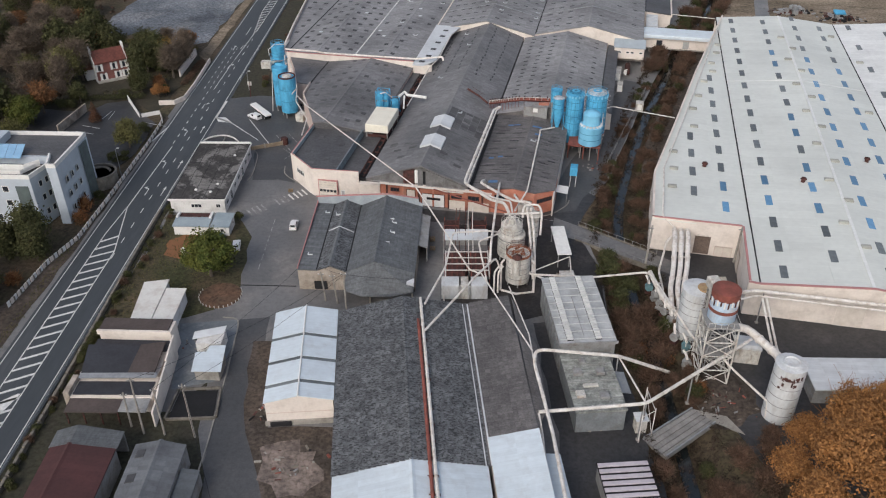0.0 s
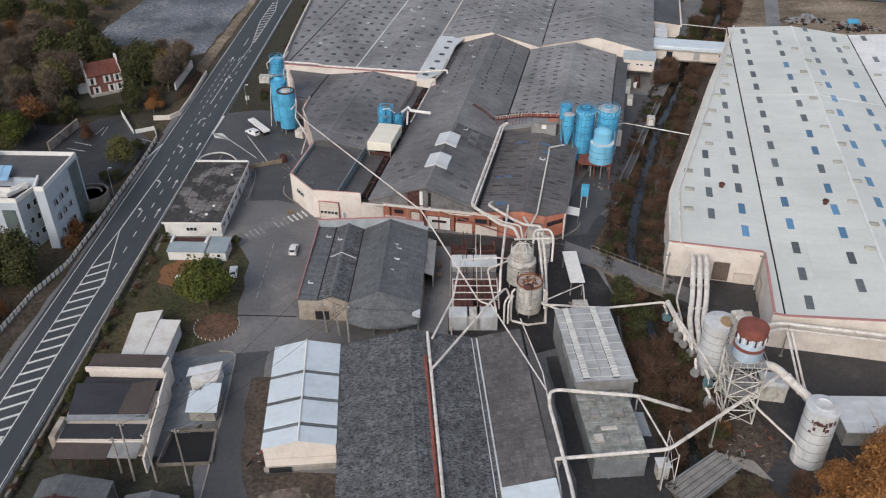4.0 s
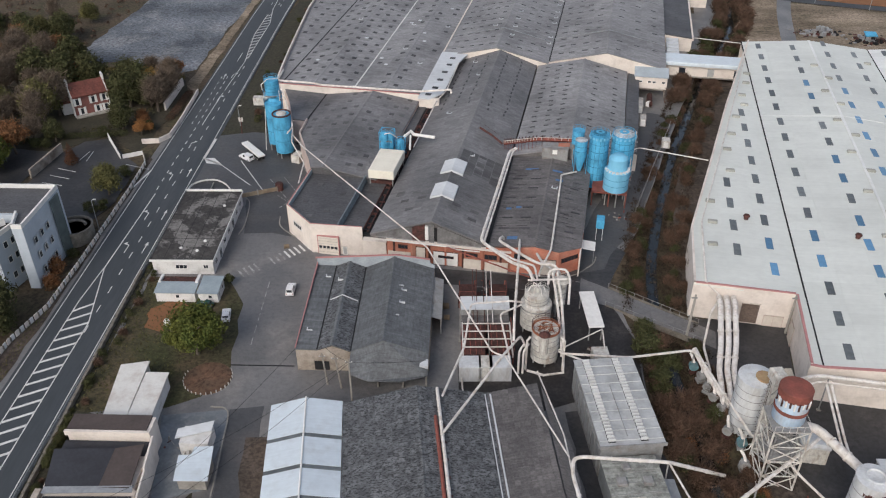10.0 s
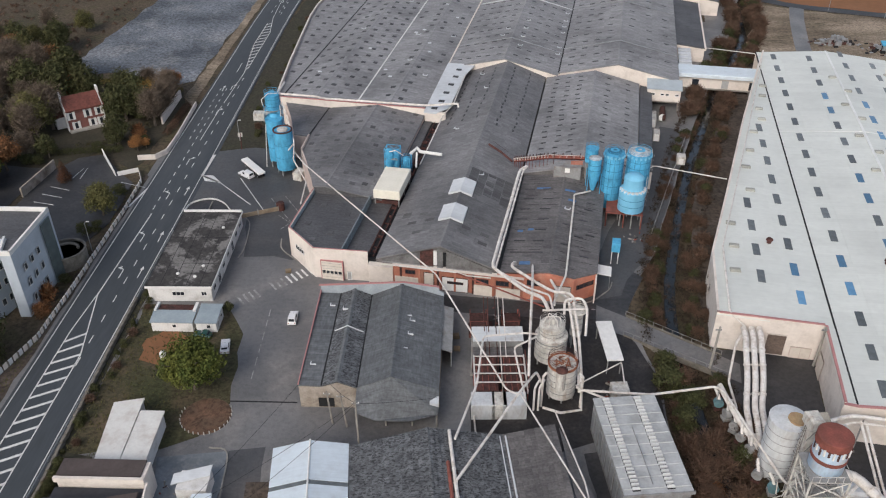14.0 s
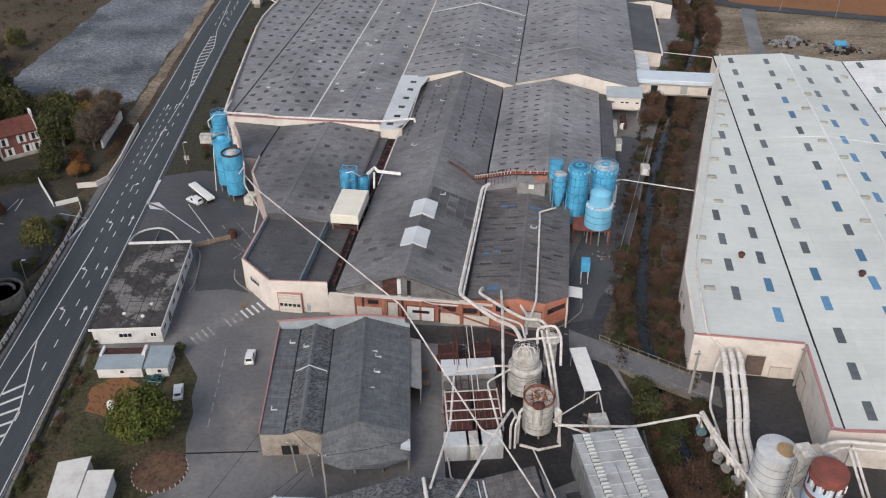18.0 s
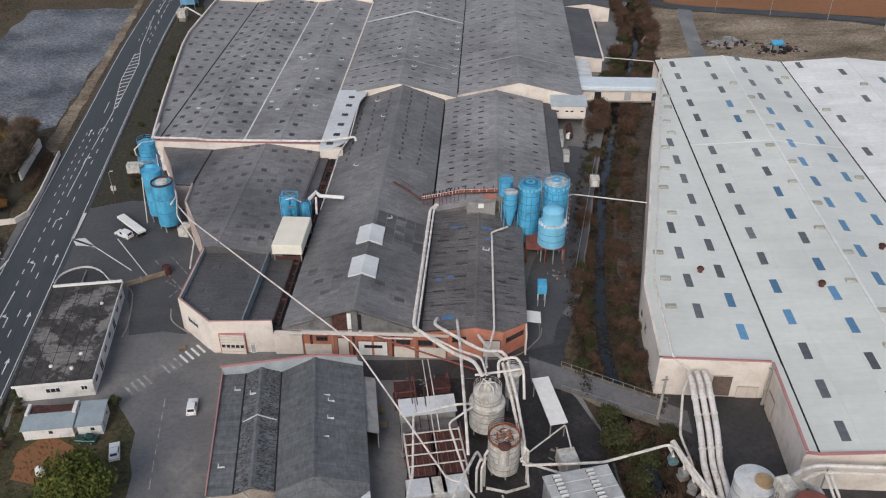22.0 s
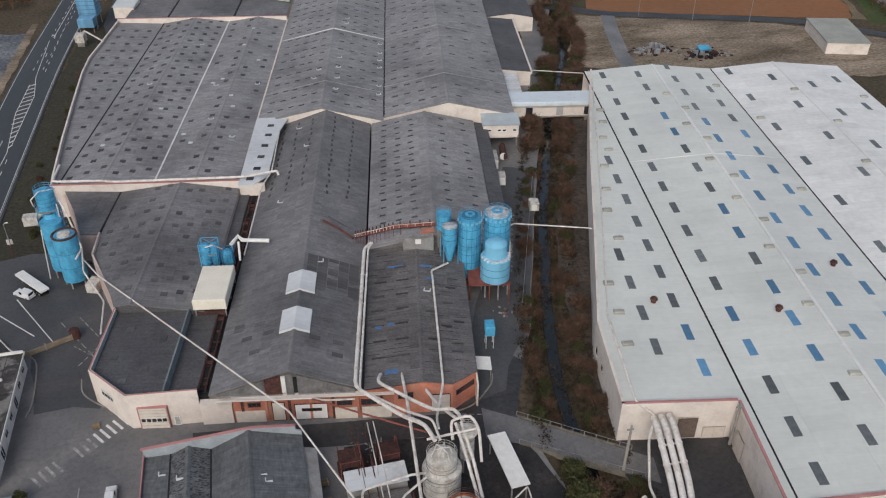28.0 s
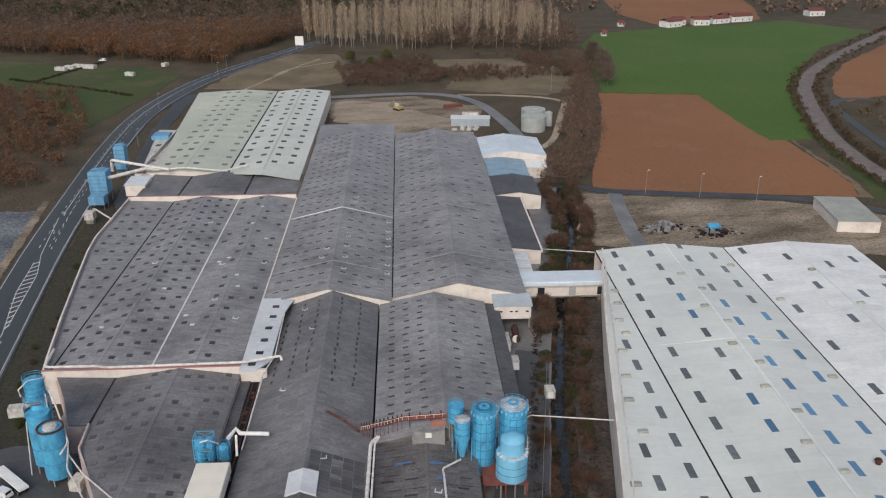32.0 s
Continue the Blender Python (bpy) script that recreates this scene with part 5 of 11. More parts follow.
G().box(-13.5, 137.4, 3.3, -12.0, 139.2, 4.4).make("roof_patch", PALE_SHEET, t)

# white shed with bands of dark roof-light
t = fthing("white_shed", -17.25, 105, 0, "cream shed with bright white sheet roof and dark roof-light bands", "shed", m=YM)
tops = [(0, 5.2), (0.5, 6.5), (1, 5.2)]
for d in (105, 128.7):
    G().wall(-23, d, -11.5, d, 0.3, 0, tops).make("wall", CREAM, t)
for c in (-22.7, -11.5):
    G().wall(c, 105.3, c, 128.7, 0.3, 0, [(0, 5.1), (1, 5.1)]).make("wall", CREAM, t)
G().box(-23.05, 104.94, 2.6, -11.45, 105.02, 2.72).make("seam", PINK, t)
G().box(-23.3, 104.6, 0, -11.2, 105.0, 0.9).make("plinth", CONCRETE, t)
G().box(-22.4, 104.2, 0.2, -18.8, 104.62, 1.0).make("loading_pit", BLACK, t)
bands = [(104.7, 108.1), (109.0, 114.1), (115.0, 120.6), (121.5, 129.3)]
for side in (-1, 1):
    e, r = (-23.2 if side < 0 else -11.3), -17.25
    for b0_, b1_ in bands:
        p = [(e, b0_, 5.35), (r, b0_, 6.7), (r, b1_, 6.7), (e, b1_, 5.35)]
        G().slab(p if side < 0 else p[::-1], 0.16).make("roof_panel", BRIGHT_SHEET, t)
    for (x0, x1), (y0, y1) in zip(bands, bands[1:]):
        p = [(e, x1, 5.22), (r, x1, 6.57), (r, y0, 6.57), (e, y0, 5.22)]
        G().slab(p if side < 0 else p[::-1], 0.1).make("roof_light", GREYGLASS, t)
G().tube([(-17.25, 104.6, 6.74), (-17.25, 129.4, 6.74)], 0.16, 6).make("ridge_cap", WHITEPAINT, t)

# old double hall with the white southern end
t, s = hall("flank", [(-11.2, 5.0), (1.2, 8.0), (13.2, 5.4), (21.6, 7.0)], 88.2, 128.6, "old dark hall with mossy slate-grey sheet roofs", [FIBRO_OLD, FIBRO_OLD, FIBRO_BROWN], GREYSTEEL, m=YM, run=0.9, wide=1.15, lift=0.15)
old_hall = t
G().tube([(13.6, 88, 5.75), (13.6, 128.4, 5.75)], 0.16, 6).make("gutter_pipe", PALE_SHEET, t)
G().tube([(12.7, 88, 5.85), (12.7, 128.4, 5.85)], 0.1, 6).make("gutter_pipe", PALE_SHEET, t)
G().slab([(21.6, 93.8, 6.9), (24.4, 100, 5.6), (25.0, 116, 5.6), (22.2, 128.4, 7.0)], 0.2).make("side_roof", FIBRO_BROWN, t)
t, s = hall("flank", [(-11.0, 5.0), (1.2, 8.0), (13.0, 5.4)], 60, 88.0, "white sheet-metal roofed hall joined to the old hall", [BRIGHT_SHEET], CREAM, m=YM, run=4, wide=1.1, gut=False)
t, s = hall("flank", [(13.6, 5.95), (21.7, 7.45)], 60, 93.2, "white sheet-metal lean-to beside the old hall", [BRIGHT_SHEET], CREAM, m=YM, run=4, wide=1.1, gut=False)
t, s = hall("flank", [(21.7, 4.6), (24.8, 4.2)], 60, 90.5, "low white sheet roof beside the old hall", [BRIGHT_SHEET], CREAM, m=YM, run=4, wide=1.1, gut=False)

# filter house with its ribbed roof and the lower block
t = fthing("filter_house", 34, 114, 0, "grey metal filter house with a pale ribbed roof", "filter house", m=YM)
G().box(29.2, 114.2, 0, 39.2, 134, 6.9).make("wall", GREYSTEEL, t)
PALERIB = mat("pale_grey_rib", (0.6, 0.61, 0.61), (0.52, 0.53, 0.53), 0.6, scale=0.6, fine=3, bump=0.08, amount=0.15, rand=0.08)
GREYDECK = mat("grey_white_deck", (0.44, 0.45, 0.455), (0.36, 0.37, 0.375), 0.6, scale=0.3, fine=2, bump=0.1, amount=0.2, stain=(0.24, 0.24, 0.23), stain_scale=0.3, stain_amt=0.4)
rf = G().box(29, 114, 6.9, 39.4, 134.2, 7.15).make("roof_deck", GREYDECK, t)
G().box(28.8, 113.8, 6.6, 39.6, 114.02, 7.2).make("fascia", GREYSTEEL, t)
rib = G().cham(-0.55, -0.17, 0, 0.55, 0.17, 0.5, 0.1).data("rib", PALERIB)
for c in (31.0, 36.2):
    for k in range(26):
        piece("rib", rib, rf, pose(c, 115 + k * 0.74, 7.17))
    # black strip that paints the shadows between the ribs
    G().box(c - 0.6, 114.6, 7.15, c + 0.6, 133.8, 7.17).make("rib_bed", BLACK, rf)
for k in range(9):
    G().box(29.1 + 0.02, 115 + k * 2.15, 7.15, 39.3, 115.06 + k * 2.15, 7.26).make("seam", PALERIB, rf)
G().tube([(33.6, 115.5, 7.5), (33.6, 127, 7.5)], 0.07, 5).make("roof_pipe", GREYSTEEL, t)
for k in range(8):
    G().box(29.06, 115.2 + k * 2.4, 1.2, 29.18, 116.8 + k * 2.4, 5.6).make("panel", STEEL, t)
t = fthing("filter_block", 33.4, 99, 0, "low grey concrete block with hatches on its flat roof", "plant block", m=YM)
G().box(29.2, 99.2, 0, 37.6, 113.7, 4.6).make("wall", mat("pale_grey_panel", (0.22, 0.235, 0.25), (0.16, 0.175, 0.185), 0.7, scale=0.4, fine=3, amount=0.3, stain=(0.16, 0.15, 0.14), stain_scale=0.6), t)
G().box(29, 99, 4.6, 37.8, 113.7, 4.9).make("roof_deck", mat("streaked_grey_sheet", (0.4, 0.41, 0.38), (0.27, 0.28, 0.26), 0.6, scale=0.4, fine=2.5, amount=0.4, stain=(0.1, 0.1, 0.09), stain_scale=0.5, stain_amt=0.7, streak=0.45, pits=0.3), t)
for k in range(7):
    G().box(29.0, 100 + k * 2.1, 4.9, 37.8, 100.12 + k * 2.1, 4.98).make("seam", GREYSTEEL, t)
for c, d, w, l, h in ((30.6, 103, 1.5, 1.5, 0.6), (34.6, 102.5, 1.6, 1.4, 0.5), (31.2, 108.6, 1.6, 1.6, 0.5), (35.2, 108.4, 1.5, 1.5, 0.6), (32.8, 105.2, 2.6, 0.8, 0.3), (32.6, 111.5, 1.2, 1.2, 0.4)):
    G().cham(c - w / 2, d - l / 2, 4.9, c + w / 2, d + l / 2, 4.9 + h, 0.08).make("hatch", DIRTYWHITE if RNG.random() < 0.5 else GREYSTEEL, t)
G().slab([(37.9, 104.6, 3.6), (40, 104.6, 3.2), (40, 110, 3.2), (37.9, 110, 3.6)], 0.14).make("side_canopy", STEEL, t)
G().box(39.4, 98.2, 0, 41.2, 100.0, 2.9).make("cabinet", DIRTYWHITE, t)
G().box(39.2, 98.0, 2.9, 41.4, 100.2, 3.05).make("cabinet_roof", PALE_SHEET, t)
# striped shed
t = fthing("striped_shed", 34.4, 80, 0, "small shed with a pale roof of dark-edged ribs", "shed", m=YM)
G().box(30.5, 72.2, 0, 38.3, 89, 3.4).make("wall", GREYSTEEL, t)
rf = G().box(30.3, 72, 3.4, 38.5, 89.2, 3.6).make("roof_deck", BLACK, t)
slat = G().cham(-4.0, -0.36, 0, 4.0, 0.36, 0.26, 0.06).data("slat", mat("pale_lilac_sheet", (0.5, 0.46, 0.5), (0.44, 0.4, 0.44), 0.6, scale=0.4, fine=2, amount=0.15, rand=0.06))
for k in range(14):
    piece("slat", slat, rf, pose(34.4, 72.7 + k * 1.22, 3.6))
# open-sided white shelters beside the lane
t = thing("shelter", 19.2, 155.6, 0, 4, "white flat shelter roof on posts", "shelter")
G().box(-1.5, -5.6, 3.6, 1.5, 5.6, 3.85).make("roof_slab", WHITEPAINT, t)
for x in (-1.2, 1.2):
    for y in (-5, 5):
        G().box(x - 0.1, y - 0.1, 0, x + 0.1, y + 0.1, 3.6).make("post", GREYSTEEL, t)
t = thing("kiosk", 19.8, 144, 0, 4, "small dirty white kiosk", "kiosk")
G().cham(-1.5, -1.5, 0, 1.5, 1.8, 2.6, 0.1).make("body", DIRTYWHITE, t)
G().box(-0.5, -1.56, 0, 0.5, -1.5, 2.0).make("door", DOORGREY, t)

# pump rack: dark red decks, pale vats
t = thing("process_rack", -1, 138, 0, 2, "dark red steel process rack with pale vats", "process rack")
for k, y in enumerate((4.6, 6.9, 9.2, 11.5)):
    for x0, x1 in ((-4.6, -0.5), (0.5, 4.6)):
        G().box(x0, y, 2.5, x1, y + 1.9, 2.75).make("deck", RUST, t)
        for j in range(4):
            G().box(x0 + 0.3 + j * 1.05, y + 0.15, 2.75, x0 + 0.42 + j * 1.05, y + 1.75, 2.9).make("beam", REDSTEEL, t)
    G().box(-4.7, y + 2.0, 2.8, 4.7, y + 2.13, 3.0).make("cross_rail", PIPEWHITE, t)
G().box(-4.7, 4.4, 2.2, -4.45, 13.9, 3.0).make("side_rail", PIPEWHITE, t), G().box(4.45, 4.4, 2.2, 4.7, 13.9, 3.0).make("side_rail", PIPEWHITE, t)
G().box(-0.5, 4.6, 0.2, 0.5, 13.6, 0.4).make("trough", BLACK, t)
for x, w in ((-3.2, 2.2), (2.2, 2.2), (-0.4, 1.5)):
    G().cham(x - w, 0.4, 0, x + w - 0.3, 3.8, 3.4, 0.12).make("vat", SILO_GREY if w > 2 else DIRTYWHITE, t)
G().box(-4.6, 14.2, 2.5, 4.6, 16.4, 2.7).make("deck", FIBRO_BROWN, t, "brown rear deck")
G().box(-4.6, 17.0, 0, 4.6, 20.6, 3.9).make("wall", GREYSTEEL, t)
for x0, x1 in ((-4.8, -2.0), (-1.9, 1.4), (1.5, 4.8)):
    G().slab([(x0, 16.6, 4.0), (x1, 16.6, 4.0), (x1, 20.2, 4.5), (x0, 20.2, 4.5)], 0.15).make("roof_slab", PALE_SHEET if x0 < 0 else SILO_GREY, t)
for x in (-4.7, 0, 4.7):
    for y in (5, 9, 13.5):
        G().tube([(x, y, 0), (x, y, 2.6)], 0.12, 6).make("column", REDSTEEL, t)
for x in (-5.0, 1.2):
    G().box(x, 22.0, 3.0, x + 3.4, 26.0, 3.15).make("deck", RUST, t, "red-brown rear platform")
    for dx in (0.1, 3.2):
        for y in (22.2, 25.8):
            G().tube([(x + dx, y, 0), (x + dx, y, 4.2)], 0.09, 5).make("column", REDSTEEL, t)
    G().tube([(x, 22.1, 4.2), (x + 3.4, 22.1, 4.2), (x + 3.4, 25.9, 4.2)], 0.06, 5).make("hand_rail", REDSTEEL, t)
for x in (-2.4, -1.6, -0.2, 0.4, 1.4):
    G().tube([(x, 4 + abs(x), 0.3), (x, 22, 5.2), (x + 0.3, 30, 4.0)], 0.1, 6).make("pipe", PIPEWHITE if x > 0 else RUST, t)
for k in range(6):
    G().box(-5.2 + k * 1.3, 22.2, 0, -4.4 + k * 1.3, 25.5 - (k % 3), 1.2 + 0.3 * (k % 2)).make("crate", RUST, t)
for k in range(4):
    G().tube([(4.8, 14 - k * 3, 3.0), (4.8, 14 - k * 3, 4.1)], 0.05, 5).make("rail_post", REDSTEEL, t)
G().tube([(4.8, 14, 4.1), (4.8, 5, 4.1)], 0.05, 5).make("hand_rail", REDSTEEL, t)

# ---- west side: office, huts, ruined block, barns ----
t = thing("office_block", -66.2, 170.2, 0, 1, "white single-storey office with worn flat roof", "office")
G().box(-6.4, 0, 0, 6.6, 29, 3.5).make("wall", WHITEWASH, t)
G().box(-6.7, -0.3, 3.5, 6.9, 29.3, 3.85).make("roof_deck", mat("worn_felt", (0.062, 0.057, 0.054), (0.042, 0.039, 0.038), 0.8, scale=0.25, fine=1.5, amount=0.4, stain=(0.2, 0.19, 0.18), stain_scale=0.2, stain_amt=0.9, pits=0.3, edge=(0.5, 0.56)), t)
for k in range(5):
    G().box(-6.6 + k * 2.7, -0.2, 3.85, -6.5 + k * 2.7, 28.8, 3.88).make("felt_seam", BLACK, t)
G().box(-6.6, 18.0, 3.85, 6.8, 18.1, 3.88).make("felt_seam", BLACK, t), G().box(-6.6, 8.0, 3.85, 6.8, 8.1, 3.88).make("felt_seam", BLACK, t)
G().box(-6.8, -0.4, 3.45, 7.0, -0.28, 3.95).make("fascia", WHITEPAINT, t), G().box(6.88, -0.4, 3.45, 7.0, 29.3, 3.95).make("fascia", WHITEPAINT, t)
opening(t, -1.6, 0, 1.0, 0, 1.4, 2.5, WHITEPAINT, WINDOW, "window", 2)
opening(t, 4.4, 0, 5.6, 0, 1.4, 2.5, WHITEPAINT, WINDOW, "window", 1)
for k in range(7):
    opening(t, 6.6, 1.6 + k * 4, 6.6, 3.4 + k * 4, 0.1 if k in (1, 4) else 1.2, 2.5, WHITEPAINT, WINDOW, "window" if k not in (1, 4) else "door", 1)
G().box(-6.6, 28.8, 3.85, 6.8, 29.2, 4.3).make("parapet", WHITEPAINT, t)
for x, y in ((2.6, 3.2), (-1.2, 4.2), (3.4, 7), (4.2, 22)):
    G().lathe(x, y, [(0.35, 3.85), (0.35, 4.1), (0.2, 4.2)], 8).make("roof_vent", WHITEPAINT, t)
t = fthing("curved_wall", -69, 208, 0, "low curved white forecourt wall", "wall", kind="structure", m=ID)
arc = [tuple(p) for p in spline([(-75.6, 205.5), (-75, 208.5), (-73, 210.4), (-70, 210.9), (-67, 209), (-64.5, 205.5), (-62.6, 203.4)], 4)]
for p, q in zip(arc, arc[1:]):
    G().wall(p[0], p[1], q[0], q[1], 0.12, 0, [(0, 0.5), (1, 0.5)]).make("wall_segment", WHITEWASH, t)
G().prism([(p[0], p[1]) for p in arc] + [(-62.6, 200.2), (-75, 200.2)], 0.0, 0.08).make("paving", DARKYARD, t)
G().box(-70, 203.1, 0.08, -62.8, 203.22, 0.5).make("inner_wall", CONCRETE, t), G().box(-70, 203.3, 0.08, -69.88, 209.5, 0.5).make("inner_wall", CONCRETE, t)
for x0, x1, label in ((-69, -60.9, "white hut with pale blue-grey roof"), (-60.2, -56.2, "small white cabin with blue-grey roof")):
    t = fthing("site_hut", (x0 + x1) / 2, 160.4, 0, label, "hut", "site huts", m=ID)
    G().box(x0, 160.4, 0, x1, 165.4, 2.45).make("wall", WHITEWASH, t)
    G().slab([(x0 - 0.2, 160.1, 2.5), (x1 + 0.2, 160.1, 2.5), (x1 + 0.2, 163.6 if x1 < -60 else 165.8, 2.9), (x0 - 0.2, 163.6 if x1 < -60 else 165.8, 2.9)], 0.14).make("roof_slab", mat("blue_grey_sheet", (0.3, 0.35, 0.38), (0.25, 0.3, 0.33), 0.6, scale=0.4, fine=3, amount=0.2), t)
    if x1 < -60:
        G().box(x0 + 0.3, 163.6, 2.4, x1 - 0.3, 165.6, 2.7).make("roof_deck", RUST, t, "rusty red rear roof")
        G().box(x1 - 0.5, 163.2, 2.4, x1 + 0.1, 165.8, 3.2).make("parapet", WHITEWASH, t), G().box(x0 - 0.1, 163.2, 2.4, x0 + 0.4, 165.8, 3.2).make("parapet", WHITEWASH, t)
    opening(t, (x0 + x1) / 2, 160.4, (x0 + x1) / 2 + 0.9, 160.4, 1.0, 1.9, WHITEPAINT, WINDOW)
    if x1 > -60:
        opening(t, x1, 161.2, x1, 162.1, 0, 2.0, WHITEPAINT, DOORGREY, "door"), opening(t, x1, 163.6, x1, 164.5, 1.0, 1.9, WHITEPAINT, WINDOW)
# white flat-roofed annex and the stepped dark-roofed building
t = fthing("stepped_house", -62, 101, 0, "long derelict house with stepped dark flat roofs and cream gable walls", "house", m=ID)
WROOF = mat("white_flat_roof", (0.68, 0.67, 0.64), (0.6, 0.58, 0.55), 0.8, scale=0.3, fine=2, amount=0.12, stain=(0.4, 0.3, 0.26), stain_scale=0.3, stain_amt=0.4)
DARKROOF = mat("dark_blue_black_roof", (0.045, 0.047, 0.056), (0.035, 0.036, 0.043), 0.85, scale=0.3, fine=2, amount=0.25)
BROWNROOF = mat("dark_brown_roof", (0.09, 0.072, 0.068), (0.07, 0.056, 0.053), 0.9, scale=0.3, fine=2, amount=0.25)
G().prism([(-66.0, 124.4), (-58.2, 124.8), (-58.6, 135.2), (-62.8, 135.4), (-63, 138.2), (-67.4, 137)], 0, 3.2).make("wall", WHITEWASH, t)
G().prism([(-66.2, 124.2), (-62.2, 124.3), (-62.7, 138.4), (-67.6, 137.2)], 3.2, 3.5).make("roof_deck", WROOF, t)
G().prism([(-62.1, 124.3), (-58.0, 124.6), (-58.3, 135.5), (-62.4, 135.5)], 3.2, 3.42).make("roof_deck", WROOF, t)
G().box(-69.4, 118.6, 0, -56.0, 122.3, 5.6).make("wall", CREAM, t)
G().box(-69.6, 119.2, 5.6, -56.6, 122.5, 5.85).make("roof_deck", BROWNROOF, t)
G().box(-69.7, 118.3, 5.2, -55.8, 118.8, 6.1).make("parapet", CREAM, t)
G().box(-69.6, 109.0, 0, -55.6, 118.2, 3.9).make("wall", CREAM, t)
G().box(-69.8, 115.4, 3.9, -56.0, 118.3, 4.1).make("roof_deck", DARKROOF, t)
G().slab([(-68.8, 108.2, 4.9), (-60.6, 108.2, 4.9), (-60.6, 115.8, 5.2), (-70.2, 115.4, 5.2)], 0.22).make("roof_deck", DARKROOF, t)
G().slab([(-60.58, 108.2, 4.9), (-55.8, 108.2, 4.9), (-56.3, 116.8, 5.2), (-60.58, 115.8, 5.2)], 0.22).make("roof_deck", BROWNROOF, t)
G().slab([(-68.9, 107.0, 4.75), (-55.2, 107.6, 4.75), (-55.4, 108.7, 4.95), (-68.8, 108.1, 4.95)], 0.12).make("roof_edge", STEEL, t)
G().prism([(-69.2, 103.5), (-55.0, 104), (-55.2, 109), (-69.2, 108.8)], 0, 3.6).make("wall", CREAM, t)
G().prism([(-68.9, 104.0), (-55.4, 104.4), (-55.5, 107.6), (-68.9, 107.2)], 3.6, 3.8).make("roof_deck", DARKROOF, t)
G().wall(-55.6, 118.4, -54.0, 100.4, 0.3, 0, [(0, 5.4), (0.35, 5.0), (0.36, 4.6), (0.7, 4.3), (0.85, 3.6), (1, 3.4)]).make("wall", CREAM, t)
G().slab([(-69.2, 100.4, 3.0), (-60, 100.6, 3.0), (-60, 103.6, 3.3), (-69.2, 103.6, 3.3)], 0.15).make("porch_roof", BROWNROOF, t)
G().slab([(-60, 100.9, 3.0), (-55.2, 100.9, 3.0), (-55.2, 104, 3.3), (-60, 104, 3.3)], 0.15).make("porch_roof", GREYSTEEL, t)
for x in (-69, -66, -63, -60):
    G().box(x - 0.1, 100.6, 0, x + 0.1, 100.8, 2.9).make("post", RUST, t)
for x in (-59.4, -57.4):
    opening(t, x, 103.6, x + 1.3, 103.6, 1.2, 2.4, WHITEPAINT, WINDOW)
G().box(-70.2, 103.4, 0, -69.2, 108, 4.6).make("chimney_breast", GRIMEWASH, t)
# wrecked shed with yard slab and tank pit
patch("slab_yard", [(-58, 128.2), (-46.8, 129.8), (-45.8, 123), (-46.8, 112), (-54, 109.6), (-55.5, 118)], 0.12, mat("blue_grey_slab", (0.2, 0.22, 0.24), (0.14, 0.155, 0.17), 0.9, scale=0.2, fine=2, amount=0.25, stain=(0.28, 0.28, 0.28), stain_scale=0.25), "blue-grey concrete slab behind the derelict house", "concrete slab")
t = fthing("wrecked_shed", -48.5, 117, 0.1, "wrecked shed with a torn white roof", "shed", m=ID)
G().box(-52, 119.5, 0.1, -47.2, 123.4, 2.6).make("wall", WHITEWASH, t)
G().slab([(-52.8, 120.2, 3.0), (-47.2, 122.2, 3.0), (-47.2, 124.2, 3.2), (-52.8, 122.2, 3.2)], 0.15).make("roof_slab", PALE_SHEET, t)
G().slab([(-50.6, 111.8, 2.6), (-45.2, 111.9, 2.6), (-46, 118.8, 2.9), (-49, 118.6, 2.9), (-49.2, 117, 2.8), (-51.2, 116.8, 2.8)], 0.15).make("roof_slab", BRIGHT_SHEET, t)
G().box(-50.2, 112.2, 0.1, -45.8, 116.8, 2.4).make("wall", CONCRETE, t)
for k in range(6):
    G().box(-51.5 + k * 0.8, 118.2 + 0.3 * (k % 3), 0.2, -51.2 + k * 0.8, 119.4, 0.8 + 0.4 * (k % 2)).make("rubble", DIRTYWHITE, t)
t = fthing("tank_pit", -48.5, 106, 0, "black open tank pit with concrete rim", "tank pit", m=ID)
pit = [(-52.6, 102.2), (-44.2, 102.9), (-45.2, 110), (-52.4, 109.4)]
for p, q in zip(pit, pit[1:] + pit[:1]):
    G().wall(p[0], p[1], q[0], q[1], -0.35, 0, [(0, 0.5), (1, 0.5)]).make("rim", STONE, t)
G().prism([(-52.3, 102.5), (-44.6, 103.2), (-45.5, 109.7), (-52.2, 109.1)], 0.02, 0.12).make("black_floor", BLACK, t)
t, s = hall("flank", [(-64.6, 4.4), (-61.2, 5.4), (-54, 4.3)], 60, 92.6, "barn with a dark red-brown sheet roof", [mat("dark_red_roof", (0.085, 0.036, 0.036), (0.065, 0.03, 0.03), 0.8, scale=0.15, fine=2, amount=0.2, island=0.08)], GREYSTEEL, m=pose(0, 0, 0, 0, 0, 1.5), gut=False, run=5, wide=1.0)
G().slab([(-64.8, 92.7, 4.65), (-61.2, 92.7, 5.65), (-61.2, 96.8, 5.65), (-64.8, 96.4, 4.65)], 0.18).make("roof_end", FIBRO_BARN, t)
G().slab([(-61.2, 92.7, 5.65), (-53.8, 92.7, 4.55), (-53.8, 96.4, 4.55), (-61.2, 96.8, 5.65)], 0.18).make("roof_end", FIBRO_BARN, t)
G().wall(-64.6, 96.2, -54, 96.2, 0.3, 0, [(0, 4.4), (0.32, 5.4), (1, 4.3)]).make("wall", GREYSTEEL, t)
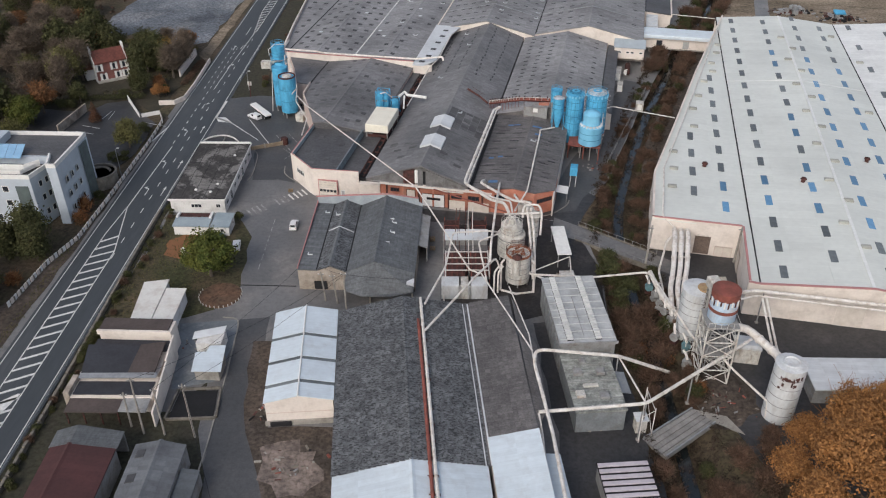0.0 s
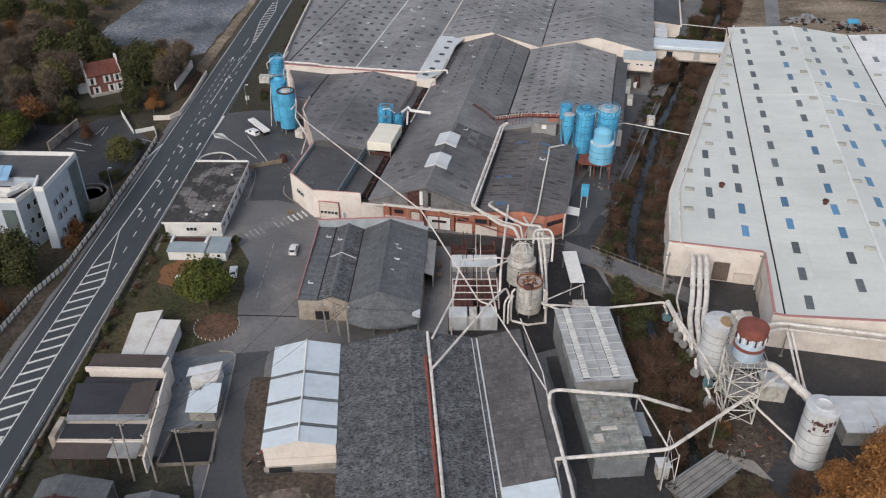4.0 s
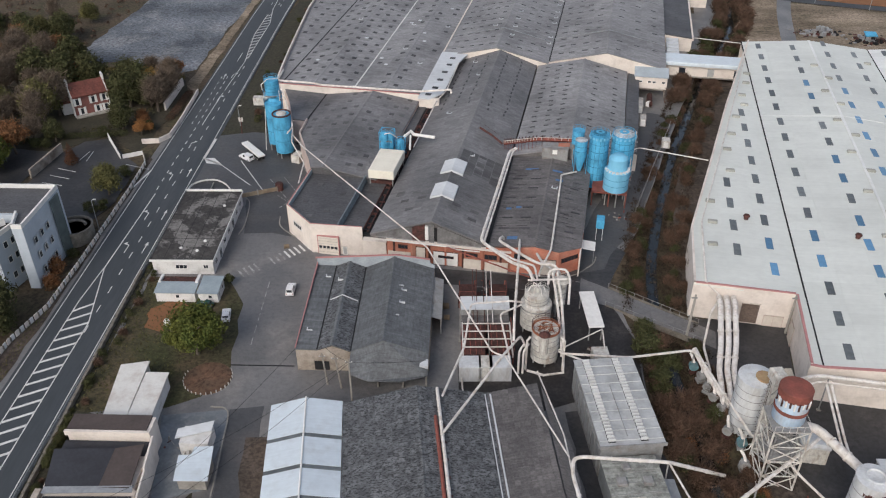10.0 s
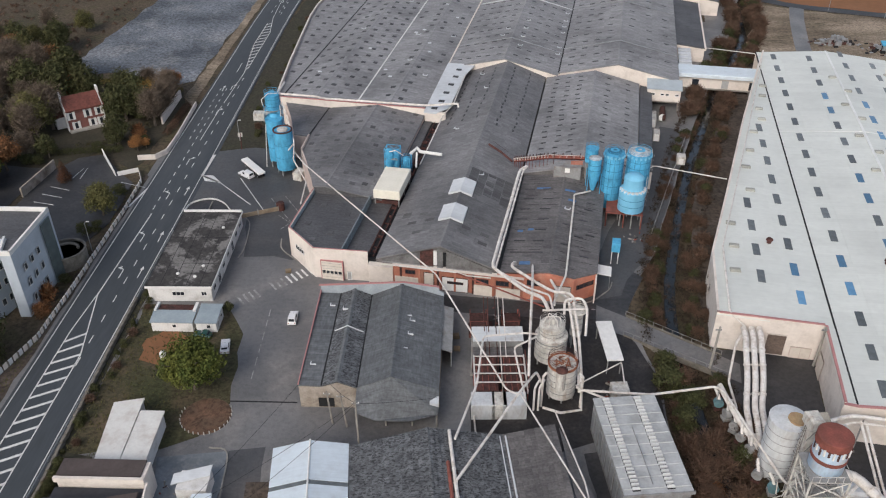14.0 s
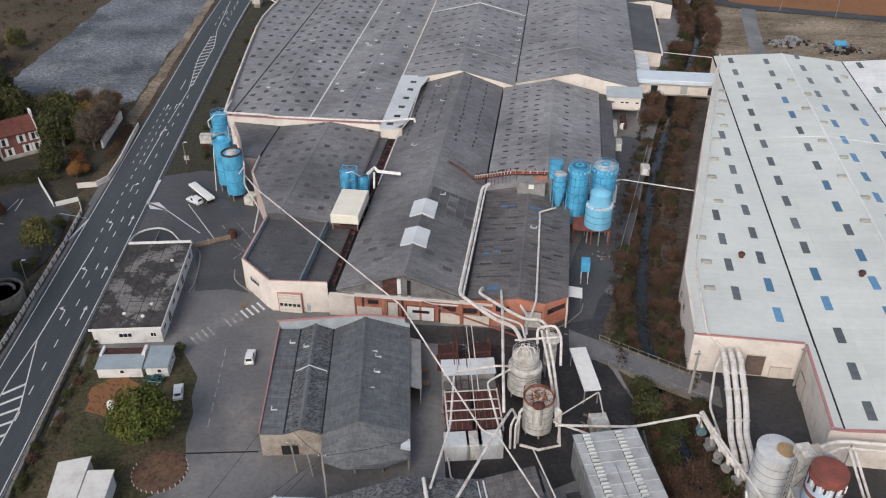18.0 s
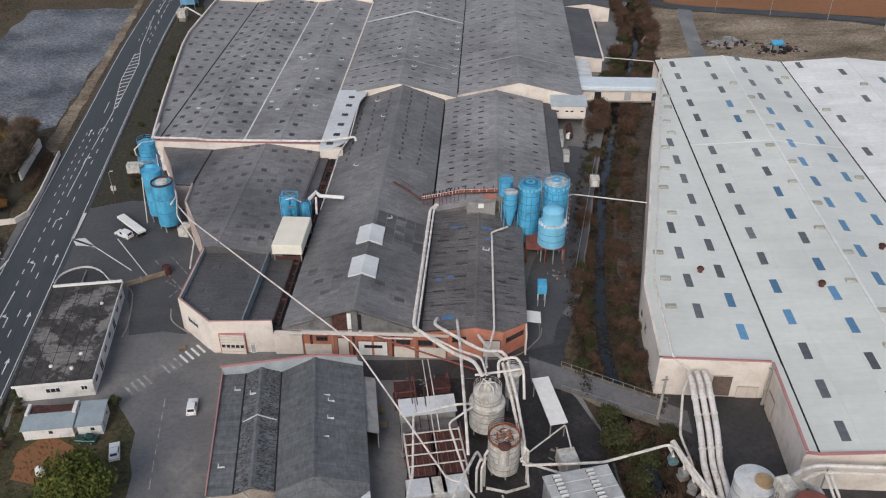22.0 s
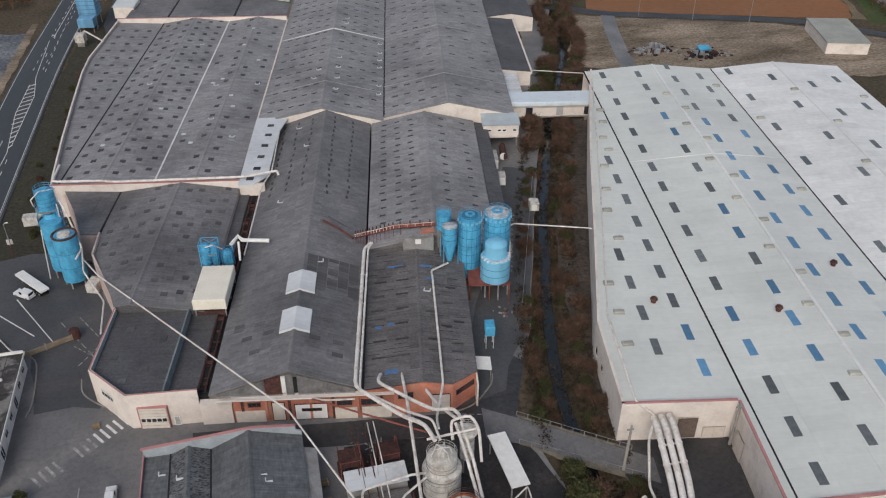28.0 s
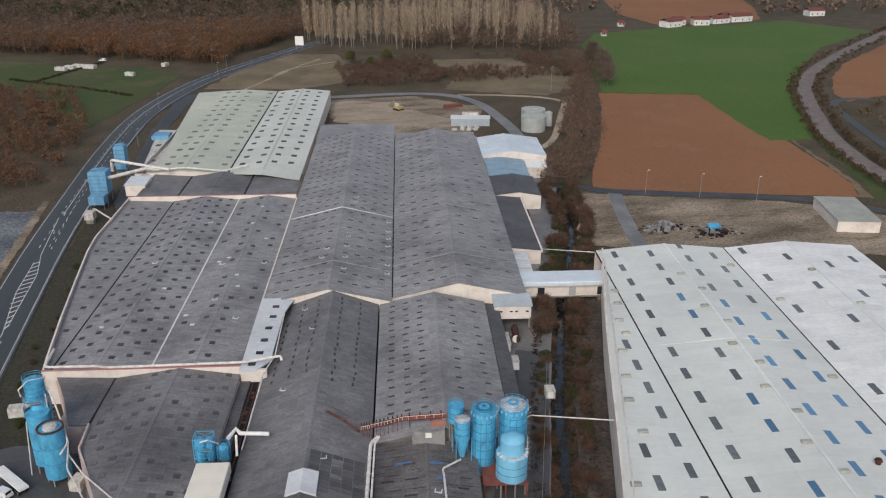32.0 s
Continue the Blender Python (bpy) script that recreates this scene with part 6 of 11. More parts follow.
t, s = hall("flank", [(-51.2, 4.1), (-46.9, 5.2), (-43.0, 4.1)], 60, 93.6, "barn with a blue-grey sheet roof and dark patches", [mat("blue_grey_roof", (0.155, 0.164, 0.178), (0.11, 0.115, 0.127), 0.8, scale=0.2, fine=2, amount=0.25, island=0.12)], GREYSTEEL, m=pose(0, 0, 0, 0, 0, 1.5), gut=False, run=2.5, wide=1.0)
skylights(s[0][0], s[0][1], [(-49.6, 91.5), (-49.6, 86.5), (-49.8, 80)], (1.5, 1.7))
t, s = hall("flank", [(-42.8, 3.4), (-40.0, 2.8)], 60, 89.5, "low blue-grey sheet-metal lean-to", [mat("grey_lean_roof", (0.12, 0.13, 0.145), (0.09, 0.1, 0.108), 0.8, scale=0.2, fine=2, amount=0.25, island=0.1)], GREYSTEEL, m=pose(0, 0, 0, 0, 0, 1.5), gut=False, run=2.5, wide=1.0)

# ---- silos, pipes, towers ----
DARKBLUE = mat("dark_blue_steel", (0.04, 0.19, 0.31), (0.03, 0.14, 0.24), 0.6, scale=0.5, fine=3, amount=0.3)
def ring_rail(parent, x, y, z, r, h=1.0, n=14, material=None):
    material = material or GREYSTEEL
    for k in (0.5, 1.0):
        G().hoop(x, y, z + h * k, r, 0.035, 24).make("hand_rail", material, parent)
    for j in range(n):
        a = 2 * math.pi * j / n
        G().tube([(x + r * math.cos(a), y + r * math.sin(a), z), (x + r * math.cos(a), y + r * math.sin(a), z + h)], 0.03, 4).make("rail_post", material, parent)


def ladder(parent, x, y, z0, z1, ang, material=None, cage=True):
    material = material or GREYSTEEL
    ca, sa = math.cos(radians(ang)), math.sin(radians(ang))
    g = G()
    for o in (-0.22, 0.22):
        g.tube([(x - sa * o, y + ca * o, z0), (x - sa * o, y + ca * o, z1)], 0.035, 4)
    for k in range(int((z1 - z0) / 0.6)):
        z = z0 + 0.3 + k * 0.6
        g.tube([(x + sa * 0.22, y - ca * 0.22, z), (x - sa * 0.22, y + ca * 0.22, z)], 0.02, 4)
    if cage:
        for k in range(int((z1 - z0 - 2) / 1.2)):
            z = z0 + 2.2 + k * 1.2
            g.tube([(x - sa * 0.35, y + ca * 0.35, z), (x + ca * 0.6 - sa * 0.3, y + sa * 0.6 + ca * 0.3, z), (x + ca * 0.6 + sa * 0.3, y + sa * 0.6 - ca * 0.3, z), (x + sa * 0.35, y - ca * 0.35, z)], 0.025, 4)
    return g.make("ladder", material, parent)


def truss(parent, x0, x1, y0, y1, z0, z1, n, material, r=0.12, name="brace"):
    """A tower of four legs with rings of rails and crossed braces."""
    cs = [(x0, y0), (x1, y0), (x1, y1), (x0, y1)]
    for x, y in cs:
        G().tube([(x, y, z0), (x, y, z1)], r * 1.3, 6).make("leg", material, parent)
    for k in range(n + 1):
        z = z0 + (z1 - z0) * k / n
        for p, q in zip(cs, cs[1:] + cs[:1]):
            if k:
                G().tube([(*p, z), (*q, z)], r, 5).make("rail", material, parent)
            if k < n:
                zb = z0 + (z1 - z0) * (k + 1) / n
                G().tube([(*p, z), (*q, zb)], r * 0.8, 5).make(name, material, parent)
                G().tube([(*q, z), (*p, zb)], r * 0.8, 5).make(name, material, parent)


def silo(x, y, z0, z1, r, material, label, top="cone", bands=6, legs=0, group="", hopper=0.0, rail=True, cat="silo"):
    t = fthing("silo", x, y, 0, label, cat, group, m=ID)
    g = G().lathe(x, y, [(r, z0), (r, z1)] if not hopper else [(0.3, z0 - hopper), (r, z0), (r, z1)], 28)
    g.make("shell", material, t, smooth=True)
    hoop_mat = GREYSTEEL if material in (SILO_GREY, DIRTYWHITE) else DARKBLUE if material in (BLUE, PALEBLUE) else material
    for k in range(1, bands):
        z = z0 + (z1 - z0) * k / bands
        G().lathe(x, y, [(r, z - 0.05), (r + 0.04, z - 0.03), (r + 0.04, z + 0.03), (r, z + 0.05)], 28).make("hoop", hoop_mat, t)
    if top == "cone":
        G().lathe(x, y, [(r + 0.06, z1 - 0.1), (r + 0.06, z1 + 0.08), (r * 0.45, z1 + 0.5), (r * 0.42, z1 + 0.75)], 28).make("roof", material, t)
    elif top == "dome":
        G().lathe(x, y, [(r + 0.03, z1), (r * 0.92, z1 + r * 0.28), (r * 0.7, z1 + r * 0.5), (r * 0.35, z1 + r * 0.63), (0.1, z1 + r * 0.67)], 28).make("roof", material, t, smooth=True)
    else:
        G().lathe(x, y, [(r + 0.06, z1 - 0.15), (r + 0.06, z1 + 0.1), (r - 0.1, z1 + 0.14)], 28).make("roof", material, t)
    for k in range(legs):
        a = 2 * math.pi * (k + 0.5) / legs
        G().tube([(x + r * 0.92 * math.cos(a), y + r * 0.92 * math.sin(a), 0), (x + r * 0.92 * math.cos(a), y + r * 0.92 * math.sin(a), z0 + 0.3)], 0.16, 6).make("leg", GREYSTEEL, t)
    return t


def pipe(name, pts, r, material, label, posts=(), n=8, flange=0.0, group="", cat="pipe"):
    """A pipe run through the points, with flanges and posts down to the ground."""
    p0 = Vector(pts[0])
    t = fthing(name, p0.x, p0.y, 0, label, cat, group, m=ID)
    path = [Vector(pts[0])]
    for i in range(1, len(pts) - 1):          # round the corners off
        a, b, c = Vector(pts[i - 1]), Vector(pts[i]), Vector(pts[i + 1])
        e = min(4 * r, (a - b).length * 0.4, (c - b).length * 0.4)
        u, v = b + (a - b).normalized() * e, b + (c - b).normalized() * e
        path += [u, (u + v) * 0.25 + b * 0.5, v]
    path.append(Vector(pts[-1]))
    G().tube([tuple(p) for p in path], r, n).make("run", material, t, smooth=True)
    if flange:
        for a, b in zip(pts, pts[1:]):
            a, b = Vector(a), Vector(b)
            m = int((b - a).length / flange)
            d = (b - a).normalized()
            for k in range(1, m + 1):
                p = a + (b - a) * (k / (m + 1))
                G().tube([tuple(p - d * 0.08), tuple(p + d * 0.08)], r * 1.22, n).make("flange", material, t)
    for x, y, z in posts:
        G().tube([(x, y, 0), (x, y, z)], 0.14, 6).make("post", GREYSTEEL, t)
        G().box(x - 0.3, y - 0.3, 0, x + 0.3, y + 0.3, 0.25).make("footing", CONCRETE, t)
    return t


# blue silos beside the brick hall
PALELID = mat("scuffed_pale_lid", (0.5, 0.53, 0.55), (0.36, 0.4, 0.43), 0.8, scale=0.9, fine=4, bump=0.2, amount=0.4, stain=(0.2, 0.18, 0.17), stain_scale=0.8, stain_amt=0.6, pits=0.3)
for x, y, z0, z1, r, top, label, mt in ((31.9, 208.6, 4.2, 15.6, 2.75, "cone", "tall sky-blue steel silo with a ringed top", BLUE), (26.2, 208.8, 1.5, 15.4, 2.35, "cone", "sky-blue steel silo with a railed top", BLUE)):
    t = silo(x, y, z0, z1, r, mt, label, top, 7, 6, "blue silos")
    ring_rail(t, x, y, z1, r * 0.95, 0.9, 14, BLUE)
    ladder(t, x + r + 0.1, y, 3, z1 + 0.8, 0, PIPEWHITE)
    for j in range(7):
        a = radians(190 + j * 26)
        G().box(x + r * math.cos(a) - 0.035, y + r * math.sin(a) - 0.035, z0, x + r * math.cos(a) + 0.035, y + r * math.sin(a) + 0.035, z1).make("rib", DARKBLUE, t)
    G().hoop(x, y, z0 + 0.1, r + 0.08, 0.12, 28).make("base_ring", REDSTEEL, t)
    if x > 30:
        G().lathe(x, y, [(r * 0.95, z1 + 0.08), (r * 0.93, z1 + 0.3), (r * 0.5, z1 + 0.62), (0.1, z1 + 0.8)], 24).make("lid", PALELID, t, "rough pale lid")
    else:
        G().lathe(x, y, [(r * 0.72, z1 + 0.3), (r * 0.7, z1 + 0.55), (0.1, z1 + 0.8)], 20).make("lid", DARKBLUE, t, "dark blue lid")
    for j in range(9):
        a = radians(180 + j * 22)
        G().box(x + r * math.cos(a) - 0.22, y + r * math.sin(a) - 0.22, z1 - 0.7, x + r * math.cos(a) + 0.22, y + r * math.sin(a) + 0.22, z1 - 0.15).make("top_plate", PALEBLUE, t)
t = silo(30.2, 203.0, 4.0, 8.9, 3.0, PALEBLUE, "wide pale blue steel tank with a stepped top", "flat", 3, 6, "blue silos")
G().lathe(30.2, 203.0, [(3.0, 8.9), (2.25, 9.8), (2.25, 12.2), (1.5, 12.9), (0.1, 13.1)], 28).make("upper_drum", PALEBLUE, t, smooth=True)
for j in range(10):
    a = radians(185 + j * 19)
    G().box(30.2 + 2.65 * math.cos(a) - 0.34, 203.0 + 2.65 * math.sin(a) - 0.16, 8.8, 30.2 + 2.65 * math.cos(a) + 0.34, 203.0 + 2.65 * math.sin(a) + 0.16, 9.6).make("hatch", SILO_GREY, t)
ladder(t, 33.0, 202.6, 3, 12.5, 0, PIPEWHITE)
t = silo(21.8, 208.0, 10.2, 14.2, 1.5, BLUE, "small sky-blue cyclone with a white lid and cone hopper", "flat", 3, 0, "blue silos", hopper=5.0)
G().lathe(21.8, 208.0, [(1.5, 14.2), (1.5, 14.36), (0.1, 14.46)], 24).make("lid", PALELID, t, "white flat lid")
for dx, dy in ((-1.5, -1.4), (1.5, -1.4), (1.5, 1.4), (-1.5, 1.4)):
    G().tube([(21.8 + dx, 208.0 + dy, 0), (21.8 + dx, 208.0 + dy, 11)], 0.1, 5).make("leg", BLUE, t)
t = silo(21.5, 212.0, 11.4, 14.8, 1.5, BLUE, "small sky-blue filter drum on legs", "flat", 3, 4, "blue silos")
ring_rail(t, 21.5, 212.0, 14.9, 1.5, 0.8, 10, BLUE)
t = thing("silo_platform", 28.8, 206.0, 0, -TH, "dark red steel platform under the blue silos", "platform")
G().box(-3.6, -5.4, 3.6, 4.8, 5.4, 3.85).make("deck", REDSTEEL, t)
for x in (-3.4, 0.6, 4.6):
    for y in (-5.2, 0, 5.2):
        G().tube([(x, y, 0), (x, y, 3.6)], 0.16, 6).make("column", REDSTEEL, t)

# little blue hopper and canopy beside the brick hall
t = thing("blue_hopper", *F(-6.8, 188.4)[:2], 0, -TH, "small blue hopper on a white frame", "hopper")
G().cham(-0.9, -1.2, 3.2, 0.9, 1.2, 5.4, 0.1).make("bin", BLUE, t)
for x in (-0.7, 0.7):
    for y in (-1, 1):
        G().tube([(x, y, 0), (x, y, 3.2)], 0.07, 5).make("leg", WHITEPAINT, t)
t = thing("door_canopy", *F(-8.9, 179.6)[:2], 0, -TH, "white canopy over a side door", "canopy")
G().slab([(-1.4, -1.6, 3.6), (1.5, -1.6, 3.3), (1.5, 1.8, 3.3), (-1.4, 1.8, 3.6)], 0.15).make("roof_slab", WHITEPAINT, t)
G().tube([(1.3, -1.4, 0), (1.3, -1.4, 3.3)], 0.06, 5).make("post", GREYSTEEL, t), G().tube([(1.3, 1.6, 0), (1.3, 1.6, 3.3)], 0.06, 5).make("post", GREYSTEEL, t)

# red conveyor across the middle roof to the blue silos
t = fthing("conveyor", -30, 215, 0, "rusty red covered conveyor across the roofs", "conveyor")
cp = [(-32.8, 215.2, 8.4), (-30.8, 215.4, 8.7), (-27.8, 215.7, 9.2), (-24.2, 216.5, 9.6), (-15.8, 216.6, 10.0)]
for p, q in zip(cp, cp[1:]):
    G().tube([p, q], 0.62, 4).make("casing", REDSTEEL, t)
    for k in range(4):
        f = (k + 0.5) / 4
        c = [p[i] + (q[i] - p[i]) * f for i in range(3)]
        G().box(c[0] - 0.12, c[1] - 0.6, c[2] + 0.25, c[0] + 0.12, c[1] + 0.6, c[2] + 0.85).make("hoop", RUST, t)
        G().tube([(c[0], c[1] - 0.5, 6), (c[0], c[1] - 0.5, c[2])], 0.06, 4).make("prop", REDSTEEL, t)
G().tube([(p[0], p[1] - 0.8, p[2] + 0.9) for p in cp], 0.06, 5).make("hand_rail", PIPEWHITE, t)
for p, q in zip(cp, cp[1:]):
    for k in range(5):
        c = [p[i] + (q[i] - p[i]) * (k + 0.5) / 5 for i in range(3)]
        G().tube([(c[0], c[1] - 0.8, c[2] + 0.2), (c[0], c[1] - 0.8, c[2] + 0.95)], 0.06, 4).make("rail_post", PIPEWHITE, t)
G().tube([(-39.5, 218.6, 10.4), (-36, 216.4, 9.6), (-33, 213.8, 8.8)], 0.35, 4).make("casing", RUST, t)
G().tube([(-38.5, 219.6, 10.8), (-34.4, 216.4, 10.0)], 0.06, 4).make("hand_rail", RUST, t)
t = thing("roof_penthouse", *F(-19.5, 213)[:2], 0, -TH, "grey roof penthouse with a white hatch and orange flank", "roof hut")
G().box(-3.2, -1.2, 6, 3.2, 2.2, 9.6).make("wall", GREYSTEEL, t)
G().box(-0.6, -1.3, 8.2, 0.6, -1.2, 9.3).make("hatch", WHITEPAINT, t)
G().slab([(0.6, 0.4, 9.7), (3.4, 0.4, 9.9), (3.4, 2.2, 9.9), (0.6, 2.2, 9.7)], 0.15).make("flank_roof", BRICK, t)

# blue silos at the western end of the roof
t = silo(-54.5, 225.4, 1.6, 12.0, 2.4, BLUE, "sky-blue steel silo with a dark rimmed open top", "flat", 3, 5, "western silos")
G().lathe(-54.5, 225.4, [(2.42, 12.0), (2.5, 12.1), (2.5, 12.4), (2.2, 12.45), (2.1, 12.1), (0.2, 12.05)], 28).make("rim", RUST, t)
G().lathe(-54.5, 225.4, [(1.4, 12.1), (1.3, 12.45), (0.5, 12.7)], 20).make("lid", DIRTYWHITE, t)
t = silo(-57.4, 229.6, 2.0, 13.2, 2.2, BLUE, "sky-blue steel silo behind the corner silo", "flat", 3, 4, "western silos")
t = silo(-58.0, 233.0, 14.6, 18.4, 1.9, BLUE, "sky-blue filter drum on a braced frame", "cone", 4, 0, "western silos")
truss(t, -59.8, -56.2, 231.2, 234.8, 0, 14.6, 4, BLUE, 0.14)
G().lathe(-58.0, 233.0, [(1.2, 2.0), (1.7, 3.4), (1.7, 13.6), (1.2, 14.6)], 20).make("lower_drum", BLUE, t, smooth=True)
ring_rail(t, -58.0, 233.0, 14.6, 2.5, 1.0, 14, BLUE)
G().lathe(-58.0, 233.0, [(1.9, 14.5), (2.6, 14.52), (2.6, 14.62), (1.9, 14.66)], 20).make("walkway", GREYSTEEL, t)
G().tube([(-60.2, 231.2, 16.2), (-60.2, 230.6, 18.0), (-58.6, 231.6, 19.2), (-55.8, 233.4, 18.6)], 0.14, 6).make("vent_pipe", PIPEWHITE, t)
G().tube([(-55.9, 231.0, 9.0), (-55.7, 230.8, 16.4)], 0.12, 6).make("riser", PIPEWHITE, t)
G().lathe(-57.6, 231.4, [(0.5, 8), (1.4, 9.6), (1.4, 13.4), (0.8, 14)], 16).make("middle_drum", BLUE, t)
G().box(-60.4, 230.4, 11.8, -56, 235, 12.0).make("platform", GREYSTEEL, t)
ring_rail(t, -58.0, 233.0, 18.5, 1.9, 1.0, 12, BLUE)
G().box(-62.6, 229.5, 12.6, -59.8, 231.4, 14.6).make("fan_box", DIRTYWHITE, t), G().tube([(-61.2, 230.4, 13.4), (-58.6, 232, 14.4)], 0.6, 8).make("duct", DIRTYWHITE, t)
G().tube([(-60.4, 228.2, 0), (-59.4, 228.6, 12)], 0.12, 5).make("mast", PIPEWHITE, t)
ladder(t, -56.0, 233.6, 1, 19, 0, PIPEWHITE)
pipe("roof_duct", [(-55.6, 233, 16), (-54.2, 230.5, 14), (-51.6, 224.5, 9), (-52.6, 221.6, 8.4)], 0.18, PIPEWHITE, "white duct from the filter drum to the eave")
pipe("eave_pipe", [(-52.0, 226, 8.2), (-50.6, 217, 8.2), (-45.6, 206, 8.2), (-45.2, 196.2, 8.1)], 0.16, PIPEWHITE, "white pipe along the factory eave", n=6)
pipe("parapet_pipe", [tuple(F(-104.8, 250, 8.6)), tuple(F(-103.6, 241.2, 9.0)), tuple(F(-92, 240.8, 9.2)), tuple(F(-90, 240.6, 8.9)), tuple(F(-60, 240.8, 9.2)), tuple(F(-51.6, 241.5, 10.2)), tuple(F(-51.4, 241.2, 9.2))], 0.3, PIPEWHITE, "white pipe along the parapet to the middle roof", flange=6)
# tank between: small dust box by the west wall
t = thing("dust_skip", -50.6, 222.4, 0, -20, "grey skip beside the west silos", "skip")
G().cham(-1.2, -1.6, 0, 1.2, 1.6, 2.2, 0.1).make("bin", DIRTYWHITE, t)
# blue filter on the left roof behind the plant box
t = fthing("roof_filter", -61, 209, 6, "small sky-blue filter unit with drums on the roof", "filter unit")
for a, b, r, z0, z1 in ((-62.4, 208.6, 1.0, 6.2, 11.5), (-60.8, 209.4, 0.9, 6.2, 11.0), (-58.4, 209.6, 1.0, 5.4, 9.2)):
    G().lathe(a, b, [(r * 0.5, z0), (r, z0 + 1.2), (r, z1), (r * 0.5, z1 + 0.5)], 16).make("drum", BLUE, t, smooth=True)
G().box(-63.3, 207.8, 9.4, -60.2, 210.2, 9.6).make("platform", GREYSTEEL, t)
truss(t, -63.4, -60.0, 207.6, 210.4, 6.0, 12.2, 3, BLUE, 0.07)
truss(t, -59.4, -57.4, 208.6, 210.8, 5.2, 9.8, 2, BLUE, 0.06)
G().tube([(-62, 207.4, 11.8), (-60.4, 207.2, 12.4), (-59.0, 208.8, 10.4)], 0.14, 6).make("duct", PIPEWHITE, t)
for k in range(5):
    G().tube([(-63.2 + k * 0.75, 207.8, 9.6), (-63.2 + k * 0.75, 207.8, 10.7)], 0.04, 4).make("rail_post", BLUE, t)
G().tube([(-63.2, 207.8, 10.7), (-60.2, 207.8, 10.7)], 0.04, 4).make("hand_rail", BLUE, t)
G().tube([(-57.9, 211.8, 9.4), (-56.8, 214.2, 9.9), (-55.8, 213.4, 9.4), (-50.3, 213.2, 9.2)], 0.42, 8).make("duct", WHITEPAINT, t)
G().tube([(-56.6, 213, 9.2), (-56.0, 209.5, 7.0)], 0.25, 8).make("duct", WHITEPAINT, t)
for k in range(7):
    G().box(-59.6 + 0.4 * (k % 2), 206 + k * 1.1, 5.2, -57.4, 206.8 + k * 1.1, 5.7 + 0.4 * (k % 3)).make("steelwork", RUST, t)
# rusty pipe and ladder bits along the gutter between the halls
t = fthing("gutter_pipe", -58.6, 172, 5.2, "rusty pipe run in the gutter between halls", "pipe")
for a in (-58.0, -56.8):
    G().tube([(a, 172.5, 5.5), (a, 204, 5.5), (a + 0.6, 238, 5.6)], 0.16, 6).make("run", RUST, t)
for k in range(34):
    b = 173 + k * 1.9 + RNG.uniform(-0.6, 0.6)
    G().box(-58.2 + RNG.uniform(0, 0.8), b, 5.1, -56.4 - RNG.uniform(0, 0.6), b + RNG.uniform(0.1, 0.9), 5.25 + RNG.uniform(0, 0.4)).make("bracket", RUST if k % 3 else BLACK, t)
pipe("edge_pipe", [tuple(F(-53.9, 266, 8.5)), tuple(F(-53.4, 244, 8.7)), tuple(F(-55.2, 239, 7.6)), tuple(F(-55.6, 212, 6.6))], 0.16, PIPEWHITE, "white pipe beside the walkway roof", n=6)

# white process pipes on the valley of the brick hall down to the big vessel
for o, rad in ((0.0, 0.34), (0.8, 0.2)):
    pipe("valley_pipe", [tuple(F(-29.2 + o * 0.3, 211.2, 9.2)), tuple(F(-30.6 + o, 209.6, 8.9)), tuple(F(-31.2 + o, 169.4 - o, 8.4)), (3.6 + o, 163.6 + o, 9.0), (6.6 + o * 1.6, 158.6 + o, 11.2), (7.4 + o, 155.2, 11.0)], rad, PIPEWHITE, "white process pipe along the roof valley to the vessel", flange=5, group="valley pipes")
pipe("lower_pipe", [tuple(F(-26.9, 174.4, 6.2)), tuple(F(-27.0, 173.2, 7.6)), tuple(F(-27.6, 170.6, 8.2)), (6.8, 166.6, 8.2), (9.2, 163.8, 8.6), (12.4, 163.6, 8.6), (13.2, 161.0, 8.0)], 0.29, PIPEWHITE, "white pipe from the brick hall to the tall vessel", flange=4)
pipe("ridge_pipe", [tuple(F(-13.6, 206.8, 6.6)), tuple(F(-17.2, 203.7, 7.0)), tuple(F(-17.0, 202.2, 7.0)), tuple(F(-16.5, 171.2, 6.9)), (9.4, 163.4, 7.0), (9.0, 160.0, 8.4)], 0.2, PIPEWHITE, "slim white pipe along the brick hall ridge", flange=2.2)
pipe("drop_pipe", [tuple(F(-19.4, 171.0, 5.6)), (10.4, 167.6, 6.0), (12.2, 161.2, 8.6)], 0.28, PIPEWHITE, "stub of white pipe dropping from the brick gable")
pipe("chimney_pipe", [(6.0, 176.3, 6.2), (5.2, 166, 8.6), (3.6, 146.5, 8.2), (3.5, 143.6, 5.4)], 0.25, PIPEWHITE, "white pipe bridging from the brick hall to the rack", flange=4)
pipe("facade_pipe", [tuple(F(-54.5, 170.2, 5.4)), tuple(F(-38.4, 170.2, 5.4)), tuple(F(-36.6, 169.8, 5.2)), tuple(F(-31.4, 169.6, 5.4))], 0.15, PIPEWHITE, "white pipe along the brick facade", flange=5)
pipe("sloping_pipe", [tuple(F(-38.7, 170.2, 5.3)), (7.1, 160.0, 8.0)], 0.16, REDSTEEL, "slim rusty pipe from the facade to the vessel")
# long thin pipe slung from the west silos over the roofs to the rack
pipe("slung_pipe", [(-51.5, 222.6, 7.6), (-47.5, 214.8, 8.2), (-13.5, 167.6, 9.6), (-0.7, 136.3, 9.0), (1.4, 135.6, 8.6)], 0.15, PIPEWHITE, "long slim pipe slung over the roofs", n=6, posts=((-6.4, 149.6, 9.2),))
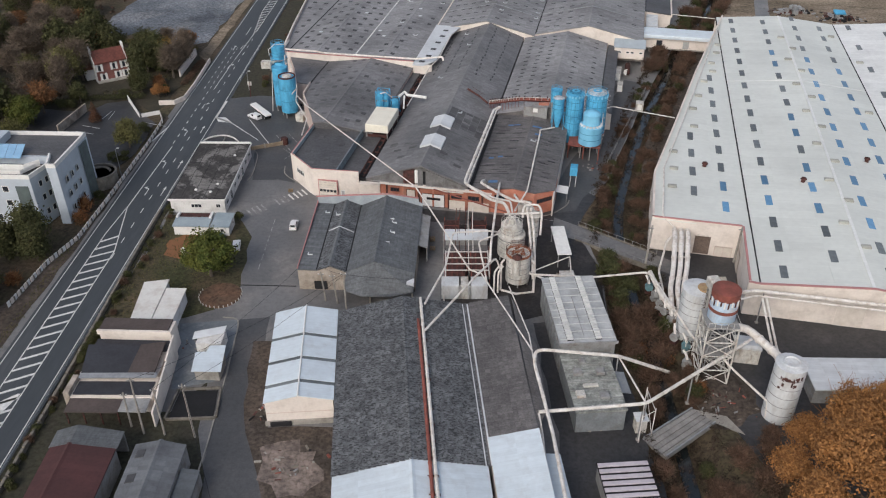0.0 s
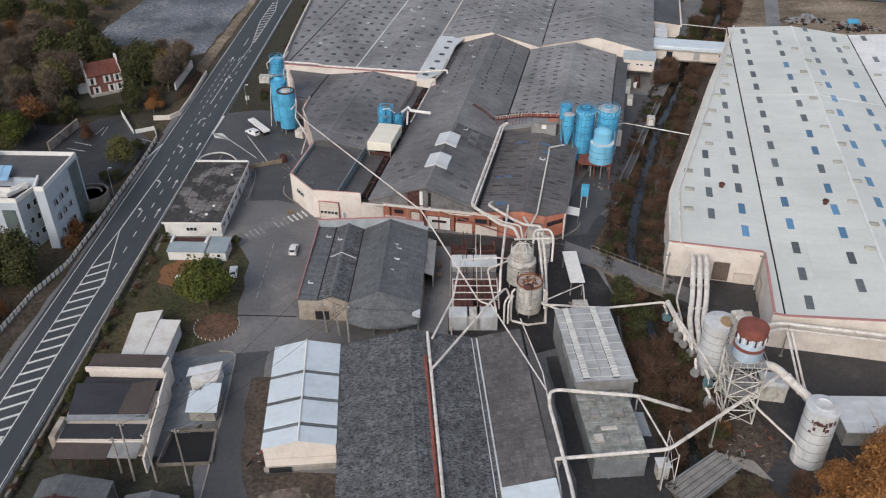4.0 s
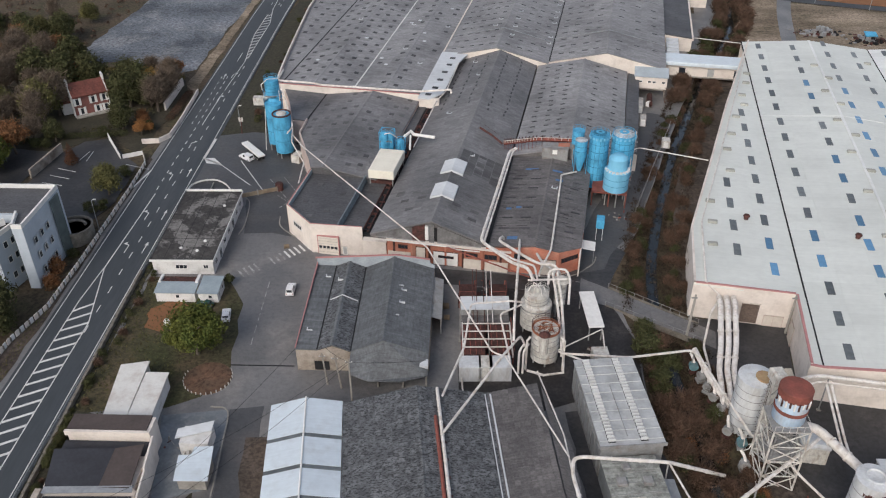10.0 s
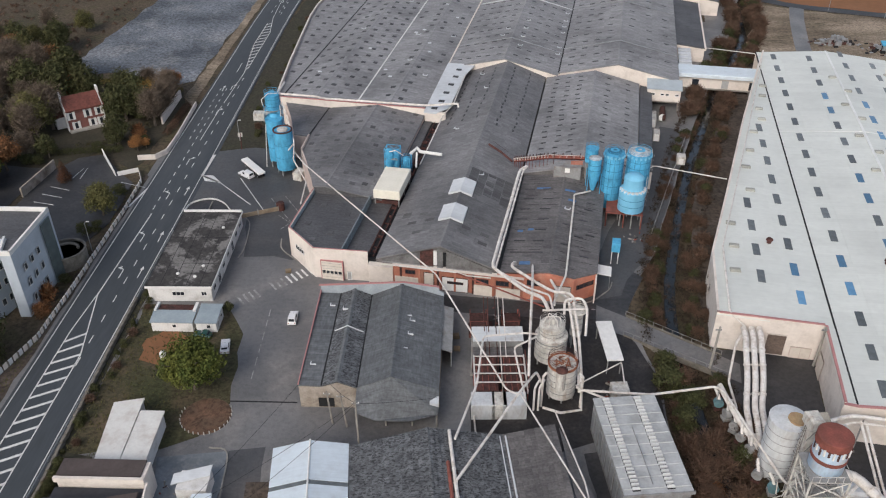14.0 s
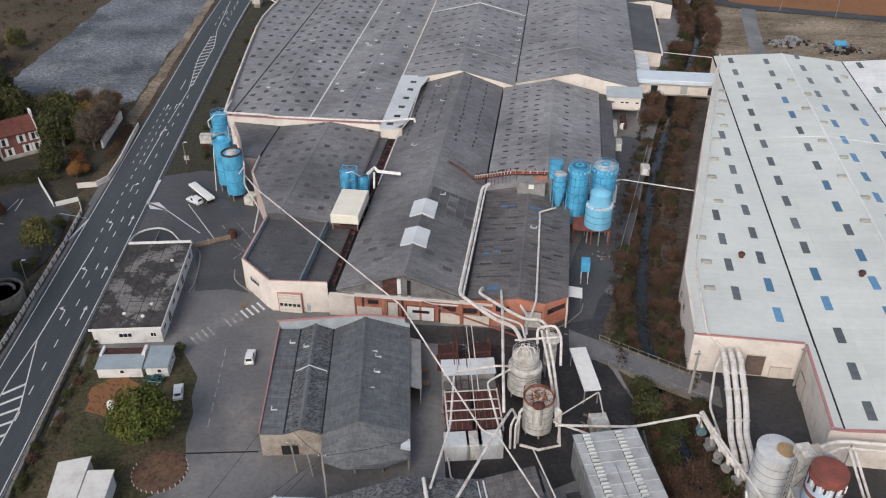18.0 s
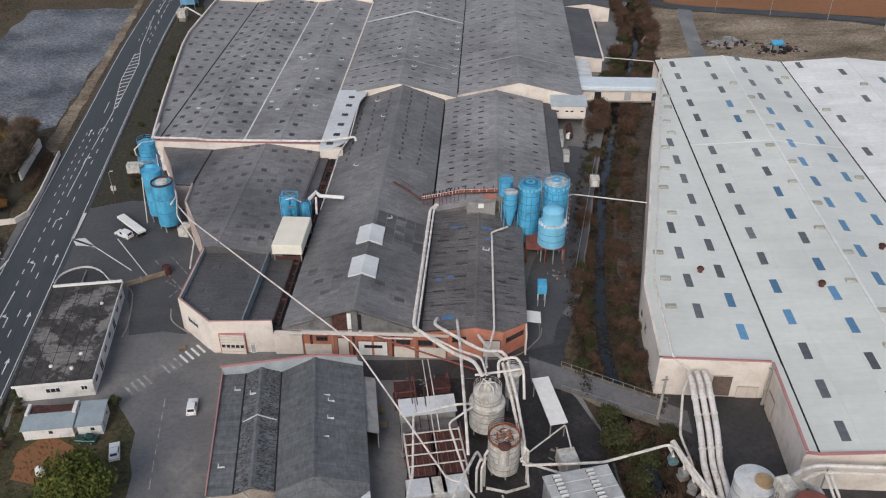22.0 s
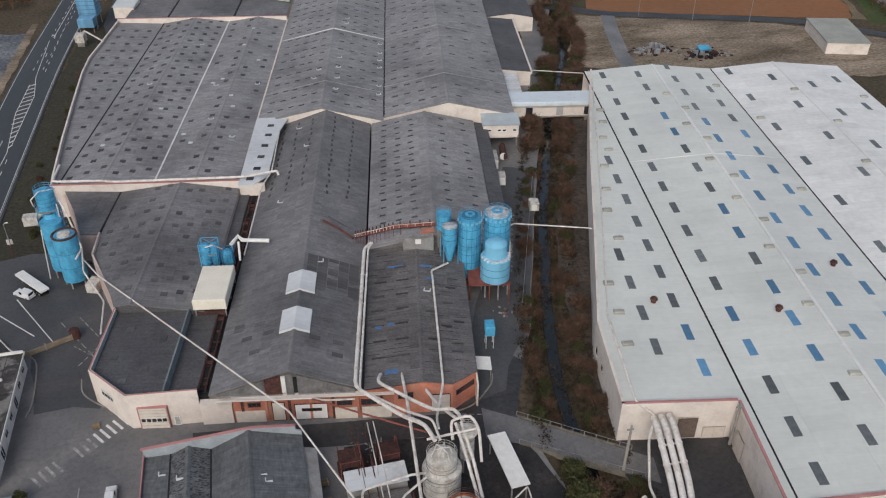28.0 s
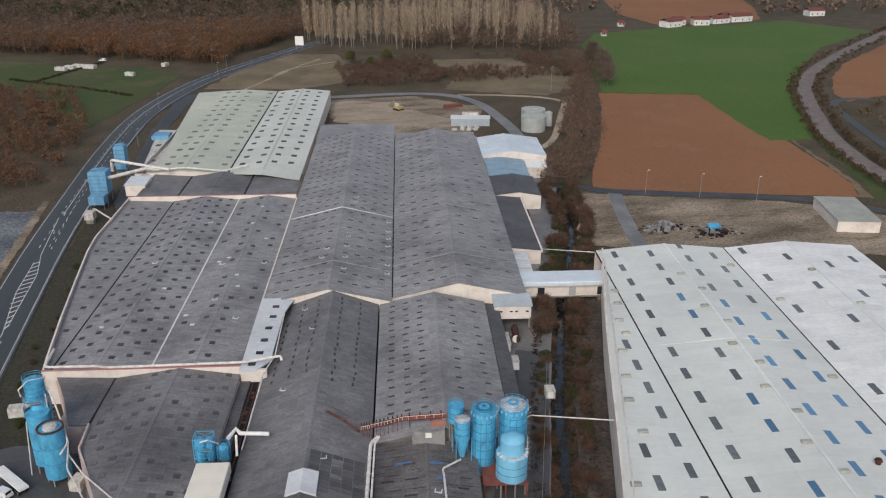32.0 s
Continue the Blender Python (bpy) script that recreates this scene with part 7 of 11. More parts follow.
# hub of pipes over the rack
for pts, r, label in ((((-9.0, 126.0, 8.2), (-5.6, 138.4, 8.0), (-4.4, 150.6, 8.4), (3.0, 152.2, 8.0), (5.4, 152.4, 7.6)), 0.2, "white pipe looping over the rack"),
                      (((2.8, 139.6, 4.0), (1.0, 148.6, 7.6), (5.2, 151.4, 7.8)), 0.18, "white pipe from the vat to the vessel"),
                      (((-8.5, 117.6, 8.6), (1.2, 135.8, 8.6), (4.6, 142.0, 8.0), (5.6, 142.6, 5.0)), 0.22, "white pipe from the old hall to the vessel"),
                      (((1.6, 136.0, 8.4), (10.6, 113.0, 8.6)), 0.14, "slim white pipe over the old hall"),
                      (((-6.2, 141.4, 0.8), (-5.6, 133.8, 0.8), (4.6, 132.4, 0.8), (8, 132.8, 0.8)), 0.16, "pale pipe along the ground behind the old hall"),
                      (((7.2, 134.4, 6.4), (10.4, 118.6, 7.4), (11.2, 108.2, 7.4)), 0.13, "slim pale pipe on the brown roof")):
    pipe("rack_pipe", [tuple(p) for p in pts], r, PIPEWHITE, label, n=6, group="rack pipes")
# roof pipes of the old hall
for o, mt, label in ((0.0, PIPEWHITE, "white pipe along the old hall roof"), (-0.75, REDSTEEL, "rust-red pipe along the old hall roof")):
    t = pipe("hall_pipe", [tuple(Y(4.6 + o, 128.4 if o == 0 else 122, 7.9)), tuple(Y(4.7 + o, 110, 7.9)), tuple(Y(4.8 + o, 62, 7.9))], 0.28, mt, label, flange=3, group="hall pipes")
    for d in np.arange(64, 121, 3.5):
        p = Y(4.7 + o, d, 7.4)
        G().box(p.x - 0.5, p.y - 0.12, 6.7, p.x + 0.5, p.y + 0.12, 7.75).make("saddle", RUST, t)
# central vessels
t = silo(8.2, 154.2, 1.2, 6.2, 2.95, DIRTYWHITE, "big dirty white process vessel with a railed shoulder", "flat", 4, 6, "process vessels", cat="vessel")
G().lathe(8.2, 154.2, [(2.95, 6.2), (2.35, 6.6), (2.35, 8.6), (1.9, 8.9), (0.4, 9.0)], 28).make("shoulder", DIRTYWHITE, t, smooth=True)
for z in (7.0, 7.8):
    G().hoop(8.2, 154.2, z, 2.38, 0.05, 28).make("hoop", GREYSTEEL, t)
ring_rail(t, 8.2, 154.2, 8.6, 2.3, 1.1, 16, DIRTYWHITE)
G().lathe(8.2, 154.2, [(2.95, 5.6), (3.1, 5.65), (3.1, 5.8), (2.95, 5.8)], 28).make("walkway", GREYSTEEL, t)
G().lathe(8.2, 154.2, [(0.7, 8.9), (0.7, 10.0), (0.3, 10.3)], 14).make("head", DIRTYWHITE, t)
for k in range(6):
    a = k * 1.05
    G().tube([(8.2 + 1.7 * math.cos(a), 154.2 + 1.7 * math.sin(a), 8.6), (8.2 + 1.2 * math.cos(a), 154.2 + 1.2 * math.sin(a), 10.2), (8.2, 154.2, 10.4)], 0.1, 5).make("manifold", PIPEWHITE, t)
t = silo(9.4, 145.0, 0.8, 7.2, 2.55, DIRTYWHITE, "rust-streaked white process vessel with an open rusty top", "flat", 5, 6, "process vessels", cat="vessel")
G().lathe(9.4, 145.0, [(2.56, 7.1), (2.62, 7.2), (2.62, 7.5), (2.35, 7.5), (2.3, 7.2), (0.2, 7.15)], 28).make("rim", ORUST, t)
for k in range(9):
    a = k * 0.7
    G().tube([(9.4 + 1.6 * math.cos(a), 145 + 1.6 * math.sin(a), 7.3), (9.4 + 0.9 * math.cos(a + 0.8), 145 + 0.9 * math.sin(a + 0.8), 8.0 + 0.1 * (k % 3)), (9.4 + 1.3 * math.cos(a + 2), 145 + 1.3 * math.sin(a + 2), 7.5)], 0.13, 6).make("pipework", ORUST if k % 3 else DIRTYWHITE, t)
G().hoop(9.4, 145, 7.75, 2.6, 0.07, 28).make("top_ring", ORUST, t)
for k in range(8):
    a = k * math.pi / 4
    G().tube([(9.4, 145, 7.8), (9.4 + 2.5 * math.cos(a), 145 + 2.5 * math.sin(a), 7.8)], 0.05, 5).make("spoke", ORUST, t)
G().lathe(9.0, 142.9, [(0.9, 3.4), (0.9, 7.6), (1.0, 7.7), (0.4, 8.3)], 14).make("side_drum", DIRTYWHITE, t, "white side drum with a rusty lid")
G().lathe(9.0, 142.7, [(1.05, 7.6), (1.05, 7.8), (0.4, 8.35)], 14).make("lid", RUST, t)
ring_rail(t, 9.4, 145, 7.9, 2.6, 0.9, 12, RUST)
for x in (5.8, 12.6):
    G().tube([(x, 141.8, 0), (x, 141.8, 7.0), (x + (0.6 if x < 8 else -0.6), 142.4, 7.4)], 0.22, 8).make("riser", PIPEWHITE, t)
G().tube([(6.0, 140.6, 0.9), (9, 139.4, 0.9), (12.6, 140.2, 0.9), (12.8, 143, 2.4)], 0.24, 8).make("return_pipe", PIPEWHITE, t)
t = silo(13.2, 158.4, 3.0, 8.6, 1.15, DIRTYWHITE, "slim dirty white vessel with a railed top", "flat", 4, 4, "process vessels", cat="vessel")
ring_rail(t, 13.2, 158.4, 8.7, 1.5, 0.8, 10, DIRTYWHITE)
G().lathe(13.2, 158.4, [(1.2, 8.4), (1.7, 8.5), (1.7, 8.6), (1.2, 8.7)], 18).make("walkway", DIRTYWHITE, t)
for o in (0, 0.9):
    pipe("down_pipe", [(11.6 + o, 159.6, 9.4), (12.0 + o, 153.6, 7.6), (12.4 + o * 0.6, 146.2, 4.6), (12.6 + o * 0.4, 144.0, 1.4)], 0.26, PIPEWHITE, "white down pipe between the vessels", flange=3, group="down pipes")
pipe("loop_pipe", [(10.6, 157.2, 8.4), (10.8, 159.8, 10.0), (14.2, 160.2, 10.0), (14.8, 157.4, 9.6), (14.4, 154, 6)], 0.24, PIPEWHITE, "looping white pipe round the vessels")
pipe("cross_pipe", [(6.6, 157.6, 9.0), (15.0, 158.0, 9.2)], 0.2, PIPEWHITE, "white cross pipe between vessels")
for x in (4.4, 5.2):
    t = pipe("riser_pipe", [(x, 140.6, 0.2), (x, 141, 5.2), (x + 1.0, 142.6, 5.6)], 0.2, PIPEWHITE, "short white riser beside the vessel", group="risers")
pipe("strut_pipe", [(11.8, 143.6, 3.4), (20.8, 150.4, 3.0), (20.6, 145.0, 2.6)], 0.13, PIPEWHITE, "slim white pipe to the kiosk", n=6)
pipe("strut_pipe", [(11.8, 143.2, 3.4), (20.4, 138.6, 3.2)], 0.2, PIPEWHITE, "white pipe to the filter house", n=6)
pipe("long_pipe", [(12.0, 141.0, 4.8), (24.0, 139.8, 5.2), (35.4, 142.4, 4.9), (36.6, 141.4, 4.9), (41.2, 121.6, 4.6), (43.0, 120.4, 5.4), (43.6, 121.6, 8)], 0.22, PIPEWHITE, "white pipe over the river to the tower", posts=((36.2, 142.2, 4.8),), flange=5)
# pipe loop over the lower plant block
pipe("yard_pipe", [(15.8, 62, 6.6), (13.2, 95, 6.8), (10.9, 110.4, 8.0), (11.2, 112.6, 8.6), (12.6, 113.0, 8.7), (26.0, 114.0, 6.8), (36.4, 117.2, 0.4)], 0.3, PIPEWHITE, "white pipe bent over the plant block to the river", posts=((26.0, 114.0, 6.7),), flange=5)
pipe("yard_pipe", [(12.6, 62, 6.0), (11.6, 95, 6.2), (11.2, 99.6, 6.6)], 0.2, PIPEWHITE, "white pipe along the lean-to roof", flange=4)
pipe("gantry_pipe", [(11.2, 99.8, 6.7), (29.1, 102.4, 6.7), (47.2, 117.0, 6.4), (52.0, 121.0, 6.4)], 0.3, PIPEWHITE, "white gantry pipe over the river", posts=((29.1, 102.4, 6.6), (28.2, 100.6, 6.6), (38.2, 109.6, 6.5)), flange=5)
pipe("brace_pipe", [(26.0, 114.0, 6.8), (29.1, 102.4, 6.7)], 0.16, PIPEWHITE, "slim white brace pipe", n=6)
t = thing("pipe_gantry", 28.6, 101.2, 0, 0, "slim white frame carrying the pipes", "gantry")
for x, y in ((-0.4, -1.2), (2.0, 0.4), (1.4, 5.4)):
    G().tube([(x, y, 0), (x, y, 6.4)], 0.09, 6).make("post", PIPEWHITE, t)
G().tube([(-0.4, -1.2, 5.9), (2.0, 0.4, 5.9), (1.4, 5.4, 5.9)], 0.07, 5).make("rail", PIPEWHITE, t)
G().tube([(2.0, 0.4, 0.4), (1.4, 5.4, 5.8)], 0.05, 5).make("brace", PIPEWHITE, t)

# east tower: grey silo, rusty striped hopper on a lattice tower, free silo
t = silo(42.5, 128.8, 0.0, 11.2, 2.95, SILO_GREY, "large grey-white silo with a rust-ringed top", "flat", 7, 0, "east silos")
G().lathe(42.5, 128.8, [(2.95, 11.3), (1.3, 11.65), (1.25, 11.7), (0.2, 11.75)], 28).make("roof_cone", SILO_GREY, t)
G().lathe(43.4, 128.2, [(1.35, 11.5), (1.35, 11.9), (0.2, 11.95)], 20).make("lid", mat("tan_rust", (0.42, 0.3, 0.16), (0.32, 0.2, 0.12), 0.9, scale=0.8, fine=4, amount=0.3), t, "tan rusty lid")
STRIPE = mat("faded_blue_white", (0.5, 0.62, 0.74), (0.42, 0.54, 0.68), 0.6, scale=0.6, fine=3, amount=0.25, stain=(0.55, 0.5, 0.47), stain_scale=0.5, stain_amt=0.6, stretch=(1, 1, 0.4))
t = silo(43.6, 117.6, 13.4, 17.9, 2.4, STRIPE, "blue and white hopper with rust-red bands on a lattice tower", "flat", 2, 0, "east silos", hopper=2.6)
G().lathe(43.6, 117.6, [(2.44, 18.0), (2.46, 18.1), (2.46, 19.4), (2.3, 19.5), (0.1, 19.6)], 28).make("rusty_top", REDSTEEL, t, "rust-red open top")
G().lathe(43.6, 117.6, [(2.42, 15.3), (2.5, 15.35), (2.5, 15.9), (2.42, 15.95)], 28).make("band", REDSTEEL, t, "rust-red band")
for k in range(13):
    a = radians(180 + k * 15)
    G().box(43.6 + 2.44 * math.cos(a) - 0.12, 117.6 + 2.44 * math.sin(a) - 0.1, 17.2 - 0.5 * RNG.random(), 43.6 + 2.44 * math.cos(a) + 0.12, 117.6 + 2.44 * math.sin(a) + 0.1, 18.2).make("peeling_strip", WHITEPAINT if k % 2 else RUST, t)
truss(t, 40.9, 46.3, 114.9, 120.3, 0, 12.8, 4, DIRTYWHITE, 0.13)
truss(t, 42.0, 45.2, 116.0, 119.2, 2, 11, 3, GREYSTEEL, 0.09)
G().box(40.8, 114.8, 12.7, 46.4, 120.4, 12.95).make("platform", GREYSTEEL, t), G().box(41.2, 115.2, 6.4, 46, 120, 6.55).make("platform", GREYSTEEL, t)
for k in range(6):
    G().tube([(40.9 + k * 1.08, 114.8, 12.9), (40.9 + k * 1.08, 114.8, 14.0)], 0.05, 4).make("rail_post", DIRTYWHITE, t)
G().tube([(40.9, 114.8, 14.0), (46.3, 114.8, 14.0)], 0.05, 4).make("hand_rail", DIRTYWHITE, t), G().tube([(46.3, 114.8, 14.0), (46.3, 120.3, 14.0)], 0.05, 4).make("hand_rail", DIRTYWHITE, t)
for k in range(14):
    p = (40 + RNG.uniform(-0.6, 3.4), 116 + RNG.uniform(-1, 6), RNG.uniform(0.5, 7))
    q = (p[0] + RNG.uniform(-2, 2), p[1] + RNG.uniform(-2, 2), p[2] + RNG.uniform(-2, 3))
    G().tube([p, q], 0.09, 5).make("strut", DIRTYWHITE if k % 3 else RUST, t)
t = thing("bucket_elevator", 43.2, 123.4, 0, 8, "tall dirty cream bucket elevator beside the silo", "elevator")
G().box(-0.7, -0.8, 0, 0.7, 0.8, 16.2).make("casing", DIRTYWHITE, t)
G().cham(-1.0, -1.4, 15.4, 1.0, 1.2, 17.4, 0.3).make("head", DIRTYWHITE, t)
G().slab([(0.8, -3.8, 15.0), (2.4, -3.8, 15.0), (2.2, 0.6, 17.2), (0.8, 0.6, 17.2)], 0.8).make("chute", mat("weathered_plywood", (0.42, 0.38, 0.32), (0.3, 0.28, 0.24), 0.9, scale=0.6, fine=4, amount=0.3), t)
for k in range(5):
    G().tube([(-0.8, -0.9, 2 + k * 2.8), (0.8, -0.9, 4.4 + k * 2.8)], 0.08, 5).make("brace", GREYSTEEL, t)
ladder(t, -0.9, 0, 0.5, 16, 180, RUST)
t = silo(53.2, 107.4, 0.0, 11.8, 2.6, SILO_GREY, "free-standing grey-white silo with peeling rust-red lettering patch", "flat", 6, 0, "east silos")
G().lathe(53.2, 107.4, [(2.6, 11.9), (1.5, 12.1), (1.45, 12.3), (1.3, 12.35), (1.25, 12.05), (0.1, 12.0)], 28).make("roof_ring", SILO_GREY, t)
for k in range(22):
    a = radians(222 + RNG.uniform(0, 85))
    z = RNG.uniform(9.6, 10.8) if k < 15 else RNG.uniform(7.9, 9.0)
    w = RNG.uniform(0.1, 0.3)
    G().prism([(53.2 + 2.62 * math.cos(a - w / 2.6), 107.4 + 2.62 * math.sin(a - w / 2.6)), (53.2 + 2.62 * math.cos(a + w / 2.6), 107.4 + 2.62 * math.sin(a + w / 2.6)), (53.2 + 2.5 * math.cos(a + w / 2.6), 107.4 + 2.5 * math.sin(a + w / 2.6)), (53.2 + 2.5 * math.cos(a - w / 2.6), 107.4 + 2.5 * math.sin(a - w / 2.6))], z, z + RNG.uniform(0.3, 0.8)).make("rust_patch", RUST, t)
pipe("tower_duct", [(46.0, 119.6, 9.6), (49.4, 119.4, 9.4), (53.4, 110.6, 9.4), (53.4, 109.6, 9.2)], 0.75, PIPEWHITE, "thick cream duct from the tower to the free silo", n=10, flange=4)
pipe("prop_pipe", [(44.6, 116.2, 5.6), (46.4, 113.6, 4.6), (50.8, 106.8, 3.6), (50.9, 106.4, 0.2)], 0.2, PIPEWHITE, "white pipe from the tower to the silo foot")
t = thing("gas_cabin", 51.4, 122.2, 0, -8, "dirty white cabin with a domed grey roof", "cabin")
G().cham(-2.2, -1.7, 0, 2.2, 1.7, 3.4, 0.15).make("body", DIRTYWHITE, t)
G().cham(-2.3, -1.8, 3.4, 2.3, 1.8, 4.2, 0.4).make("roof", SILO_GREY, t)
# three thick pipes from the white hall down to the fans
for k, (x, e) in enumerate(((43.2, 38.8), (44.6, 40.2), (46.0, 41.4))):
    pipe("hall_duct", [(x + 0.5, 156.6, 6.4), (x + 0.3, 154.4, 6.4), (x - 1.6, 144.6, 4.6), (e + 1.2, 138.6, 3.6), (e + 1.0, 136.0, 3.2), (e + 0.6, 132.2, 2.2)], 0.52, PIPEWHITE, "thick cream pipe from the white hall", n=10, flange=4, group="hall ducts")
pipe("roof_drain", [tuple(F(14.6, 186, 8.5)), tuple(F(14.3, 163.2, 8.6)), tuple(F(17.6, 162.4, 6.0)), (41.6, 153.2, 5.4), (39.2, 146.6, 2.4), (39.0, 140, 2.2)], 0.22, PIPEWHITE, "white pipe from the roof edge of the white hall", n=6)
pipe("edge_rail_pipe", [tuple(F(14.6, 186, 8.5)), tuple(F(19.2, 211, 8.6)), tuple(F(26.4, 252, 8.6)), tuple(F(34.0, 296, 8.4))], 0.16, PIPEWHITE, "white pipe along the roof edge of the white hall", n=6)
pipe("slope_duct", [(36.6, 143.6, 4.2), (38.2, 136.4, 3.0), (41.0, 130.2, 1.6)], 0.5, PIPEWHITE, "thick white duct sloping to the silo foot", n=10)
pipe("front_pipe", [(45.6, 118.4, 16.6), (47.4, 121.6, 16.6), (50.0, 131.8, 7.6), (54.6, 133.6, 7.4), (95, 126.8, 7.4)], 0.34, PIPEWHITE, "white pipe along the front of the white hall", flange=6, posts=((56.4, 132.8, 7.2),))
pipe("front_pipe", [(47.0, 120.8, 15.6), (50.6, 131.0, 6.8), (55.0, 132.9, 6.6), (95, 126.1, 6.6)], 0.2, PIPEWHITE, "slim white pipe along the front of the white hall", n=6)
for o in (0, 0.8):
    pipe("ground_duct", [(56.2 + o, 133.2, 6.6), (56.6 + o, 123.8, 1.8), (56.2 + o, 119.6, 1.6), (54.4 + o, 111.0, 7.6)], 0.22, PIPEWHITE, "white pipe from the hall to the free silo", n=6)
# lattice poles by the white hall
for x, y, h in ((37.6, 152.4, 9.8), (57.0, 153.8, 9.0)):
    t = thing("lamp_pole", x, y, 0, 0, "grey concrete pole beside the white hall", "pole", "poles")
    G().tube([(0, 0, 0), (0.3, 0.2, h)], [0.28, 0.2], 8).make("shaft", CONCRETE, t)
    G().box(-0.5, -0.1, h - 0.6, 0.6, 0.1, h - 0.4).make("crossarm", GREYSTEEL, t)
# blue-grey fans and pumps along the river bank
TEAL = mat("dull_teal_steel", (0.13, 0.24, 0.27), (0.09, 0.17, 0.19), 0.6, scale=0.8, fine=4, amount=0.3, stain=(0.14, 0.09, 0.06), stain_scale=1.0)
for k, (x, y) in enumerate(((36.6, 142.2), (37.4, 139.6), (38.0, 136.8), (38.4, 134.2), (39.2, 131.6), (40.6, 123.6), (38.9, 126.2), (39.8, 118.8))):
    t = thing("fan_unit", x, y, 0, RNG.uniform(0, 90), "grey-blue fan unit on a steel frame", "fan", "fan units")
    G().tube([(-0.5, 0, 1.4), (0.5, 0, 1.4)], 0.85, 14).make("housing", TEAL if k in (0, 5) else GREYSTEEL, t)
    G().tube([(0.5, 0, 1.4), (1.2, 0, 1.4)], 0.35, 10).make("motor", TEAL if k % 2 else GREYSTEEL, t)
    G().box(-0.7, -0.7, 0, 0.9, 0.7, 0.55).make("base", RUST if k % 3 == 0 else GREYSTEEL, t)
    G().tube([(0, 0, 2.1), (0.2, 0.4, 3.2), (1.0, 0.8, 3.6)], 0.25, 8).make("outlet", PIPEWHITE, t)

# ---- white hall roof details ----
def wh_seg(a):
    pf = [(12, 8.1), (33, 7.6), (53.5, 9.4), (71.7, 7.6), (90.5, 9.4), (111, 7.6)]
    for p, q in zip(pf, pf[1:]):
        if p[0] <= a < q[0]:
            return (p, q) if p[1] < q[1] else (q, p)


def wh_blue(a, b):
    if a > 70:
        return False
    if a > 55:
        return 165 < b < 268
    if a > 45:
        return 168 < b < 195 or 205 < b < 223 or 252 < b < 272
    return 170 < b < 190 if a > 25 else False


wh_roof = [o for o in white_hall.children if o.name.startswith("roof_slope")]
spots = [(21.4, b) for b in (177.2, 186.8, 196.4, 206)] + [(28.2, 171.6 + 9.42 * k) for k in range(9)]
spots += [(37.8, 147.5 + 9.49 * k) for k in range(17)] + [(47.9, 153.8 + 9.58 * k) for k in range(16)] + [(57.8, 149.2 + 9.6 * k) for k in range(17)]
spots += [(66.3, 153.6 + 9.54 * k) for k in range(16)] + [(76.1, 149 + 18.9 * k) for k in range(9)] + [(86.4, 159.2 + 19.1 * k) for k in range(8)] + [(96.1, 155 + 18.9 * k) for k in range(8)] + [(105.6, 160 + 18.9 * k) for k in range(8)]
for a, b in spots:
    seg = wh_seg(a)
    skylights(slw if a < 33 else wh_roof[0 if a < 53.5 else 1 if a < 71.7 else 2 if a < 90.5 else 3], seg, [(a, b)], (1.45, 4.3), BLUEGLASS if wh_blue(a, b) else GREYGLASS)
vent = G().cham(-1.0, -0.55, 0, 1.0, 0.55, 0.55, 0.15).data("roof_vent", mat("tan_grey_vent", (0.4, 0.4, 0.36), (0.3, 0.3, 0.27), 0.8, scale=1, fine=4, amount=0.3, rand=0.2))
for a, b in [(32.2, 275.7), (31.3, 268.3), (29.4, 259), (29.4, 252.2), (26.5, 243.7), (24.5, 232.6), (22.7, 223.3), (22.6, 211.9), (17, 196), (17, 187), (16.5, 178), (54.5, 272.3), (51.9, 243.2), (54.9, 234.6), (52.1, 224.7), (54.7, 215.3), (52, 282), (52, 262.6), (54.7, 254), (52, 205), (54.8, 196), (52, 186), (54.7, 177), (52, 167), (54.8, 158), (69, 290), (69.4, 230), (89, 283), (92, 262), (89, 240), (92, 221), (74, 268), (108, 280)]:
    (p, zp), (q, zq) = wh_seg(a)
    piece("roof_vent", vent, slw if a < 33 else wh_roof[0 if a < 53.5 else 1 if a < 71.7 else 2 if a < 90.5 else 3], pose(a, b, zp + (zq - zp) * (a - p) / (q - p), 0, 0, RNG.uniform(-6, 6)))
dark_vent = G().lathe(0, 0, [(0.5, 0), (0.5, 0.7), (0.75, 0.75), (0.6, 1.1), (0.2, 1.25)], 10).data("cowl", RUST)
for a, b in [(24.3, 190), (46.2, 185), (62.8, 199)]:
    (p, zp), (q, zq) = wh_seg(a)
    piece("cowl", dark_vent, slw if a < 33 else wh_roof[0 if a < 53.5 else 1 if a < 71.7 else 2 if a < 90.5 else 3], pose(a, b, zp + (zq - zp) * (a - p) / (q - p)))
opening(white_hall, 21.6, 162.75, 25.2, 162.75, 0.2, 5.0, CREAM, mat("dark_doorway", (0.16, 0.12, 0.1), None, 0.9), "doorway")
opening(white_hall, 26.2, 162.75, 30.0, 162.75, 0.0, 2.6, PINK, CREAMDOOR, "door", 1)
opening(white_hall, 30.75, 157, 30.75, 160.2, 0, 4.4, PINK, CREAMDOOR, "door")
for a in (48, 62, 75):
    opening(white_hall, a, 142.78, a + 5.5, 142.78, 0, 4.6, CREAM, CREAMDOOR, "loading_door")
for b in (176, 180.5):
    opening(white_hall, 12.1, b + 1.4, 12.1, b, 3.0, 4.6, CREAM, WINDOW)
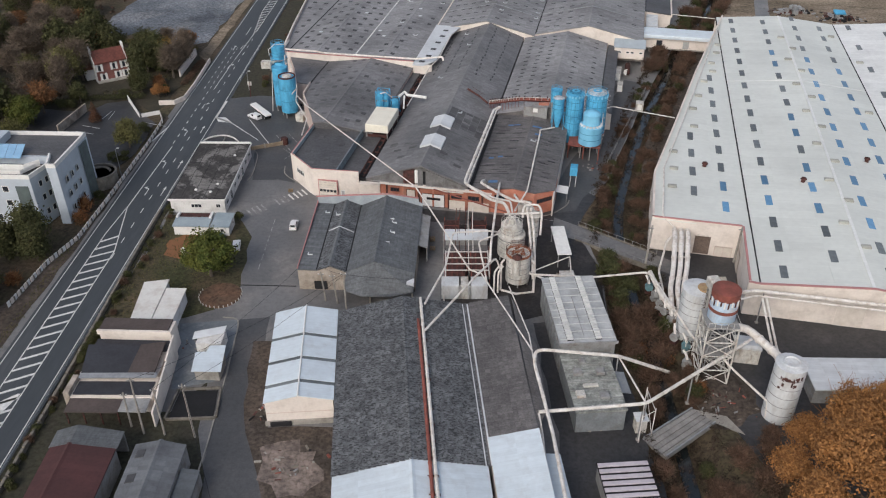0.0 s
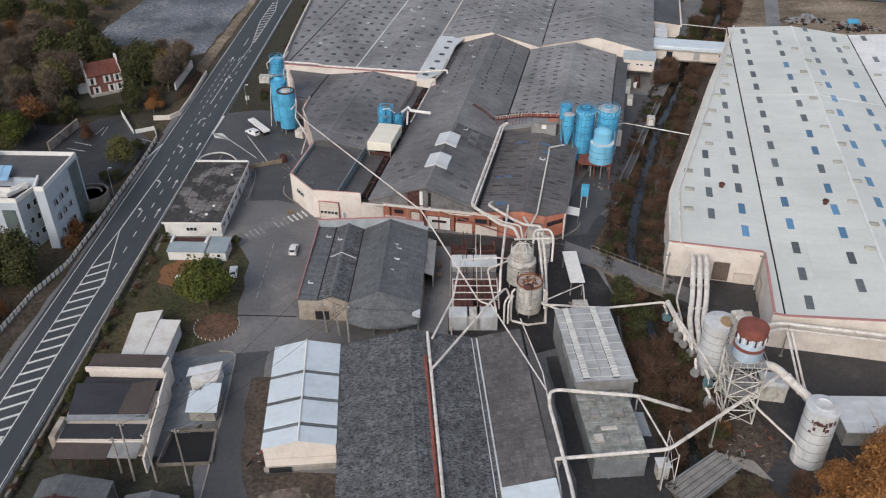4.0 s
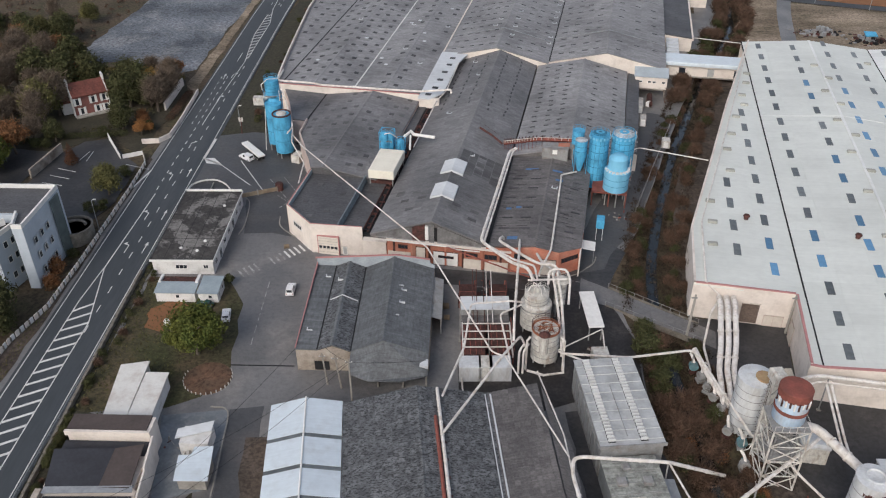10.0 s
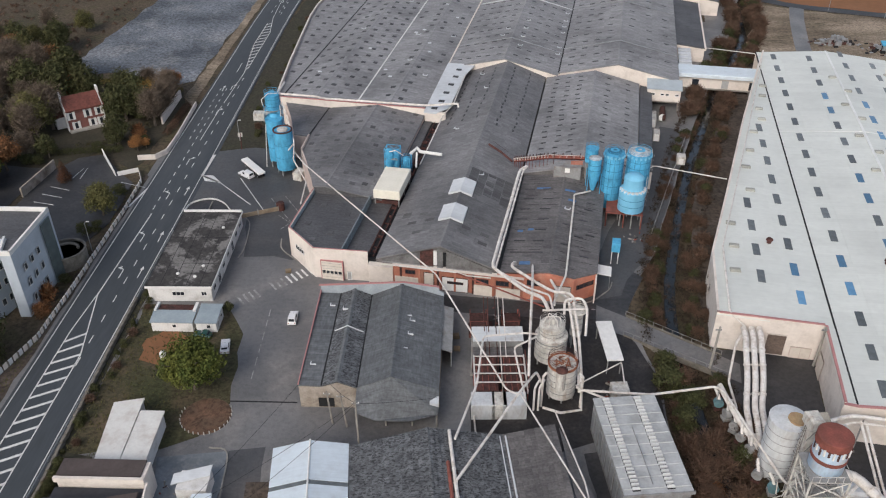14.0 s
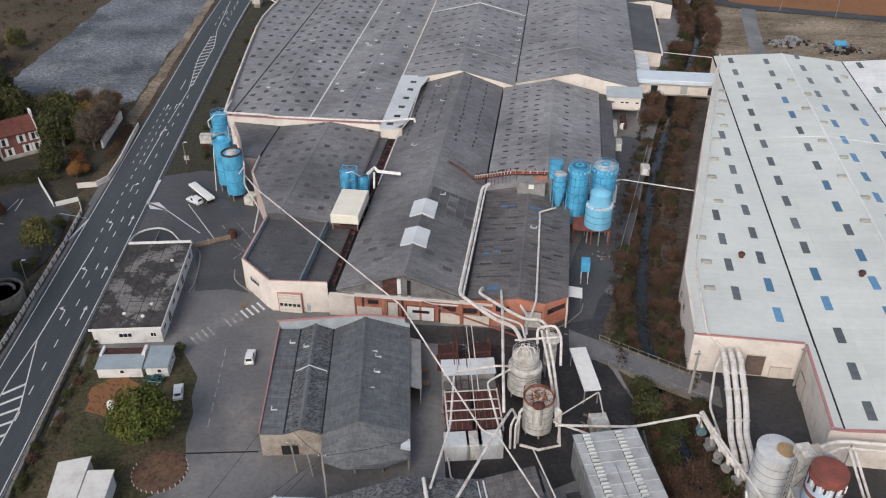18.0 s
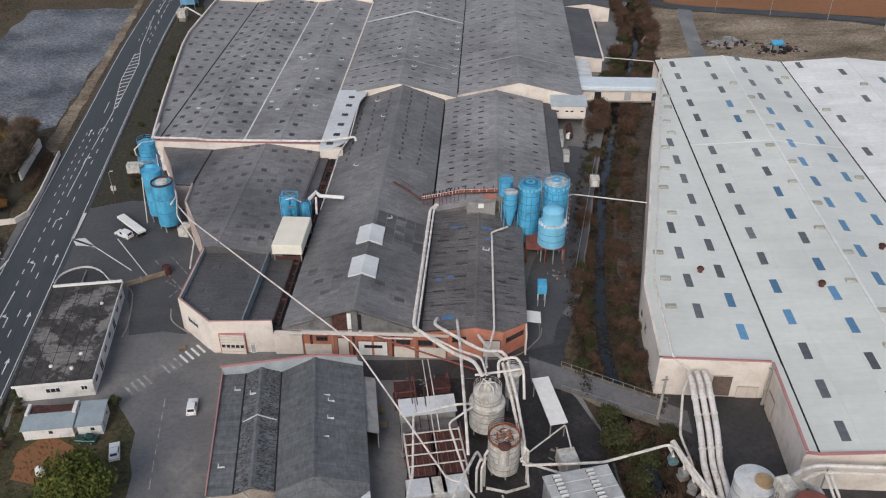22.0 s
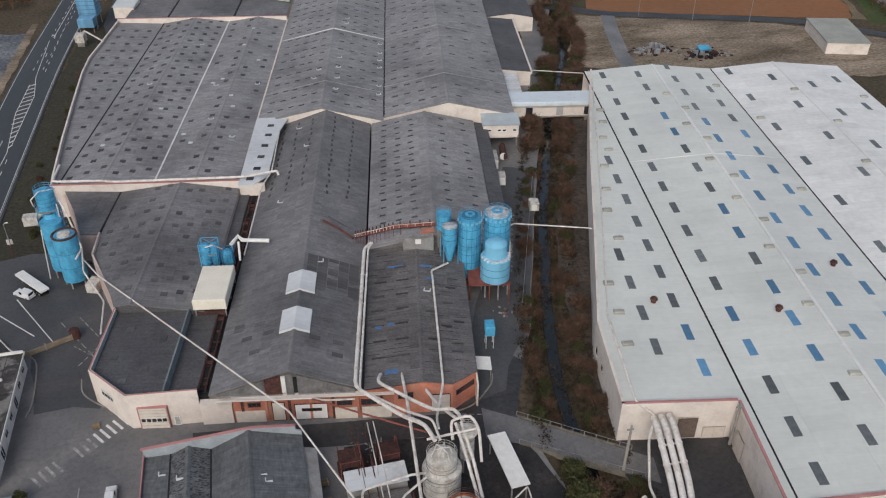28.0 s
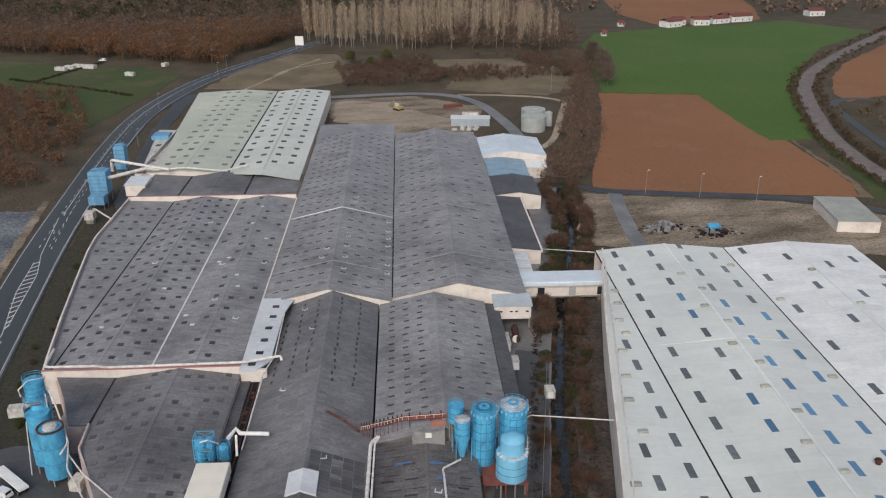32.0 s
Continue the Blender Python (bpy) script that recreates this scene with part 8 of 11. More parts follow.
# small pale patches and hatches scattered on the old roofs
hatch = G().box(-0.55, -0.45, 0, 0.55, 0.45, 0.14).data("roof_hatch", PALE_SHEET)
frame_h = G().box(-0.7, -0.5, 0, -0.5, 0.5, 0.2).box(-0.7, -0.5, 0, 0.7, -0.3, 0.2).box(0.5, -0.5, 0, 0.7, 0.5, 0.2).data("roof_hatch", PALE_SHEET)
for root, prof, places in ((left_back, [(-103.5, 6.7), (-92.5, 8.5), (-81, 7.0), (-71, 8.5), (-61.2, 7.0)], [(-98, 262), (-95, 300), (-88, 283), (-86, 333), (-76, 262), (-73, 275), (-77, 301), (-74.5, 303), (-75.8, 299), (-70, 290), (-68.5, 283), (-72, 330), (-66, 318), (-71, 345), (-79, 268), (-66, 265), (-64, 300)]),
                           (mid_front, [(-56, 5.7), (-42.2, 10.5), (-30.6, 6.2)], [(-46, 256), (-39.2, 204.8), (-50, 231), (-49, 268)]),
                           (brick_hall, [(-30.2, 5.6), (-19.9, 6.9), (-10.3, 5.5)], [(-18.2, 197.6)])):
    for a, b in places:
        piece("roof_hatch", hatch if RNG.random() < 0.55 else frame_h, root, pose(a, b, prof_z(prof, a) + 0.06, 0, 0, RNG.uniform(-15, 15)))
tarp = mat("blue_tarp_patch", (0.1, 0.2, 0.36), (0.08, 0.16, 0.3), 0.7, scale=1, fine=3, amount=0.3)
for a, b, w, d in ((-24.4, 206, 3.2, 0.7), (-18.2, 205.4, 2.4, 0.8), (-17.4, 201.2, 1.8, 0.8), (-25.2, 174.4, 2.2, 1.2), (-27.6, 187, 1.2, 0.8), (-25.4, 187.6, 1.2, 0.8)):
    z = prof_z([(-30.2, 5.6), (-19.9, 6.9), (-10.3, 5.5)], a)
    k_ = 0.063 if a < -19.9 else -0.073
    G().slab([(a - w / 2, b, z + 0.12 - w * k_), (a + w / 2, b, z + 0.12 + w * k_), (a + w / 2, b + d, z + 0.12 + w * k_), (a - w / 2, b + d, z + 0.12 - w * k_)], 0.05).make("tarp_patch", tarp, brick_hall, "faded blue roof patch")
for a, b in [(-28.5, b) for b in (290, 296, 310, 316, 322, 330)] + [(-40.4, b) for b in (288, 296, 304, 312)] + [(-39.5, 348), (-39.6, 343), (-46, 302), (-47, 296)]:
    z = prof_z([(-60.8, 7.2), (-43.5, 11.2), (-27, 7.2)], a)
    piece("roof_hatch", frame_h, [o for o in bpy.data.objects if o.name == "factory_hall.001"][0], pose(a, b, z + 0.08, 0, 0, RNG.uniform(-20, 20)))

# ---- road paint ----
marks = fthing("road_marking", -83, 180, 0.06, "white painted lane lines, arrows and hatching on the road", "road marking", kind="structure", m=ID)
ZP = 0.075


def stripe(x0, y0, x1, y1, w=0.2):
    d = Vector((x1 - x0, y1 - y0)).normalized()
    nx_, ny_ = -d.y * w / 2, d.x * w / 2
    G().prism([(x0 - nx_, y0 - ny_), (x1 - nx_, y1 - ny_), (x1 + nx_, y1 + ny_), (x0 + nx_, y0 + ny_)], ZP - 0.01, ZP).make("stripe", PAINT, marks)


def arrow(x, y, turn):
    stripe(x, y - 2.2, x, y + 0.9, 0.22)
    if turn:
        stripe(x, y + 0.9, x + turn * 0.75, y + 1.5, 0.22)
        G().prism([(x + turn * 0.55, y + 0.9), (x + turn * 0.6, y + 2.2), (x + turn * 1.4, y + 1.6)], ZP - 0.01, ZP).make("arrow_head", PAINT, marks)
    else:
        G().prism([(x - 0.45, y + 0.9), (x + 0.45, y + 0.9), (x, y + 2.4)], ZP - 0.01, ZP).make("arrow_head", PAINT, marks)


stripe(-85.2, 40, -85.2, 160, 0.22), stripe(-85.2, 160, -84.4, 171.5, 0.22), stripe(-80.5, 40, -80.5, 153, 0.22), stripe(-80.5, 153, -84.2, 171.5, 0.22)
for k in range(38):
    y = 42 + k * 3.1
    xr = -80.5 if y < 150 else -80.5 - (y - 150) * 0.19
    if y < 164:
        stripe(-85.1, y, xr, min(y + 2.6, 171), 0.55)
G().prism([(-84.9, 99.5), (-82.2, 101.5), (-80.7, 107.5), (-81.3, 107.5), (-84.9, 104)], ZP - 0.01, ZP).make("stripe", PAINT, marks)
stripe(-84.3, 171.5, -83.3, 204, 0.25), stripe(-82.2, 243, -81.9, 266, 0.2), stripe(-81.8, 268, -81.0, 292, 0.2)
for k in range(46):
    y = 150 + k * 6.45
    if y < 290 or y > 346:
        stripe(-80.2, y, -80.2, y + 2.3, 0.2)
for k in range(18):
    y = 206 + k * 4.2
    stripe(-83.6, y, -83.6, y + 1.8, 0.2)
    if k > 8:
        stripe(-85.4, y, -85.4, y + 1.6, 0.18)
stripe(-83.6, 292, -83.6, 300, 0.2), stripe(-81.0, 292, -83.5, 318, 0.2), stripe(-80.6, 296, -80.3, 330, 0.2), stripe(-80.3, 330, -82.4, 346, 0.2), stripe(-83.5, 318, -83.2, 340, 0.2)
for k in range(15):
    y = 296 + k * 3.1
    w0 = -81.2 - min(2.2, k * 0.4)
    stripe(max(w0, -83.4), y - 1.2, -80.5 if y < 330 else -80.5 - (y - 330) * 0.1, y + 0.6, 0.5)
stripe(-82.4, 346, -83.4, 380, 0.2)
for k in range(30):
    y = 352 + k * 6.4
    c = min(ROAD, key=lambda p: abs(p.y - y))
    stripe(c.x + 2.2, y, c.x + 2.25, y + 2.4, 0.2), stripe(c.x - 0.8, y, c.x - 0.8, y + 2.4, 0.2)
edge = [p for p in ROAD if p.y > 30]
for o in (-5.1, 6.8):
    ribbon(G(), [p for p in edge], o, o + 0.18, ZP - 0.01, ZP).make("edge_line", PAINT, marks)
ribbon(G(), [p for p in edge if p.y > 380], -0.1, 0.15, ZP - 0.01, ZP).make("centre_line", PAINT, marks)
for y in (194, 180):
    arrow(-82.0, y, -1), arrow(-78.0, y, 0)
for x, y, d in ((-81.9, 213, -1), (-77.9, 215, 0), (-82, 231, 1), (-82.2, 262, 1), (-84.6, 279, 0), (-82.2, 280, 1), (-82.2, 366, -1), (-82, 384, -1)):
    arrow(x, y, d)
stripe(-76.2, 223, -75.9, 234.5, 0.7), stripe(-76.2, 223, -70.4, 219.2, 0.5), stripe(-70.4, 219.2, -60.5, 208.8, 0.25), stripe(-66, 222, -56, 205, 0.2), stripe(-90, 207, -88.2, 216, 0.5), stripe(-89, 216.5, -96, 219, 0.18)
G().prism([(-76.1, 223), (-73.4, 223.2), (-70.4, 219.4), (-74.8, 220.2)], ZP - 0.01, ZP).make("island_mark", PAINT, marks)
yard_marks = fthing("yard_marking", -48, 178, 0, "worn white zebra crossing and lines in the yard", "road marking", kind="structure", m=ID)
WORN = mat("worn_paint", (0.42, 0.41, 0.4), (0.2, 0.19, 0.185), 0.9, scale=0.8, fine=3, amount=0.4)
for k in range(15):
    f = k / 14
    x, y = -54.2 + 13.4 * f, 170.4 + 11.8 * f
    if 0.28 < f < 0.42:
        continue
    G().prism([(x - 0.9, y + 1.3), (x - 0.55, y + 1.6), (x + 1.3, y - 0.8), (x + 0.95, y - 1.1)], 0.055, 0.065).make("zebra_bar", WORN if f < 0.6 else PAINT, yard_marks)
for p, q in (((-51, 198), (-46, 206)), ((-52.6, 204), (-47, 198.6)), ((-56, 212), (-46.6, 197)), ((-46, 203), (-41.8, 190)), ((-47.2, 168), (-46.6, 146)), ((-52.6, 213), (-45.6, 201.5)), ((15.3, 170.3), (22.8, 168.5))):
    d = (Vector(q) - Vector(p)).normalized()
    for k in range(6):
        a, b = Vector(p) + (Vector(q) - Vector(p)) * (k / 6), Vector(p) + (Vector(q) - Vector(p)) * ((k + 0.65) / 6)
        G().prism([(a.x - d.y * 0.09, a.y + d.x * 0.09), (a.x + d.y * 0.09, a.y - d.x * 0.09), (b.x + d.y * 0.09, b.y - d.x * 0.09), (b.x - d.y * 0.09, b.y + d.x * 0.09)], 0.055, 0.066).make("dash", WORN, yard_marks)
G().box(-51.5, 141.4, 0.0, -37.2, 141.7, 0.02).make("drain_slot", BLACK, yard_marks)
# pale kerbs in the yard
kerb = fthing("kerb", -45, 186, 0, "pale concrete kerb along the yard edge", "kerb", kind="structure", m=ID)
for line in ([(-60.4, 203), (-58.6, 199.6), (-57.7, 190), (-58.2, 186)], [(-50, 194), (-49.2, 190), (-46, 186.4), (-41, 182.8), (-38.6, 182.4)], [(13.3, 170.8), (17.8, 172.1), (21.2, 175.2), (22.5, 176.9), (23.2, 179)], [(-44.6, 60), (-43.8, 90), (-44.4, 104), (-45.8, 122), (-46.8, 129.6), (-50, 130.6)]):
    pts = spline([Vector(p) for p in line], 5)
    ribbon(G(), pts, -0.12, 0.12, 0, 0.16).make("kerb_run", CONCRETE, kerb)

# ---- walls, fences, rails along the road ----
t = fthing("roadside_fence", -90.2, 157, 0, "pale fence of concrete panels and posts beside the road", "fence", m=ID)
line = [(-94.6, 132), (-93.2, 147), (-90.4, 157.5), (-90.0, 174), (-90.0, 205), (-90.6, 219), (-93.4, 225)]
for p, q in zip(line, line[1:]):
    n = max(1, round(math.dist(p, q) / 1.3))
    for k in range(n):
        a = (p[0] + (q[0] - p[0]) * k / n, p[1] + (q[1] - p[1]) * k / n)
        b = (p[0] + (q[0] - p[0]) * (k + 0.72) / n, p[1] + (q[1] - p[1]) * (k + 0.72) / n)
        G().wall(a[0], a[1], b[0], b[1], 0.14, 0, [(0, 1.3), (1, 1.3)]).make("panel", CREAM if k % 2 else WHITEWASH, t)
        if k % 2:
            G().box(b[0] - 0.1, b[1] + 0.05, 0, b[0] + 0.2, b[1] + 0.3, 1.2).make("post", STONE, t)
t = fthing("white_gate", -93, 225, 0, "white swinging gate beside the parking lot", "gate", m=ID)
G().wall(-98.4, 222.2, -105.8, 233.6, 0.15, 0, [(0, 1.4), (1, 2.0)]).make("leaf", WHITEPAINT, t), G().wall(-93.4, 224.8, -98.0, 222.4, 0.15, 0, [(0, 1.2), (1, 1.2)]).make("leaf", WHITEPAINT, t)
t = fthing("garden_wall", -89, 245, 0, "cream garden wall with a clipped russet hedge", "garden wall", m=ID)
for p, q in zip([(-95.6, 231), (-91, 231.6), (-88.8, 235), (-88.6, 245), (-89.4, 266)], [(-91, 231.6), (-88.8, 235), (-88.6, 245), (-89.4, 266)]):
    G().wall(p[0], p[1], q[0], q[1], 0.35, 0, [(0, 1.4), (1, 1.4)]).make("wall_run", CREAM, t)
G().wall(-95.6, 253, -95.8, 272, 0.5, 0, [(0, 2.4), (1, 2.4)]).make("wall_run", CREAM, t)
t = fthing("parking_wall", -117, 219, 0, "old cream wall behind the parking lot", "wall", m=ID)
G().wall(-116.0, 226, -118, 211, 0.4, 0, [(0, 2.6), (1, 2.6)]).make("wall_run", GRIMEWASH, t)
patch("parking_lot", [(-96, 186), (-92, 200), (-93, 219), (-98, 224), (-106, 234), (-112, 232), (-116, 224), (-118, 205), (-116, 183), (-100, 182)], 0.03, DARKYARD, "dark asphalt parking lot", "parking lot", jag=0.3)
patch("parking_upper", [(-138, 196), (-119.5, 200), (-118.8, 226), (-136, 228)], 0.03, DARKYARD, "dark asphalt parking lot behind the old wall", "parking lot", jag=0.3)
t = fthing("parking_marking", -110, 218, 0, "worn white parking bay lines on the asphalt", "road marking", m=ID)
for x0, y0, x1, y1 in ((-109.2, 221, -108.4, 226), (-107.2, 220.6, -107.4, 226.2), (-113.2, 216.4, -107.6, 214.6), (-113.6, 212.6, -108, 211), (-114, 208.8, -108.4, 207.4), (-114.2, 205, -108.6, 203.8)):
    d = (Vector((x1, y1)) - Vector((x0, y0))).normalized() * 0.07
    G().prism([(x0 - d.y, y0 + d.x), (x0 + d.y, y0 - d.x), (x1 + d.y, y1 - d.x), (x1 - d.y, y1 + d.x)], 0.03, 0.075).make("line", PAINT, t)
patch("woodland_floor", [(-96, 226), (-94, 230), (-93.5, 268), (-97, 278), (-112, 276), (-142, 286), (-240, 300), (-240, 195), (-140, 195), (-122, 200), (-119, 212), (-117, 227), (-107, 236)], -0.02, mat("leaf_litter", (0.06, 0.05, 0.036), (0.04, 0.038, 0.026), 0.97, scale=0.15, fine=1.5, bump=0.5, amount=0.6), "dark leaf litter under the trees", "woodland floor", jag=0.8)
patch("verge_west", [(-91, 100), (-89.6, 158), (-89.8, 222), (-91.2, 224), (-92, 158), (-97, 130)], 0.05, DIRT, "brown dirt verge along the road", "verge", jag=0.3)
patch("verge_east", [(-75.2, 40), (-75.2, 196), (-73.8, 196), (-73.4, 40)], 0.07, DARKVERGE, "narrow dark grass verge along the road", "verge", jag=0.25)
patch("verge_far", [(-75.4, 236), (-75.2, 340), (-72, 400), (-66, 400), (-64, 330), (-63.4, 300), (-60, 262), (-58, 238), (-66, 239)], 0.03, DARKVERGE, "dark overgrown verge beside the factory", "verge", jag=0.6)
patch("path_west", [(-95, 272), (-91, 266), (-90.5, 330), (-90, 400), (-92.6, 400), (-93.6, 330)], 0.0, GRAVEL, "pale gravel shoulder of the road", "shoulder", jag=0.4)
t = fthing("retaining_wall", -74.6, 130, 0, "old stone retaining wall beside the road", "wall", kind="structure", m=ID)
blk = [G().cham(-0.28, -0.95 * w, 0, 0.28, 0.95 * w, h, 0.06).data("stone_block", STONE) for w, h in ((1, 0.55), (0.8, 0.6), (1.1, 0.5))]
for k in range(64):
    for r in range(2):
        piece("stone_block", blk[(k + r * 2) % 3], t, pose(-74.6 + 0.8 * math.sin(k * 0.07) - (0.8 if k < 20 else 0), 42 + k * 2.0 + r, 0.5 * r, 0, 0, RNG.uniform(-2, 2)))
t = fthing("guard_rail", -75.3, 120, 0, "grey steel guard rail along the road", "guard rail", m=ID)
for z in (0.45, 0.62):
    G().tube([(-75.5, 40, z), (-75.5, 196, z)], 0.08, 5).make("beam", STEEL, t)
for k in range(40):
    G().box(-75.6, 41 + k * 3.9, 0, -75.45, 41.15 + k * 3.9, 0.66).make("post", STEEL, t)
t = fthing("guard_rail", -75.2, 246, 0, "grey steel guard rail along the far road", "guard rail", m=ID)
pts = [(p.x + 7.6, p.y, 0.6) for p in ROAD if 244 < p.y < 560]
G().tube(pts, 0.1, 5).make("beam", STEEL, t)
for p in pts[::2]:
    G().box(p[0] - 0.05, p[1] - 0.05, 0, p[0] + 0.05, p[1] + 0.05, 0.6).make("post", STEEL, t)
t = fthing("lane_fence", 43, 222, 0, "thin grey wire fence along the river lane", "fence", m=ID)
fa, fb_ = Vector((34.8, 198)), Vector((52, 245.6))
for k in range(18):
    c = fa.lerp(fb_, k / 17)
    G().tube([(c.x, c.y, 0), (c.x, c.y, 1.7)], 0.06, 5).make("post", CONCRETE, t)
for z in (0.5, 1.1, 1.65):
    G().tube([(fa.x, fa.y, z), (fb_.x, fb_.y, z)], 0.03, 4).make("wire", STEEL, t)
# gatehouse barrier
t = thing("gate_barrier", -57.5, 204, 0, 24, "rusty sliding gate across the entrance", "gate")
G().box(-5, -0.1, 0.2, 5.6, 0.1, 1.3).make("leaf", mat("sandy_gate", (0.3, 0.25, 0.18), (0.2, 0.15, 0.11), 0.9, scale=0.6, fine=3, amount=0.3), t)
G().lathe(5.6, 0.6, [(1.0, 0), (1.0, 1.8), (0.8, 2.0)], 12).make("drum", RUST, t)
for x in (-5, 0, 5):
    G().box(x - 0.15, -0.15, 0, x + 0.15, 0.15, 1.6).make("post", CONCRETE, t)

# ---- bridges ----
t = fthing("road_bridge", 32, 160, 0, "grey concrete road bridge over the river", "bridge", m=ID)
up = [(19, 171), (24, 167.6), (41, 155.6), (43.5, 153.8), (42.5, 148.6), (40, 150.4), (23, 161.6), (18, 164)]
G().prism(up, -0.7, 0.07).make("deck", YARD, t)
for p, q in (((23, 161.4), (40.4, 150)), ((24.4, 167.6), (40.6, 156))):
    G().wall(p[0], p[1], q[0], q[1], 0.3, -0.9, [(0, 0.3), (1, 0.3)]).make("parapet", STONE, t)
    d = Vector(q) - Vector(p)
    for k in range(11):
        c = Vector(p) + d * (k / 10)
        G().box(c.x - 0.05, c.y + 0.1, 0.3, c.x + 0.05, c.y + 0.2, 1.2).make("rail_post", GREYSTEEL, t)
    G().tube([(p[0], p[1] + 0.15, 1.2), (q[0], q[1] + 0.15, 1.2)], 0.05, 5).make("hand_rail", GREYSTEEL, t)
for x, y in ((27.5, 162.5), (38.8, 154.4)):
    G().box(x - 0.6, y - 4, -2.7, x + 0.6, y + 3, -0.7).make("abutment", CONCRETE, t)
t = fthing("plank_bridge", 36, 101, 0, "low concrete bridge with long weathered deck strips", "bridge", m=ID)
A_, B_, C_, D_ = Vector((29.2, 100.6)), Vector((38.9, 108.2)), Vector((42.2, 104.9)), Vector((32.4, 96.8))
PLANK = mat("weathered_deck", (0.27, 0.26, 0.25), (0.2, 0.19, 0.185), 0.9, scale=0.4, fine=3, amount=0.3, rand=0.15)
for k in range(5):
    f0, f1 = k / 5 + 0.012, (k + 1) / 5 - 0.012
    p = [A_.lerp(D_, f0), B_.lerp(C_, f0), B_.lerp(C_, f1), A_.lerp(D_, f1)]
    G().prism([tuple(v) for v in p], -0.25, 0.12 + 0.03 * (k % 2)).make("deck_strip", PLANK, t)
G().prism([tuple(v) for v in (A_, B_, C_, D_)], -0.6, -0.25).make("beam", CONCRETE, t)
for a, b in ((A_, B_), (D_, C_)):
    G().wall(a.x, a.y, b.x, b.y, 0.25, -0.3, [(0, 0.45), (1, 0.45)]).make("kerb_beam", STEEL, t)
G().prism([tuple(B_), (44.5, 106.6), (46.6, 102.4), tuple(C_)], -0.3, 0.08).make("approach", CONCRETE, t)
# ribbed pale shed in the east yard
t, s = hall("flank", [(60, 3.2), (84, 3.6)], 110.5, 118.5, "low pale ribbed roof in the east yard", [PALE_SHEET], GREYSTEEL, m=ID, run=3, wide=1.0, gut=False)
t.name = "low_shed"
ORG[t.name] = (72, 110.5, 0)

# ---- west neighbours: white office building, red-roofed house ----
t = fthing("office_building", -104, 162, 0, "white modern office building with grey glass strips", "office building", m=ID)
WHITEWALL = mat("white_facade", (0.46, 0.51, 0.57), (0.41, 0.455, 0.51), 0.7, scale=0.3, fine=2, bump=0.05, amount=0.1)
GLASSW = mat("grey_green_glazing", (0.12, 0.15, 0.15), (0.09, 0.11, 0.115), 0.15, scale=0.5, fine=2, bump=0, amount=0.2, spec=0.7)
MAIN = [(-135, 180.8), (-94.4, 180.8), (-94.8, 164.2), (-97.0, 164.2), (-98.6, 169.6), (-135, 169.6)]
LOW = [(-140, 162.4), (-100.6, 162.4), (-98.7, 169.5), (-140, 169.5)]
G().prism(MAIN, 0, 14.8).make("wall", WHITEWALL, t)
G().prism([(-134.4, 180.2), (-95.0, 180.2), (-95.3, 164.8), (-96.8, 164.8), (-98.2, 170.2), (-134.4, 170.2)], 14.8, 15.0).make("roof_deck", FELT, t)
for p, q in zip(MAIN[:5], MAIN[1:5]):
    G().wall(q[0], q[1], p[0], p[1], 0.4, 14.8, [(0, 15.8), (1, 15.8)]).make("parapet", WHITEPAINT, t)
G().prism(LOW, 0, 12.8).make("wall", WHITEWALL, t)
for p, q in zip(LOW[:3], LOW[1:3]):
    G().wall(p[0], p[1], q[0], q[1], 0.35, 12.8, [(0, 13.8), (1, 13.8)]).make("parapet", WHITEPAINT, t)
G().prism([(-139.6, 162.8), (-101.0, 162.8), (-99.4, 169.3), (-139.6, 169.3)], 12.8, 13.0).make("roof_deck", BLACK, t)
for o, z in ((2.0, 13.9), (3.6, 14.5)):
    G().wall(-136, 162.4 + o, -103.4, 162.4 + o, 0.3, 12.8, [(0, z), (1, z)]).make("parapet", WHITEPAINT, t)
    G().wall(-103.4, 162.4 + o, -101.4 + o * 0.2, 168.6, 0.3, 12.8, [(0, z), (1, z)]).make("parapet", WHITEPAINT, t)
G().box(-134, 172, 14.8, -112, 179, 16.8).make("penthouse", WHITEWALL, t)
for k in range(5):
    G().slab([(-114 + k * 1.9, 168, 15.2), (-112.2 + k * 1.9, 168, 15.2), (-112.2 + k * 1.9, 171.6, 17.0), (-114 + k * 1.9, 171.6, 17.0)], 0.1).make("glass_roof_pane", mat("sky_glass", (0.25, 0.42, 0.6), (0.2, 0.36, 0.54), 0.2, scale=0.5, fine=2, bump=0, amount=0.2, spec=0.7), t)
G().box(-94.35, 175.8, 0, -94.1, 179.6, 14.4).make("glass_strip", GLASSW, t), G().prism([(-97.05, 164.1), (-98.68, 169.4), (-98.5, 169.5), (-96.9, 164.2)], 2, 13.6).make("glass_strip", GLASSW, t)
for z in (2.2, 6.0, 9.6):
    for y in (166.6, 169.4, 172.2):
        opening(t, -94.4, y, -94.4, y + 1.2, z, z + 1.6, WHITEPAINT, WINDOW)
    for x in (-118.5, -114.6, -111.0, -107.6):
        opening(t, x, 162.4, x + 1.5, 162.4, z - 0.2, z + 1.4, WHITEPAINT, WINDOW)
    for k in (0.3, 0.58):
        opening(t, -100.6 + 1.9 * k, 162.4 + 7.1 * k, -100.6 + 1.9 * (k + 0.16), 162.4 + 7.1 * (k + 0.16), z, z + 1.6, WHITEPAINT, WINDOW)
G().box(-104.4, 162.3, 3, -101.4, 162.5, 11).make("glass_strip", GLASSW, t)
